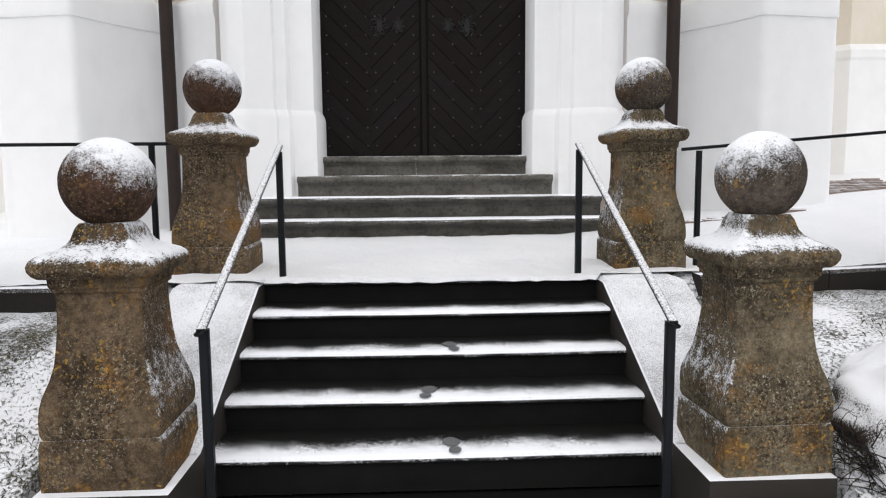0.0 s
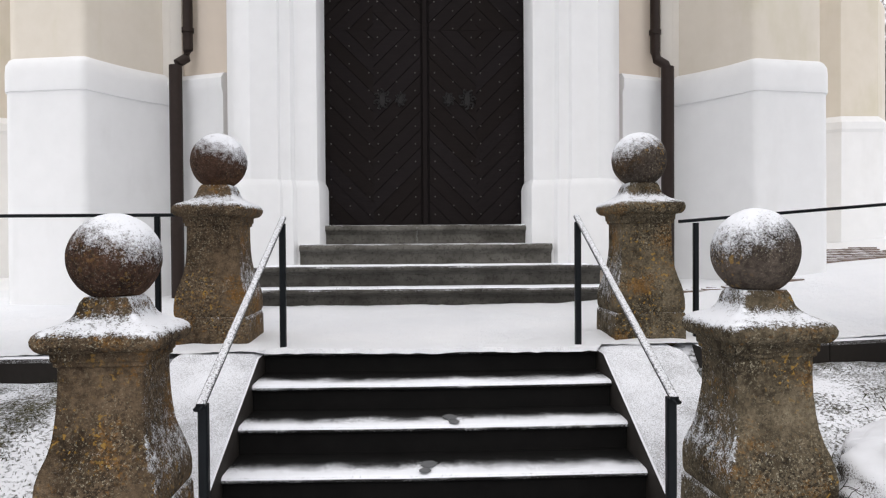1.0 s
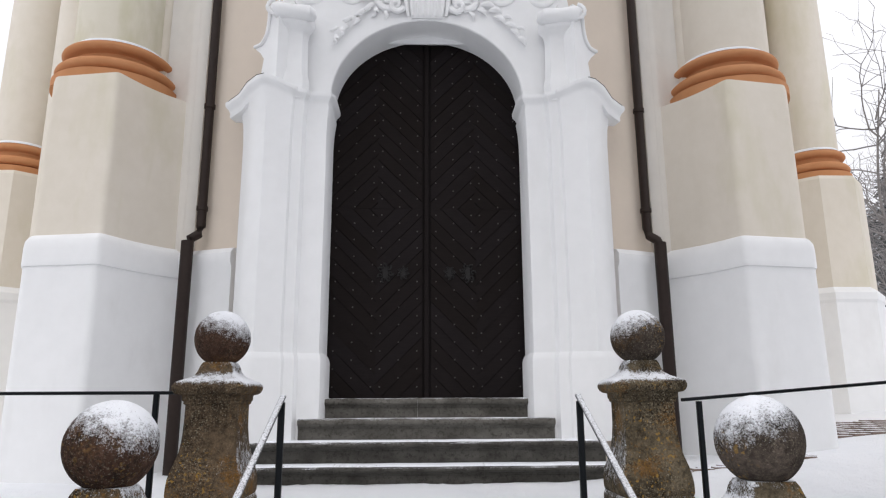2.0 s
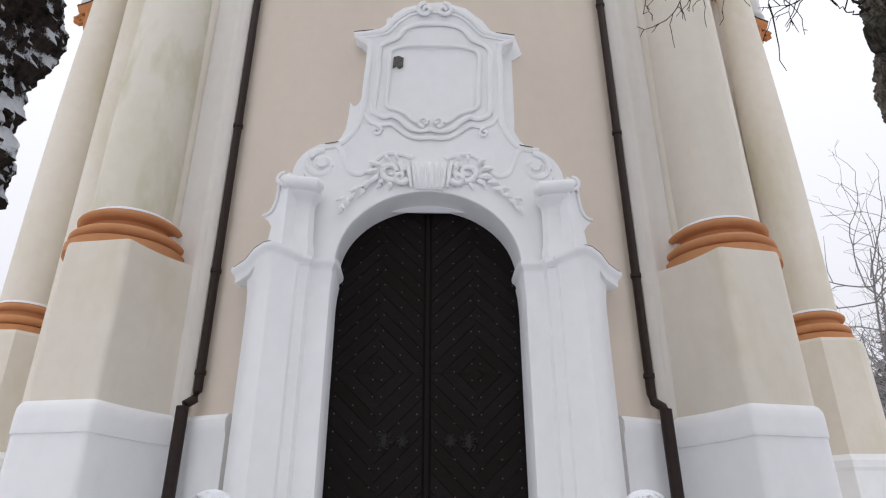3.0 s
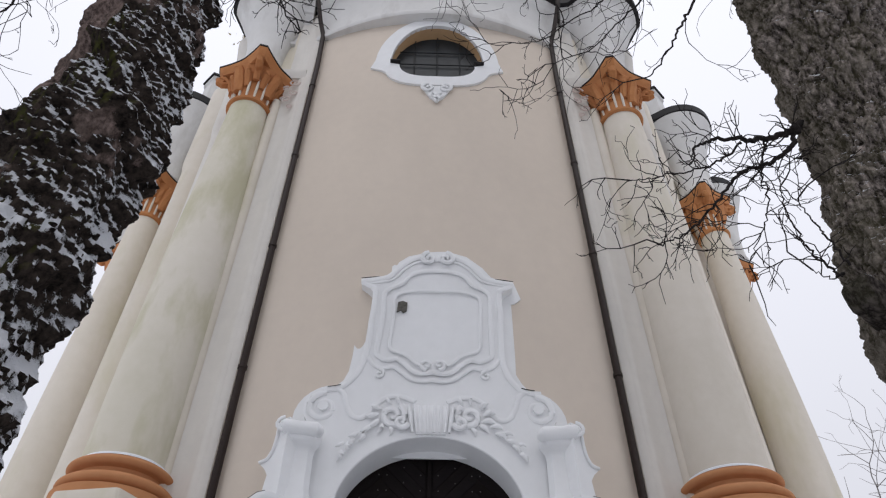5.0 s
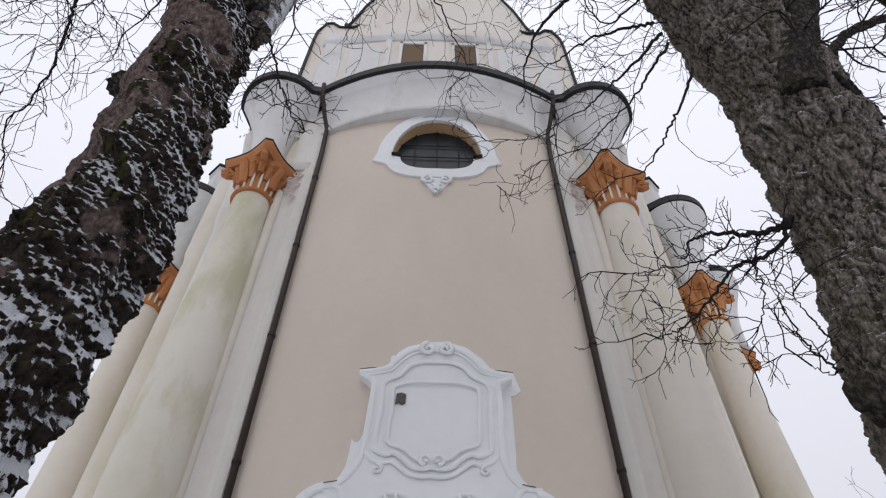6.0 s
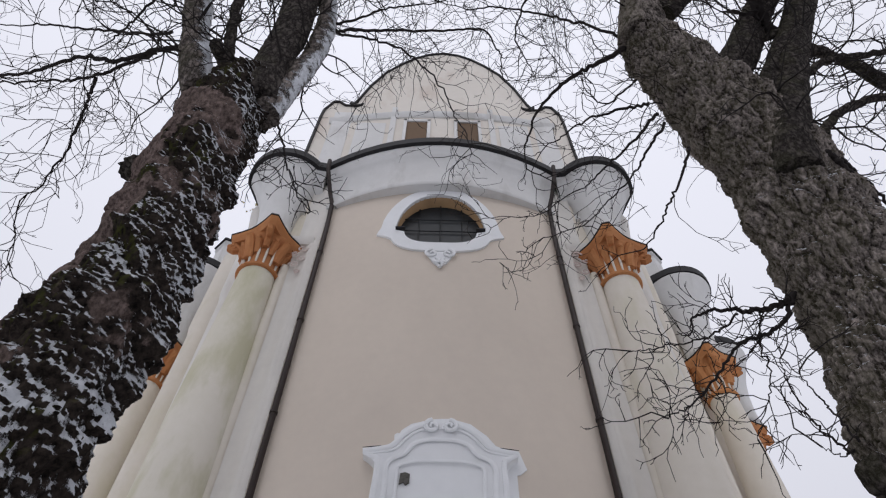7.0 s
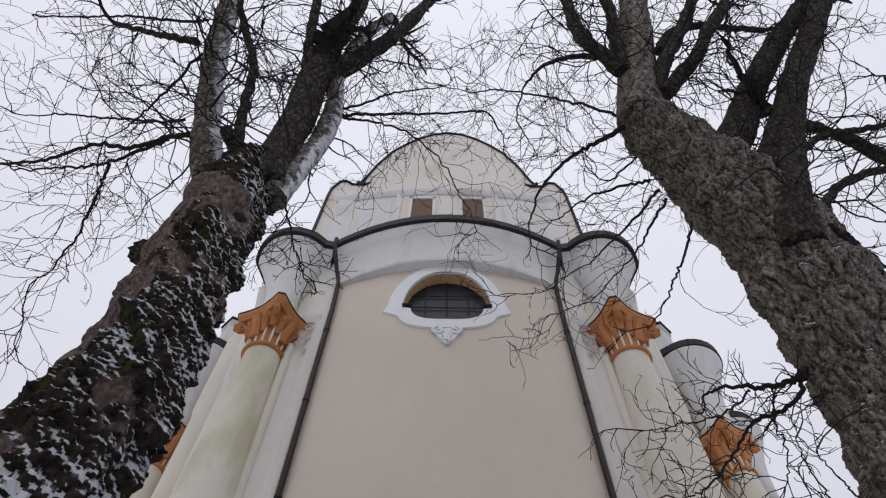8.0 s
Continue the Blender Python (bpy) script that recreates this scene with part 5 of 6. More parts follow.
for sx in (-1, 1):
    def ang_of(deg):
        return radians(deg if sx > 0 else 180 - deg)

    bm = bmesh.new()
    spiral(bm, sx * SCROLL[0], SCROLL[1], SCROLL[2] - 0.05, 1.5, -sx, fld(SCROLL[0]), 0.048, ang_of(95), 0.5)
    cpart("scroll", bm, M_WHITE, "large stucco scroll")
    bm = bmesh.new()
    slab(bm, [(sx * SCROLL[0] + 0.065 * math.cos(t), SCROLL[1] + 0.065 * math.sin(t)) for t in [0.5236 * i for i in range(12)]], fld(SCROLL[0]) - 0.045, fld(SCROLL[0]) + 0.01)
    cpart("scroll_eye", bm, M_WHITE)
    bm = bmesh.new()
    spiral(bm, sx * 0.13, 9.05, 0.12, 1.4, -sx, fld(0) - 0.03, 0.042, math.pi / 2)
    cpart("scroll", bm, M_WHITE, "small stucco scroll")
    bm = bmesh.new()
    spiral(bm, sx * 0.085, 7.12, 0.085, 1.2, sx, fld(0) - 0.02, 0.030, -math.pi / 2)
    cpart("scroll", bm, M_WHITE, "small stucco scroll")
    bm = bmesh.new()
    spiral(bm, sx * 0.70, 6.98, 0.07, 1.2, sx, fld(0.7) - 0.01, 0.026, math.pi / 2)
    cpart("scroll", bm, M_WHITE, "small stucco scroll")
    # console standing cornerwise on the pier: front face, rolled head, scrolled outer cheek
    bm = bmesh.new()
    prof = [(0.0, 5.02), (0.02, 5.20), (0.015, 5.27), (-0.01, 5.36), (-0.02, 5.78), (0.0, 5.86), (0.05, 5.90), (0.07, 5.95), (0.05, 6.10), (-0.2, 6.12), (-0.2, 5.02)]
    pl = [(1.37, 7.20), (1.42, 7.08), (1.67, 7.03), (1.73, 7.06)]
    pl = [(sx * x, y) for x, y in pl]
    sweep(bm, pl if sx > 0 else pl[::-1], prof)
    cpart("volute_block", bm, M_WHITE, "scroll-topped block above the pier")
    bm = bmesh.new()
    tube(bm, [(sx * x, y, 6.04) for x, y in ((1.33, 7.12), (1.35, 7.07), (1.385, 7.03), (1.45, 7.015), (1.55, 7.00), (1.64, 6.985), (1.71, 6.98), (1.74, 7.02))], [0.05, 0.085, 0.10, 0.092, 0.088, 0.095, 0.105, 0.06], 16)
    cpart("volute_roll", bm, M_WHITE, "rolled scroll on the block")
    cheek = curve_pts([(-0.10, 6.16), (0.00, 6.15), (0.065, 6.05), (0.075, 5.92), (0.10, 5.79), (0.17, 5.70), (0.29, 5.70)], 4) + [Vector(p) for p in ((0.27, 5.65), (0.19, 5.58), (0.125, 5.49), (0.15, 5.36), (0.17, 5.14), (-0.10, 5.16))]
    ux, uy = 0.794, 0.607
    bm = bmesh.new()
    rings(bm, [[(sx * (1.76 + p.x * ux - d * uy), 7.0 + p.x * uy + d * ux, p.y) for p in cheek] for d in (0.0, 0.16)])
    cpart("volute_cheek", bm, M_WHITE, "outer cheek with a hollow scrolled edge", False)
    bm = bmesh.new()
    tube(bm, [(sx * (1.76 + p.x * ux + 0.012 * uy), 7.0 + p.x * uy - 0.012 * ux, p.y) for p in curve_pts([(0.02, 6.11), (0.05, 6.02), (0.055, 5.92), (0.085, 5.78), (0.16, 5.69), (0.28, 5.68)], 5)], 0.022, 8)
    cpart("fin_moulding", bm, M_WHITE)
    bm = bmesh.new()
    spiral(bm, sx * 1.73, 6.05, 0.095, 1.7, -sx, 6.92, 0.026, math.pi / 2)
    cpart("scroll", bm, M_WHITE)
    # leafy scrollwork over the arch
    bm = bmesh.new()
    spiral(bm, sx * 0.48, 6.36, 0.17, 1.5, sx, 7.20, 0.048, 2.2 if sx > 0 else 0.94, 0.75)
    cpart("c_scroll", bm, M_WHITE, "stucco scroll beside the keystone")
    bm = bmesh.new()
    spiral(bm, sx * 0.36, 6.25, 0.09, 1.2, sx, 7.16, 0.038, 3.4 if sx > 0 else -0.3, 0.8)
    cpart("c_scroll", bm, M_WHITE)
    for x, z, deg, size in ((0.62, 6.46, 30, 0.13), (0.66, 6.38, 0, 0.14), (0.65, 6.30, -30, 0.15), (0.60, 6.24, -55, 0.13), (0.50, 6.20, -80, 0.11), (0.50, 6.52, 70, 0.10), (0.40, 6.52, 95, 0.10),
                            (0.74, 6.22, -25, 0.14), (0.80, 6.14, -50, 0.14), (0.88, 6.12, -15, 0.12), (0.93, 6.05, -45, 0.14), (1.00, 5.98, -70, 0.13), (1.05, 5.98, -20, 0.10), (1.07, 5.88, -65, 0.14)):
        bm = bmesh.new()
        stucco_leaf(bm, sx * x, z, ang_of(deg), size * 1.1, 7.205)
        cpart("rocaille_leaf", bm, M_WHITE)
for x in (-0.25, -0.19, -0.12, -0.04, 0.04, 0.12, 0.19, 0.25):
    bm = bmesh.new()
    tube(bm, [(x * 0.90, 7.175, 6.12), (x, 7.14, 6.3), (x * 1.12, 7.17, 6.50)], [0.018, 0.026, 0.016], 8)
    cpart("keystone_flute", bm, M_WHITE)
bm = bmesh.new()
rings(bm, [[(w, 7.30, z), (w * 0.96, y, z), (-w * 0.96, y, z), (-w, 7.30, z)] for w, y, z in ((0.19, 7.185, 6.10), (0.20, 7.16, 6.15), (0.22, 7.145, 6.30), (0.235, 7.16, 6.44), (0.22, 7.195, 6.51))])
cpart("keystone", bm, M_WHITE, "fluted projecting keystone")
for sx in (-1, 1):
    bm = bmesh.new()
    tube(bm, [(sx * x, fld(x) - 0.012, z) for x, z in ((1.13, 8.668), (1.0, 8.678), (0.86, 8.692))], [0.005, 0.008, 0.004], 6)
    cpart("ear_flashing", bm, M_FLASH)
    bm = bmesh.new()
    tube(bm, [(sx * x, fld(x) - 0.022, z) for x, z in curve_pts([(1.34, 6.79), (1.24, 6.80), (1.17, 6.815)], 4)], 0.006, 6)
    cpart("scroll_flashing", bm, M_FLASH)
# broken plaster patch
bm = bmesh.new()
slab(bm, [(-0.51, 8.02), (-0.455, 8.06), (-0.42, 8.01), (-0.37, 8.05), (-0.365, 8.19), (-0.43, 8.22), (-0.50, 8.20)], fld(0.4) - 0.006, fld(0.4) + 0.02)
cpart("broken_patch", bm, M_GREY, "patch where the plaster has fallen off", False)


# ---------------------------------------------------------------- downpipes
def downpipe(sx):
    p = thing("downpipe", (sx * 2.86, 7.8, 1.0))
    tagged(p, "brown metal downpipe running the full height of the church", "downpipe", group="downpipes")
    o = Vector(p.location)

    def run(name, pts, r, lab=""):
        bm = bmesh.new()
        tube(bm, [Vector((sx * x, y, z)) - o for x, y, z in pts], r, 12)
        part(name, bm, M_PIPE, p, lab, True)

    run("upper_pipe", [(2.95, 7.36, 18.35), (2.93, 7.38, 17.9), (2.80, 7.68, 17.2), (2.70, 7.80, 16.8), (2.66, 7.80, 15.5), (2.66, 7.80, 3.70), (2.67, 7.76, 3.60), (2.74, 7.70, 3.53), (2.76, 7.68, 3.45)], 0.055)
    run("lower_pipe", [(2.76, 7.68, 3.5), (2.76, 7.68, 0.9)], 0.072, "wider cast-iron foot pipe")
    for z in (14.6, 12.2, 9.8, 7.4, 5.2, 3.9):
        run("pipe_clamp", [(2.66, 7.80, z), (2.66, 7.80, z + 0.05)], 0.068)


downpipe(-1)
downpipe(1)


# ---------------------------------------------------------------- door steps
def door_steps():
    st = thing("door_steps", (0, 7.2, 0.9))
    tagged(st, "worn grey stone steps up to the church door, thin snow", "steps", kind="structure")
    for w, y0, z0, z1, cuts in ((1.80, 6.77, 0.85, 1.08, (-0.9, 0.55)), (1.80, 6.95, 1.06, 1.30, (0.0,)), (1.315, 7.06, 1.28, 1.51, (0.2,)), (1.11, 7.36, 1.48, 1.715, (-0.1,))):
        edges = [-w, *cuts, w]
        for a, b in zip(edges, edges[1:]):
            bm = bmesh.new()
            h = z1 - z0
            prof = [(0.065, 0), (0.065, h - 0.105), (0.05, h - 0.09), (0.042, h - 0.075), (0.010, h - 0.066), (0.0, h - 0.050), (0.001, h - 0.034), (0.010, h - 0.016), (0.028, h - 0.004), (0.06, h), (0.9, h), (0.9, 0)]
            m = 10
            loops = []
            for i in range(m + 1):
                x = a + 0.001 + (b - a - 0.002) * i / m
                loops.append([(x, y0 + d - 7.2, z0 + v - 0.9 + (0.004 * noise.noise((x * 4, z1 * 3, 1)) if v > 0.1 else 0)) for d, v in prof])
            rings(bm, loops)
            part("step_block", bm, M_GREY_SNOW if z1 < 1.4 else M_GREY, st)


door_steps()


# ---------------------------------------------------------------- the door
def door():
    d = thing("door_1", (0, 7.72, SILL))
    tagged(d, "closed dark double door with chevron planks and iron studs", "door", kind="structure")
    o = Vector(d.location)
    for sx in (-1, 1):
        leaf = part("door_leaf", slab(bmesh.new(), [(sx * x, z - SILL) for x, z in [(0.012, SILL), (DOOR_W + 0.05, SILL), (DOOR_W + 0.05, SPRING)] + [((DOOR_W + 0.05) * math.cos(a), SPRING + (CROWN - SPRING + 0.05) * math.sin(a)) for a in [radians(8 * i) for i in range(1, 11)]] + [(0.012, CROWN + 0.05)]], 0.05, 0.11), M_DOOR, d, "dark oak leaf")
        # chevron planks: two rows of slanting boards on each leaf
        x0, xm, x1 = 0.05, 0.58, 1.12
        pitch = 0.205
        # turning of the chevrons: down to the middle in the lower half, up to a point, then down
        for a, b, lean in ((x0, xm, 1), (xm, x1, -1)):
            for zone, (z0, z1, up) in enumerate(((SILL, 3.92, -1), (3.92, CROWN + 0.5, 1))):
                run = (b - a) * 1.0 * lean * up
                k = z0 - abs(run) - pitch
                while k < z1 + abs(run):
                    quad = [(a, k), (b, k + run), (b, k + run + pitch - 0.009), (a, k + pitch - 0.009)]
                    poly = clip(clip(quad, z0 + 0.001, True), z1 - 0.001, False)
                    poly = under_arch(poly)
                    if len(poly) >= 3:
                        bm = bmesh.new()
                        slab(bm, [(sx * x, z - SILL) for x, z in poly], 0.024, 0.055)
                        part("plank", bm, M_DOOR, leaf)
                    k += pitch
        # iron studs
        bm = bmesh.new()
        for r in range(22):
            for x in (0.11, 0.32, 0.53, 0.63, 0.85, 1.06):
                z = SILL + 0.14 + r * 0.2 + (0.1 if x in (0.32, 0.85) else 0)
                if z < arch(x) - 0.06:
                    m = Matrix.Translation((sx * x, 0.020, z - SILL)) @ Matrix.Diagonal((1, 0.6, 1, 1))
                    bmesh.ops.create_icosphere(bm, subdivisions=1, radius=0.0105, matrix=m)
        part("studs", bm, M_IRON, leaf, "rows of small iron studs")["kind"] = "stuff"
        # pierced iron lock plates
        for cx, s in ((0.27, 0.042), (0.48, 0.062)):
            bm = bmesh.new()
            for i in range(7):
                a = 2 * math.pi * i / 7
                spiral(bm, sx * cx + s * math.cos(a), 3.14 - SILL + s * 1.3 * math.sin(a), s * 0.55, 1.0, sx, 0.012, 0.012, a)
            slab(bm, [(sx * cx + s * 0.5 * math.cos(t), 3.14 - SILL + s * 1.2 * math.sin(t)) for t in [0.5236 * i for i in range(12)]], 0.008, 0.03)
            part("lock_plate", bm, M_LOCK, leaf, "pierced wrought-iron plate")
    bm = bmesh.new()
    box(bm, -0.026, 0.026, 0.010, 0.06, 0.0, CROWN - SILL - 0.03, 0.008)
    part("cover_strip", bm, M_DOOR, d, "upright oak strip between the leaves")
    return d


def clip(poly, z, keep_above):
    out = []
    n = len(poly)
    for i in range(n):
        p, q = poly[i], poly[(i + 1) % n]
        pin, qin = (p[1] >= z) == keep_above, (q[1] >= z) == keep_above
        if pin:
            out.append(p)
        if pin != qin:
            t = (z - p[1]) / (q[1] - p[1])
            out.append((p[0] + t * (q[0] - p[0]), z))
    return out if len(out) >= 3 else []


def under_arch(poly):
    """Drops boards wholly above the arch, and keeps the rest, which run on behind the stone."""
    return poly if poly and min(z - arch(min(x, 1.12)) for x, z in poly) < 0 else []


door()


# ---------------------------------------------------------------- trees
def trunk_mesh(ctrl, radii, amp, seed, seg=210, per=100, plates=False):
    """A rugged trunk: rings along a curve, pushed in and out into bark ridges."""
    pts = curve_pts(ctrl, per)
    n = len(pts)
    bm = bmesh.new()
    layer = bm.verts.layers.float.new("crust")
    loops, crusts = [], []
    for i, p in enumerate(pts):
        t = i / (n - 1) * (len(radii) - 1)
        k = min(int(t), len(radii) - 2)
        r = radii[k] + (radii[k + 1] - radii[k]) * (t - k)
        d = (pts[min(i + 1, n - 1)] - pts[max(i - 1, 0)]).normalized()
        u = d.cross(Vector((0, 1, 0.1))).normalized()
        v = d.cross(u)
        lp = []
        for j in range(seg):
            a = 2 * math.pi * j / seg
            q = u * math.cos(a) + v * math.sin(a)
            w = p + q * r
            h = noise.noise(w * 1.6 + Vector((seed, 0, 0))) * 1.5 + noise.noise(Vector((w.x * 5, w.y * 5, w.z * 4)) + Vector((0, seed, 0))) * 1.0
            if plates:
                # folds that wind round the trunk, crusted with clumps, with smoother bark between
                wz = w.z + 0.55 * w.x + 0.35 * noise.noise(w * 1.3)
                fold = noise.noise(Vector((w.x * 1.6, w.y * 1.6, wz * 4.2)) + Vector((seed, 2, 0)))
                crust = smooth(-0.22, 0.22, noise.noise(w * 1.25 + Vector((4, seed, 1))) + 0.35 * noise.noise(w * 4) + 0.30 * noise.noise(w * 11) + 0.62 * (0.75 * q.x + 0.35 * q.y) + 0.04 + 0.5 * smooth(7.8, 8.4, w.z) + 0.3 * (1 - smooth(4.6, 5.6, w.z)))
                crusts.append(crust)
                clump = abs(noise.noise(w * 7.5)) + 0.6 * abs(noise.noise(w * 14)) + 0.4 * abs(noise.noise(w * 27))
                roll = abs(noise.noise(Vector((w.x * 2.2, w.y * 2.2, wz * 3.0)) + Vector((1, seed, 7))))
                drape = 0.35 - abs(noise.noise(Vector((w.x * 1.5, w.y * 1.5, wz * 4.6)) + Vector((seed, 9, 3))))
                h += 1.6 * max(-0.25, fold) + 1.4 * (0.25 - roll) + (0.3 + 0.7 * crust) * (1.9 * drape + 1.7 * clump - 0.8 + 1.1 * noise.noise(w * 4.6)) + (0.15 + 0.25 * crust) * noise.noise(w * 30) + 0.16 * noise.noise(w * 55)
            else:
                bend = Vector((noise.noise(w * 3.1), noise.noise(w * 3.4 + Vector((3, 0, 0))), noise.noise(w * 2.6)))
                wide = abs(noise.noise(Vector((w.x * 12, w.y * 12, w.z * 3.2)) + 0.8 * bend))
                tight = abs(noise.noise(Vector((w.x * 26, w.y * 26, w.z * 9)) + 1.0 * bend))
                plate = 0.55 * smooth(0.0, 0.34, wide) + 0.45 * smooth(0.0, 0.34, tight)
                # plate height, by which bark_mat paints shade into the furrows' colour
                crusts.append(plate)
                fold = noise.noise(Vector((w.x * 2.4, w.y * 2.4, (w.z - 0.5 * w.x) * 2.6)))
                h += 1.2 * fold + 0.85 * (plate - 0.6) + 0.45 * noise.noise(w * 9) + 0.35 * noise.noise(w * 20) + 0.35 * noise.noise(w * 40)
            lp.append(p + q * (r + amp * h))
        loops.append(lp)
    rings(bm, loops)
    for v, c in zip(bm.verts, crusts):
        v[layer] = c
    return bm


def grow(segs, rnd, p, d, r, length, depth, droop, step=0.13, thin=0.0023, bend=0.27):
    """Adds a wavering branch and its offshoots to the list of pieces."""
    n = max(3, int(length / step))
    q = Vector(p)
    dirv = Vector(d).normalized()
    for i in range(n):
        dirv = (dirv + Vector((rnd.gauss(0, bend), rnd.gauss(0, bend), rnd.gauss(0, bend * 0.9) - droop))).normalized()
        e = q + dirv * (length / n)
        r2 = r * (1 - 0.8 * (i + 1) / n) + thin
        segs.append((q.copy(), e.copy(), r * (1 - 0.8 * i / n) + thin, r2))
        if depth < 3 and i > 0 and rnd.random() < (0.42 if depth < 2 else 0.45):
            side = dirv.cross(Vector((rnd.gauss(0, 1), rnd.gauss(0, 1), rnd.gauss(0, 1)))).normalized()
            grow(segs, rnd, e, dirv * 0.7 + side * 0.8, r2 * 0.62, length * rnd.uniform(0.22, 0.5), depth + 1, droop * 1.2, step, thin, bend)
        q = e


def twig_mesh(segs):
    """All twigs as thin three-sided rods in one mesh."""
    vs, fs = [], []
    for a, b, ra, rb in segs:
        d = (b - a).normalized()
        u = d.orthogonal().normalized()
        v = d.cross(u)
        k = len(vs)
        for p, r in ((a, ra), (b, rb)):
            for j in range(3):
                t = 2.0944 * j
                vs.append(p + r * (math.cos(t) * u + math.sin(t) * v))
        for j in range(3):
            fs.append((k + j, k + (j + 1) % 3, k + 3 + (j + 1) % 3, k + 3 + j))
    me = bpy.data.meshes.new("twigs")
    me.from_pydata([tuple(v) for v in vs], [], fs)
    return me


def tree(at, label, trunk_c, trunk_r, amp, bark, seed):
    """An old tree: its rugged trunk; limbs and twigs are added to it by limb() and crown()."""
    t = thing("tree", at)
    tagged(t, label, "tree", group="old trees beside the stairs")
    o = Vector(at)
    part("trunk", trunk_mesh([Vector(p) - o for p in trunk_c], trunk_r, amp, seed, plates=at[0] < 0), bark, t, smooth=True)
    return {"thing": t, "origin": o, "rnd": random.Random(seed), "segs": [], "amp": amp, "seed": seed}


def limb(tr, ctrl, r0, r1, tw, mat, many=4.5):
    """A tapering limb through a few points, set with twigs."""
    o, rnd, segs = tr["origin"], tr["rnd"], tr["segs"]
    pts = curve_pts([Vector(p) - o for p in ctrl], 9)
    n = len(pts)
    if r0 > 0.1:
        bm = trunk_mesh([Vector(p) - o for p in ctrl], [r0 + (r1 - r0) * i / 4 for i in range(5)], tr["amp"] * 0.35, tr["seed"] + 1, 36, 20)
    else:
        bm = bmesh.new()
        pts = [p + Vector((rnd.gauss(0, 1), rnd.gauss(0, 1), rnd.gauss(0, 1))) * 0.010 for p in pts]
        tube(bm, pts, [r0 + (r1 - r0) * i / (n - 1) for i in range(n)], 8)
    part("limb", bm, mat if r0 > 0.05 else M_TWIG, tr["thing"], smooth=True)
    total = sum((b - a).length for a, b in zip(pts, pts[1:]))
    for _ in range(int(tw * total * many)):
        i = rnd.randrange(int(n * 0.15), n - 1)
        d = (pts[i + 1] - pts[i]).normalized()
        side = d.cross(Vector((rnd.gauss(0, 1), rnd.gauss(0, 1), rnd.gauss(0, 1)))).normalized()
        rr = (r0 + (r1 - r0) * i / n) * 0.22
        low = pts[i].z + o.z < 8.5
        grow(segs, rnd, pts[i], d * 0.5 + side, min(0.014, max(0.0034, rr)), rnd.uniform(0.25, 0.7) if low else rnd.uniform(0.7, 2.2), 1 if low else 0, 0.02, 0.06 if low else 0.13)
    grow(segs, rnd, pts[-1], pts[-1] - pts[-2], max(0.006, r1 * 0.9), 0.6 if pts[-1].z + o.z < 8.5 else 1.8, 0, 0.02, 0.1)


def crown(tr):
    me = twig_mesh(tr["segs"])
    me.materials.append(M_TWIG)
    tw = new("crown", me)
    tw.parent = tr["thing"]
    tagged(tw, "bare dark winter twigs", kind="stuff")


west = tree((-2.75, 2.9, 0.3), "old leaning tree with mossy ridged bark, snow plastered on it",
            [(-3.1, 2.95, 0.2), (-2.95, 2.85, 2.5), (-2.56, 2.63, 5.0), (-2.34, 2.49, 6.2), (-2.35, 2.38, 7.2), (-2.32, 2.25, 8.1), (-2.24, 2.16, 8.9), (-2.18, 2.10, 9.35)],
            [0.75, 0.55, 0.47, 0.40, 0.395, 0.40, 0.375, 0.28], 0.042, M_BARK_L, 3)
limb(west, [(-2.68, 2.09, 9), (-2.92, 1.91, 9.8), (-3.24, 1.69, 11.1), (-3.55, 1.33, 12.6), (-3.79, 0.89, 14.4), (-3.96, 0.51, 16)], 0.168, 0.184, 1, M_BARK_LIMB)
limb(west, [(-2.61, 1.75, 9.6), (-2.55, 1.99, 9.7), (-2.69, 1.87, 10.5), (-2.83, 1.65, 11.6), (-2.92, 1.46, 12.2), (-3.28, 1.17, 13.2), (-3.51, 0.91, 13.9)], 0.078, 0.056, 1, M_BARK_DARK)
limb(west, [(-1.97, 2.08, 8.7), (-2.01, 2.02, 9.6), (-2.02, 1.95, 10.8), (-2.05, 1.76, 12.1), (-2, 1.67, 12.7)], 0.204, 0.237, 0.5, M_BARK_DARK)
limb(west, [(-2.07, 1.85, 11.8), (-2.2, 1.57, 12.6), (-2.3, 1.23, 13.7), (-2.41, 0.89, 15)], 0.09, 0.082, 1, M_BARK_DARK)
limb(west, [(-1.99, 1.67, 12.6), (-1.92, 1.52, 13.4), (-1.8, 1.27, 14.3), (-1.63, 0.95, 15.6)], 0.148, 0.128, 0.8, M_BARK_DARK)
limb(west, [(-1.94, 1.78, 12.4), (-1.7, 1.71, 12.7), (-1.32, 1.55, 13.4), (-0.89, 1.35, 14.2), (-0.36, 0.99, 15.8)], 0.146, 0.108, 1.1, M_BARK_DARK)
limb(west, [(-1.89, 2.17, 8.6), (-1.81, 2.14, 9.2), (-1.69, 2.14, 10.6), (-1.7, 2.03, 11.8), (-1.76, 1.78, 12.8), (-1.57, 1.51, 14.4), (-1.16, 1.31, 15.6)], 0.161, 0.097, 0.5, M_BARK_LIMB)
limb(west, [(-3.14, 1.89, 9.9), (-3.44, 1.95, 10), (-4, 2.14, 10.1), (-4.66, 2.21, 10.4), (-5.43, 2.46, 10.5), (-6.4, 2.66, 10.9)], 0.0346, 0.0173, 0.9, M_BARK_DARK)
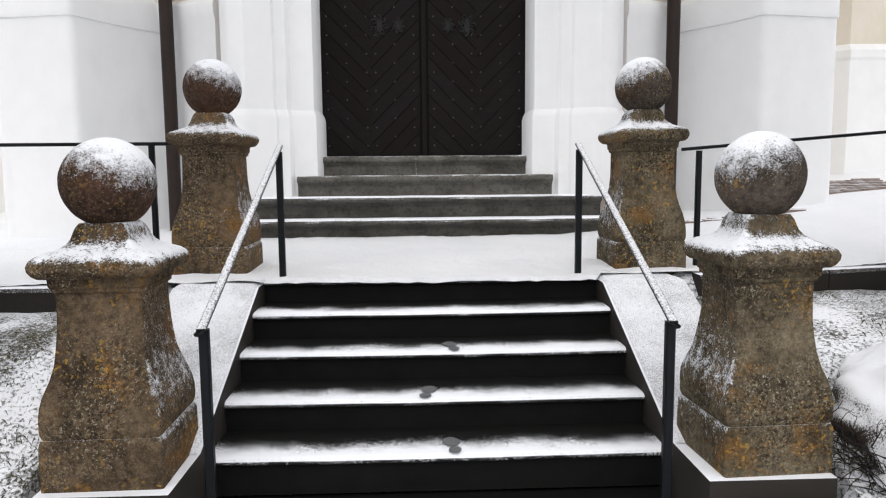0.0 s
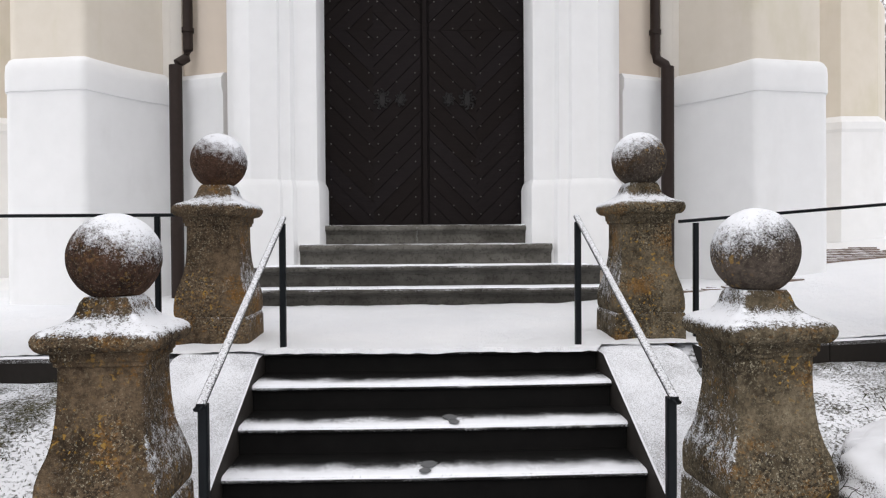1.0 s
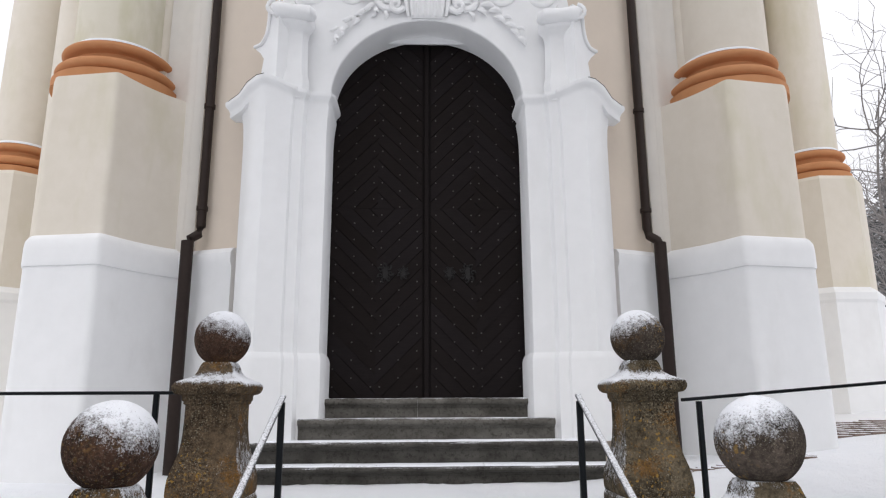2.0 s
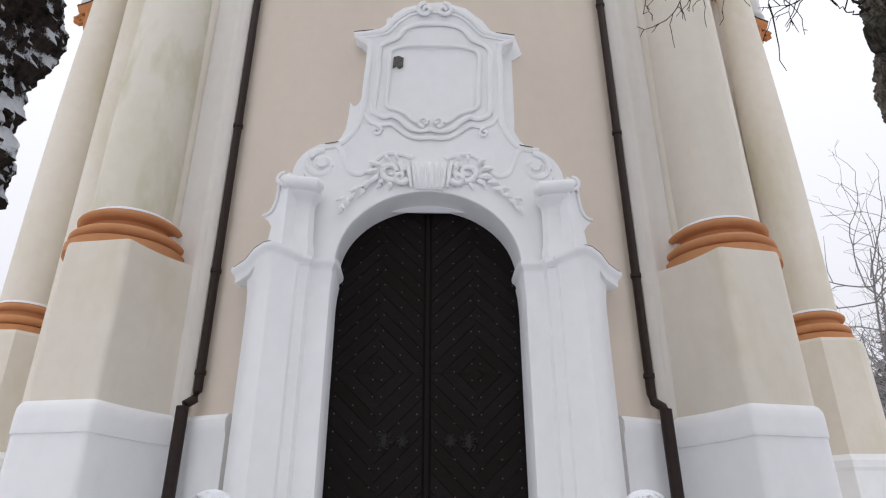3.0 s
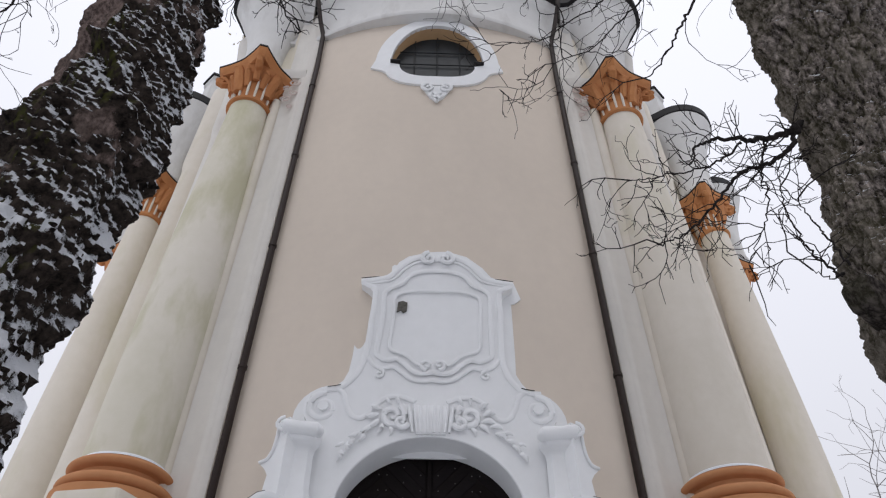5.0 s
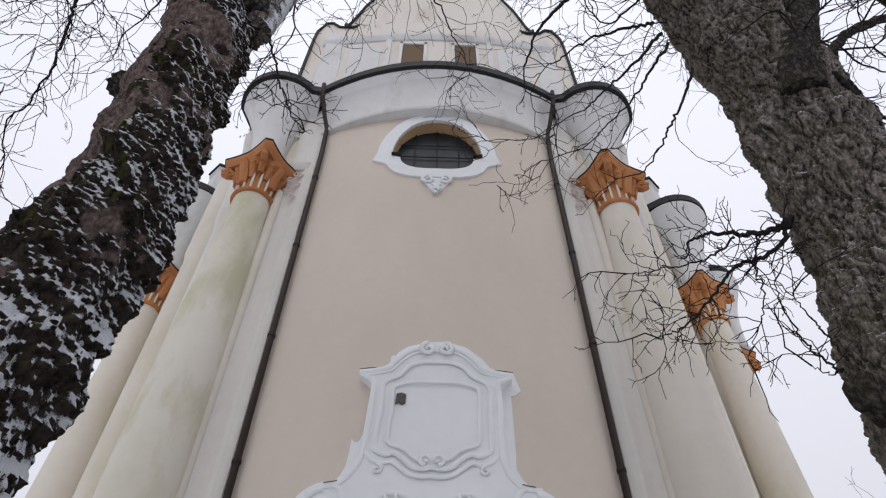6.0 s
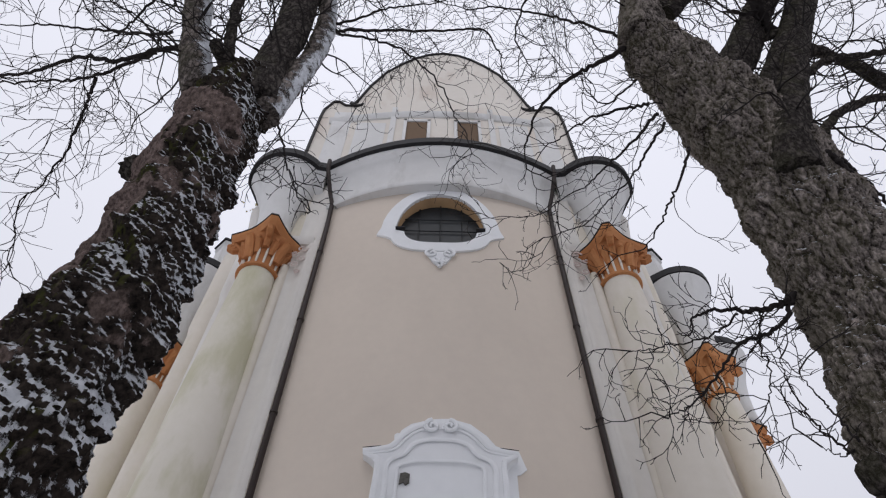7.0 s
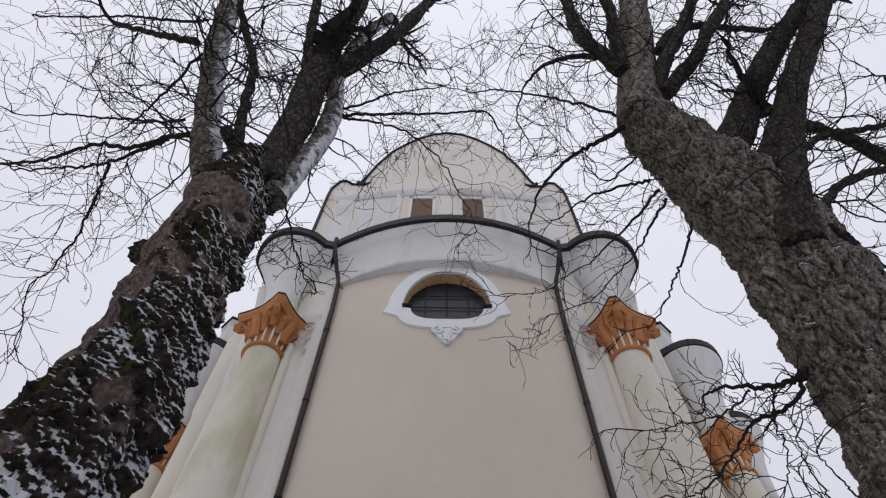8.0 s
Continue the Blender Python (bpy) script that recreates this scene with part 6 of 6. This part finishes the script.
limb(west, [(-3.45, 1.98, 10), (-3.91, 2.16, 9.95), (-4.35, 2.31, 10), (-4.98, 2.45, 10.2), (-5.77, 2.55, 10.4)], 0.0252, 0.0108, 0.9, M_BARK_DARK)
limb(west, [(-4.24, 2.31, 10), (-4.24, 2.49, 9.6), (-4.31, 2.82, 9.1), (-4.58, 3.19, 8.8)], 0.0202, 0.0094, 1.2, M_BARK_DARK)
limb(west, [(-3.36, 1.86, 10.4), (-3.69, 1.92, 10.5), (-4.34, 1.97, 10.8), (-5.02, 2.02, 11.1), (-5.65, 2.07, 11.4)], 0.0209, 0.0115, 0.9, M_BARK_DARK)
limb(west, [(-3.83, 1.29, 12.6), (-4.34, 1.24, 12.8), (-4.85, 1.21, 13.1), (-5.46, 1.13, 13.4)], 0.06, 0.036, 1, M_BARK_DARK)
limb(west, [(-3.96, 1.1, 13.6), (-4.43, 1.13, 13.6), (-5.29, 1.11, 13.9), (-6.2, 1.16, 14.3), (-7.43, 1.26, 14.8)], 0.0266, 0.0144, 0.8, M_BARK_DARK)
limb(west, [(-3.72, 1.4, 12.3), (-3.9, 1.66, 11.6), (-4.15, 1.92, 11.2), (-4.42, 2.14, 11)], 0.0245, 0.0108, 1, M_BARK_DARK)
limb(west, [(-1.69, 2.09, 11.5), (-1.4, 2.1, 11.6), (-0.81, 2.17, 11.9), (-0.06, 2.23, 12.2), (0.56, 2.3, 12.5), (0.82, 2.57, 12.2)], 0.0259, 0.0115, 1.1, M_BARK_DARK)
limb(west, [(-1.68, 2.04, 11.6), (-1.31, 2.03, 11.9), (-0.85, 1.98, 12.4), (-0.25, 2.01, 12.9)], 0.023, 0.0101, 1, M_BARK_DARK)
limb(west, [(-1.66, 2.09, 11.4), (-1.2, 2.2, 11.6), (-0.64, 2.39, 11.7), (-0.13, 2.68, 11.3), (0.15, 3.05, 10.8)], 0.0202, 0.0086, 1.2, M_BARK_DARK)
limb(west, [(-1.78, 2.3, 8.7), (-1.65, 2.42, 8.3), (-1.5, 2.6, 7.9), (-1.31, 2.8, 7.7)], 0.013, 0.005, 4.2, M_BARK_DARK)
crown(west)
east = tree((3.75, 3.5, 0.4), "broad old tree with rough grey-brown bark and spreading limbs",
            [(3.62, 3.55, 0.2), (3.60, 3.50, 2.5), (3.64, 3.42, 4.6), (3.74, 3.36, 5.6), (3.88, 3.25, 6.7), (3.93, 3.09, 7.9), (3.86, 2.92, 9.1), (3.62, 2.70, 10.2), (3.26, 2.48, 11.2), (2.96, 2.32, 12.0)],
            [0.92, 0.60, 0.52, 0.51, 0.535, 0.575, 0.60, 0.58, 0.49, 0.38], 0.050, M_BARK_R, 8)
limb(east, [(2.84, 2.24, 11.9), (2.95, 2.02, 12.7), (3.15, 1.73, 13.7), (3.42, 1.31, 15.2), (3.67, 0.96, 16.6)], 0.353, 0.251, 0.68, M_BARK_R)
limb(east, [(2.75, 1.75, 12.9), (2.8, 1.42, 14), (2.94, 1.11, 15.2), (2.94, 0.84, 16.4)], 0.116, 0.09, 0.9, M_BARK_DARK)
limb(east, [(2.7, 1.71, 12.9), (2.44, 1.52, 13.4), (2.25, 1.41, 13.8), (2.19, 1.26, 14.5), (2.2, 1.02, 15.6)], 0.134, 0.096, 1.2, M_BARK_DARK)
limb(east, [(2.67, 1.62, 13.2), (2.32, 1.57, 13.3), (1.91, 1.59, 13.3), (1.49, 1.72, 13.2), (1.2, 1.95, 12.9)], 0.064, 0.018, 1.4, M_BARK_DARK)
limb(east, [(3.24, 1.94, 12.6), (3.43, 1.72, 13.2), (3.82, 1.48, 14), (4.28, 1.22, 15), (4.77, 0.96, 16.2)], 0.123, 0.111, 0.85, M_BARK_DARK)
limb(east, [(3.25, 1.98, 12.4), (3.62, 1.83, 12.9), (4.18, 1.62, 13.8), (4.75, 1.34, 15), (5.43, 1.11, 16.2)], 0.13, 0.111, 0.85, M_BARK_DARK)
limb(east, [(3.54, 1.58, 13.9), (3.91, 1.41, 14.6), (4.59, 1.35, 15.2), (5.26, 1.42, 15.4), (6, 1.5, 15.6)], 0.087, 0.054, 0.85, M_BARK_DARK)
limb(east, [(3.12, 2.49, 10.5), (3.57, 2.45, 10.8), (4.06, 2.33, 11.4), (4.86, 2.07, 13), (5.38, 1.85, 13.9), (6.16, 1.56, 15.2), (7.47, 1.16, 17.2)], 0.298, 0.179, 0.68, M_BARK_DARK)
limb(east, [(3.58, 2.48, 9.6), (3.93, 2.37, 10.1), (4.37, 2.25, 10.9), (4.84, 2.11, 11.8)], 0.177, 0.132, 0.34, M_BARK_DARK)
limb(east, [(3.73, 2.6, 8.4), (3.84, 2.5, 9), (4.16, 2.4, 9.9), (4.69, 2.22, 11.2), (5.08, 2.06, 12.1), (5.62, 1.83, 13.2), (6.51, 1.51, 14.8), (7.66, 1.07, 16.9)], 0.25, 0.21, 0.68, M_BARK_DARK)
limb(east, [(4.89, 2.03, 12), (4.53, 2.11, 11.8), (4.04, 2.29, 11.6), (3.62, 2.44, 11.6), (3.16, 2.59, 11.5)], 0.067, 0.025, 0.85, M_BARK_DARK)
limb(east, [(4.39, 2.3, 10.7), (4.04, 2.43, 10.7), (3.5, 2.56, 10.6), (2.98, 2.69, 10.7), (2.75, 2.75, 10.8)], 0.0187, 0.0086, 0.85, M_BARK_DARK)
limb(east, [(4.77, 2.16, 11.2), (5.1, 2.16, 11.4), (5.49, 2.26, 11.4), (5.82, 2.39, 11.2), (6.22, 2.55, 11)], 0.11, 0.071, 0.85, M_BARK_DARK)
limb(east, [(4.55, 2.35, 10.6), (5.18, 2.23, 11.2), (5.91, 2.25, 11.6), (6.72, 2.26, 12)], 0.06, 0.042, 0.85, M_BARK_DARK)
limb(east, [(3.98, 2.47, 8.7), (4.21, 2.44, 9.1), (4.61, 2.39, 9.6), (5.09, 2.37, 10), (5.89, 2.41, 10.5)], 0.061, 0.052, 0.85, M_BARK_DARK)
limb(east, [(4.05, 2.42, 8.6), (4.15, 2.49, 8.4), (4.26, 2.62, 8.2), (4.45, 2.77, 8)], 0.0389, 0.0209, 1.02, M_BARK_DARK)
limb(east, [(4.16, 2.45, 8.5), (4.35, 2.59, 8.4), (4.66, 2.81, 8.2)], 0.0259, 0.0173, 1.02, M_BARK_DARK)
limb(east, [(2.57, 2.3, 11.8), (2.18, 2.46, 11.6), (1.75, 2.65, 11.4), (1.31, 2.94, 11), (1.08, 3.33, 10.5)], 0.0418, 0.0115, 0.6, M_BARK_DARK)
limb(east, [(2.5, 2.22, 12.1), (2.07, 2.18, 12.6), (1.51, 2.18, 13.1), (0.9, 2.21, 13.6), (0.33, 2.31, 13.8)], 0.0245, 0.0108, 1.0, M_BARK_DARK)
limb(east, [(2.59, 2.57, 10.3), (2.26, 2.7, 10.4), (1.81, 2.82, 10.3), (1.38, 3.02, 10)], 0.0238, 0.0079, 0.9, M_BARK_DARK)
limb(east, [(2.66, 2.61, 10.1), (2.36, 2.84, 9.8), (1.97, 3.09, 9.5), (1.66, 3.25, 9.2)], 0.023, 0.0072, 0.4, M_BARK_DARK)
limb(east, [(2.85, 2.72, 9.3), (2.73, 2.84, 9), (2.52, 2.99, 8.6), (2.3, 3.12, 8.2), (2.07, 3.28, 7.9)], 0.0194, 0.0065, 0.3, M_BARK_DARK)
limb(east, [(2.75, 2.69, 10), (2.46, 2.9, 9.6), (2.27, 3.06, 9.3), (1.87, 3.31, 8.9)], 0.0209, 0.0072, 0.3, M_BARK_DARK)
limb(east, [(3.34, 3.26, 7.2), (3.16, 3.29, 7.05), (2.91, 3.33, 7), (2.73, 3.36, 7.05), (2.54, 3.42, 7.1), (2.36, 3.49, 7.05)], 0.0346, 0.0115, 2.6, M_BARK_DARK)
limb(east, [(3.35, 3.26, 7.2), (3.17, 3.34, 6.9), (2.98, 3.44, 6.8), (2.73, 3.54, 6.75), (2.49, 3.64, 6.5), (2.23, 3.76, 6.25), (1.96, 3.88, 6.15)], 0.0274, 0.0058, 3.2, M_BARK_DARK)
limb(east, [(2.97, 3.35, 7), (2.89, 3.46, 6.7), (2.87, 3.53, 6.4), (2.8, 3.64, 6.15), (2.62, 3.81, 5.85)], 0.0101, 0.0036, 2, M_BARK_DARK)
limb(east, [(2.76, 3.36, 7), (2.51, 3.45, 6.8), (2.28, 3.52, 6.75), (1.98, 3.64, 6.8), (1.78, 3.69, 6.8)], 0.0122, 0.0036, 3, M_BARK_DARK)
limb(east, [(2.95, 3.23, 5.25), (2.86, 3.25, 5.35), (2.8, 3.27, 5.6), (2.77, 3.25, 5.95), (2.76, 3.18, 6.15)], 0.0115, 0.0043, 0.8, M_BARK_DARK)
limb(east, [(2.98, 3.19, 5.3), (2.95, 3.21, 5.6), (2.93, 3.24, 5.85), (2.87, 3.21, 6.05)], 0.0101, 0.0043, 0.6, M_BARK_DARK)
limb(east, [(2.93, 3.23, 5.25), (2.83, 3.23, 5.22), (2.75, 3.26, 5.3)], 0.0072, 0.0029, 0.8, M_BARK_DARK)
crown(east)


def burr():
    """A dark swollen burr on the outer side of the leaning trunk."""
    bm = bmesh.new()
    bmesh.ops.create_icosphere(bm, subdivisions=4, radius=1.0)
    for v in bm.verts:
        k = 1 + 0.25 * noise.noise(v.co * 2.5) + 0.12 * noise.noise(v.co * 6)
        v.co = Vector((-2.72 + v.co.x * 0.21 * k, 2.26 + v.co.y * 0.15 * k, 7.42 + v.co.z * 0.07 * k - 0.05 * v.co.x)) - west["origin"]
    part("burr", bm, M_BARK_DARK, west["thing"], "dark burr on the bark", True)


burr()


def stump_knob():
    """The sawn-off snowy branch stub low on the broad tree is part of its bark."""
    bm = bmesh.new()
    tube(bm, curve_pts([(3.42, 3.38, 4.92), (3.08, 3.26, 5.02), (2.94, 3.21, 5.16)], 5), [0.22, 0.21, 0.19, 0.17, 0.16, 0.15, 0.14, 0.13, 0.12, 0.10, 0.05], 14)
    for v in bm.verts:
        v.co += 0.03 * Vector((noise.noise(v.co * 9), noise.noise(v.co * 9 + Vector((5, 0, 0))), noise.noise(v.co * 9 + Vector((0, 5, 0)))))
        v.co -= Vector((3.75, 3.5, 0.4))
    part("stub", bm, M_BARK_DARK, bpy.data.objects["tree.001"], "sawn-off branch stub capped with snow", True)


stump_knob()


# ---------------------------------------------------------------- lawn details
def grass():
    """Dead and green blades that stick out of the thin snow."""
    rnd = random.Random(21)
    vs, fs = [], []
    for _ in range(11000):
        side = rnd.choice((-1, 1))
        x, y = side * rnd.uniform(1.72, 3.6), rnd.uniform(2.0, 4.38)
        if noise.noise((x * 1.6, y * 1.6, 9)) + rnd.uniform(-0.25, 0.25) < 0.02 or y > kerb_y(x) - 0.1:
            continue
        z = lawn_z(x, y)
        h, a, w = rnd.uniform(0.008, 0.032), rnd.uniform(0, 6.28), rnd.uniform(0.0007, 0.0016)
        lx, ly = math.cos(a) * h * rnd.uniform(0.2, 1.1), math.sin(a) * h * rnd.uniform(0.2, 1.1)
        k = len(vs)
        vs += [(x - w * math.sin(a), y + w * math.cos(a), z - 0.01), (x + w * math.sin(a), y - w * math.cos(a), z - 0.01), (x + lx * 0.5, y + ly * 0.5, z + h * 0.75), (x + lx, y + ly, z + h)]
        fs += [(k, k + 1, k + 2), (k, k + 2, k + 3)]
    me = bpy.data.meshes.new("grass")
    me.from_pydata(vs, [], fs)
    me.materials.append(M_GRASS)
    tagged(new("grass", me), "thin dark winter grass sticking out of the snow", "grass", kind="stuff")


M_GRASS = metal_mat("winter_grass", (0.06, 0.058, 0.026), 0.9, 0.0)
grass()


M_MOUND = dusted("snowy_brush_mound", (0.055, 0.042, 0.030), 0.10, 0.42, 0.9, 0, 1.5)


def snow_mound():
    """The snowed-over root flare and brush at the foot of the broad tree."""
    bm = bmesh.new()
    bmesh.ops.create_icosphere(bm, subdivisions=5, radius=1.0)
    for v in list(bm.verts):
        if v.co.z < -0.15:
            bm.verts.remove(v)
    for v in bm.verts:
        q = v.co.copy()
        k = 1 + 0.16 * noise.noise(q * 2.2) + 0.07 * noise.noise(q * 6) + 0.03 * noise.noise(q * 15)
        v.co = Vector((q.x * 0.55 * k, q.y * 0.60 * k, q.z * 0.48 * k))
    ob = part("snow_mound", bm, M_MOUND, smooth=True)
    ob.location = (2.40, 2.95, 0.26)
    tagged(ob, "snow-covered root mound at the foot of the broad tree", "snow mound")
    rnd = random.Random(31)
    segs = []
    for _ in range(420):
        a = rnd.uniform(2.0, 4.9)
        p = Vector((2.40 + 0.56 * math.cos(a), 2.95 + 0.60 * math.sin(a), 0.16 + rnd.uniform(-0.06, 0.16)))
        grow(segs, rnd, p, (math.cos(a) * 0.6, math.sin(a) * 0.6, rnd.uniform(0.3, 1)), 0.003, rnd.uniform(0.08, 0.25), 2, 0.1, 0.04, 0.001)
    me = twig_mesh(segs)
    me.materials.append(M_TWIG)
    tagged(new("brush", me), "dry dark stems round the snowy mound", "brush", kind="stuff")


snow_mound()


def brick_paving():
    """Bricks that the wind has swept clear along the foot of the church."""
    pv = thing("brick_paving", (5.3, 8.6, 1.1))
    tagged(pv, "old brick paving half hidden by blown snow", "paving", kind="structure")
    rnd = random.Random(41)
    bm = bmesh.new()
    box(bm, -0.105, 0.105, -0.05, 0.05, -0.04, 0.02, 0.008)
    first = None
    for i in range(14):
        for j in range(18):
            x = 4.86 + 0.215 * j * 0.5 + (0.1 if i % 2 else 0) + 0.055 * i
            y = 8.0 + 0.112 * i
            if x - 4.86 > 1.3 - 0.02 * i + rnd.uniform(-0.4, 0.2) or j % 2:
                continue
            if first is None:
                b = first = part("brick", bm, M_BRICK, pv)
            else:
                b = new("brick", first.data)
                b.parent = pv
            b.location = Vector((x, y, terrace_z(x, y) + 0.004 + rnd.uniform(-0.004, 0.006))) - Vector((5.3, 8.6, 1.1))
            b.rotation_euler = (0, 0, rnd.gauss(0, 0.03))
    for j in range(7):
        for i in range(3):
            x, y = 2.45 + 0.215 * j, 6.72 + 0.112 * i + 0.02 * j
            b = new("brick", first.data)
            b.parent = pv
            b.location = Vector((x + 0.1 * i, y, terrace_z(x, y) - 0.006 + rnd.uniform(-0.006, 0.004))) - Vector((5.3, 8.6, 1.1))


brick_paving()


# ---------------------------------------------------------------- distance to the east
def ground_h(x, y):
    return terrace_z(x, y) - 0.03 + (8.0 * smooth(14, 70, x) + 1.6 * noise.noise((x * 0.03, y * 0.03, 5)) if x > 12 else 0)


def far_tree(x, y, tall, seed):
    t = thing("bare_tree", (x, y, ground_h(x, y) - 0.2))
    tagged(t, "bare winter tree with fine twigs on the slope, coloured pale for haze", "tree", group="bare trees on the slope")
    rnd = random.Random(seed)
    segs = []
    bm = bmesh.new()
    tube(bm, curve_pts([(0, 0, 0), (0.35, 0.1, tall * 0.2), (-0.2, 0.2, tall * 0.42), (0.3, 0.1, tall * 0.7)], 6), [0.11 - 0.005 * i for i in range(19)], 10)
    part("trunk", bm, M_TWIG_HAZE, t, smooth=True)
    for i in range(44):
        h = tall * rnd.uniform(0.16, 0.62)
        a = rnd.uniform(0, 6.28)
        grow(segs, rnd, (0, 0.1, h), (math.cos(a), math.sin(a), rnd.uniform(0.5, 1.3)), 0.03, rnd.uniform(0.32, 0.5) * tall * (1.05 - h / tall * 0.6), 0, -0.01, 0.42, 0.0045, 0.2)
    me = twig_mesh(segs)
    me.materials.append(M_TWIG_HAZE)
    tw = new("crown", me)
    tw.parent = t
    tw["kind"] = "stuff"


for i, (x, y, h) in enumerate(((16.5, 22.5, 15), (21, 25, 13), (25, 34, 14), (30, 40, 12), (19, 33, 11))):
    far_tree(x, y, h, 50 + i)


def woods():
    """The far wood on the hill."""
    rnd = random.Random(77)
    vs, fs = [], []
    for _ in range(150):
        x, y = rnd.uniform(42, 95), rnd.uniform(48, 120)
        z, h = ground_h(x, y) - 0.5, rnd.uniform(9, 17)
        for _ in range(150):
            t = rnd.random() ** 0.8
            r = (1 - t) * h * 0.22 + 0.2
            a, q = rnd.uniform(0, 6.28), rnd.uniform(0.3, 1.0)
            c = Vector((x + r * q * math.cos(a), y + r * q * math.sin(a), z + 1 + t * h))
            s = rnd.uniform(0.25, 0.7)
            k = len(vs)
            for _ in range(3):
                vs.append(tuple(c + s * Vector((rnd.gauss(0, 1), rnd.gauss(0, 1), rnd.gauss(0, 0.7)))))
            fs.append((k, k + 1, k + 2))
    me = bpy.data.meshes.new("woods")
    me.from_pydata(vs, [], fs)
    me.materials.append(M_WOODS)
    tagged(new("woods", me), "grey conifer wood dusted with snow on the far hill", "woods", kind="stuff")


M_WOODS = dusted("grey_needles", (0.10, 0.105, 0.105), 0.5, 1.2, 0.9, 0, 1.5)
woods()


def picket_fence():
    f = thing("picket_fence", (18, 29, ground_h(18, 29)))
    tagged(f, "pale snowy picket fence beyond the church", "fence")
    o = Vector(f.location)
    first = None
    bm = bmesh.new()
    slab(bm, [(-0.05, -0.1), (0.05, -0.1), (0.05, 1.05), (0.0, 1.15), (-0.05, 1.05)], -0.012, 0.012)
    for i in range(44):
        x, y = 14.5 + 0.19 * i, 29 - 0.05 * i
        if first is None:
            p = first = part("picket", bm, M_FENCE, f)
        else:
            p = new("picket", first.data)
            p.parent = f
        p.location = Vector((x, y, ground_h(x, y))) - o
    for h in (0.3, 0.8):
        bm = bmesh.new()
        bar(bm, Vector((14.4, 29.08, ground_h(14.4, 29) + h)) - o, Vector((22.9, 26.8, ground_h(22.9, 26.8) + h)) - o, 0.02, 0.04)
        part("rail", bm, M_FENCE, f)


M_FENCE = dusted("grey_fence_wood", (0.30, 0.28, 0.26), 0.6, 0.9, 0.8)
picket_fence()


def shed():
    s = thing("shed", (26, 38, ground_h(26, 38) - 0.3))
    tagged(s, "dark low shed with snow on its roof", "shed")
    bm = bmesh.new()
    box(bm, -5, 5, -1.6, 1.6, 0, 2.1, 0.02)
    part("wall", bm, M_KERB, s)
    bm = bmesh.new()
    rings(bm, [[(x, -2.0, 2.0), (x, 0, 3.0), (x, 2.0, 2.0), (x, 2.0, 2.12), (x, 0, 3.14), (x, -2.0, 2.12)] for x in (-5.3, 5.3)])
    part("roof", bm, M_SNOW, s, "snowy gabled roof")


shed()
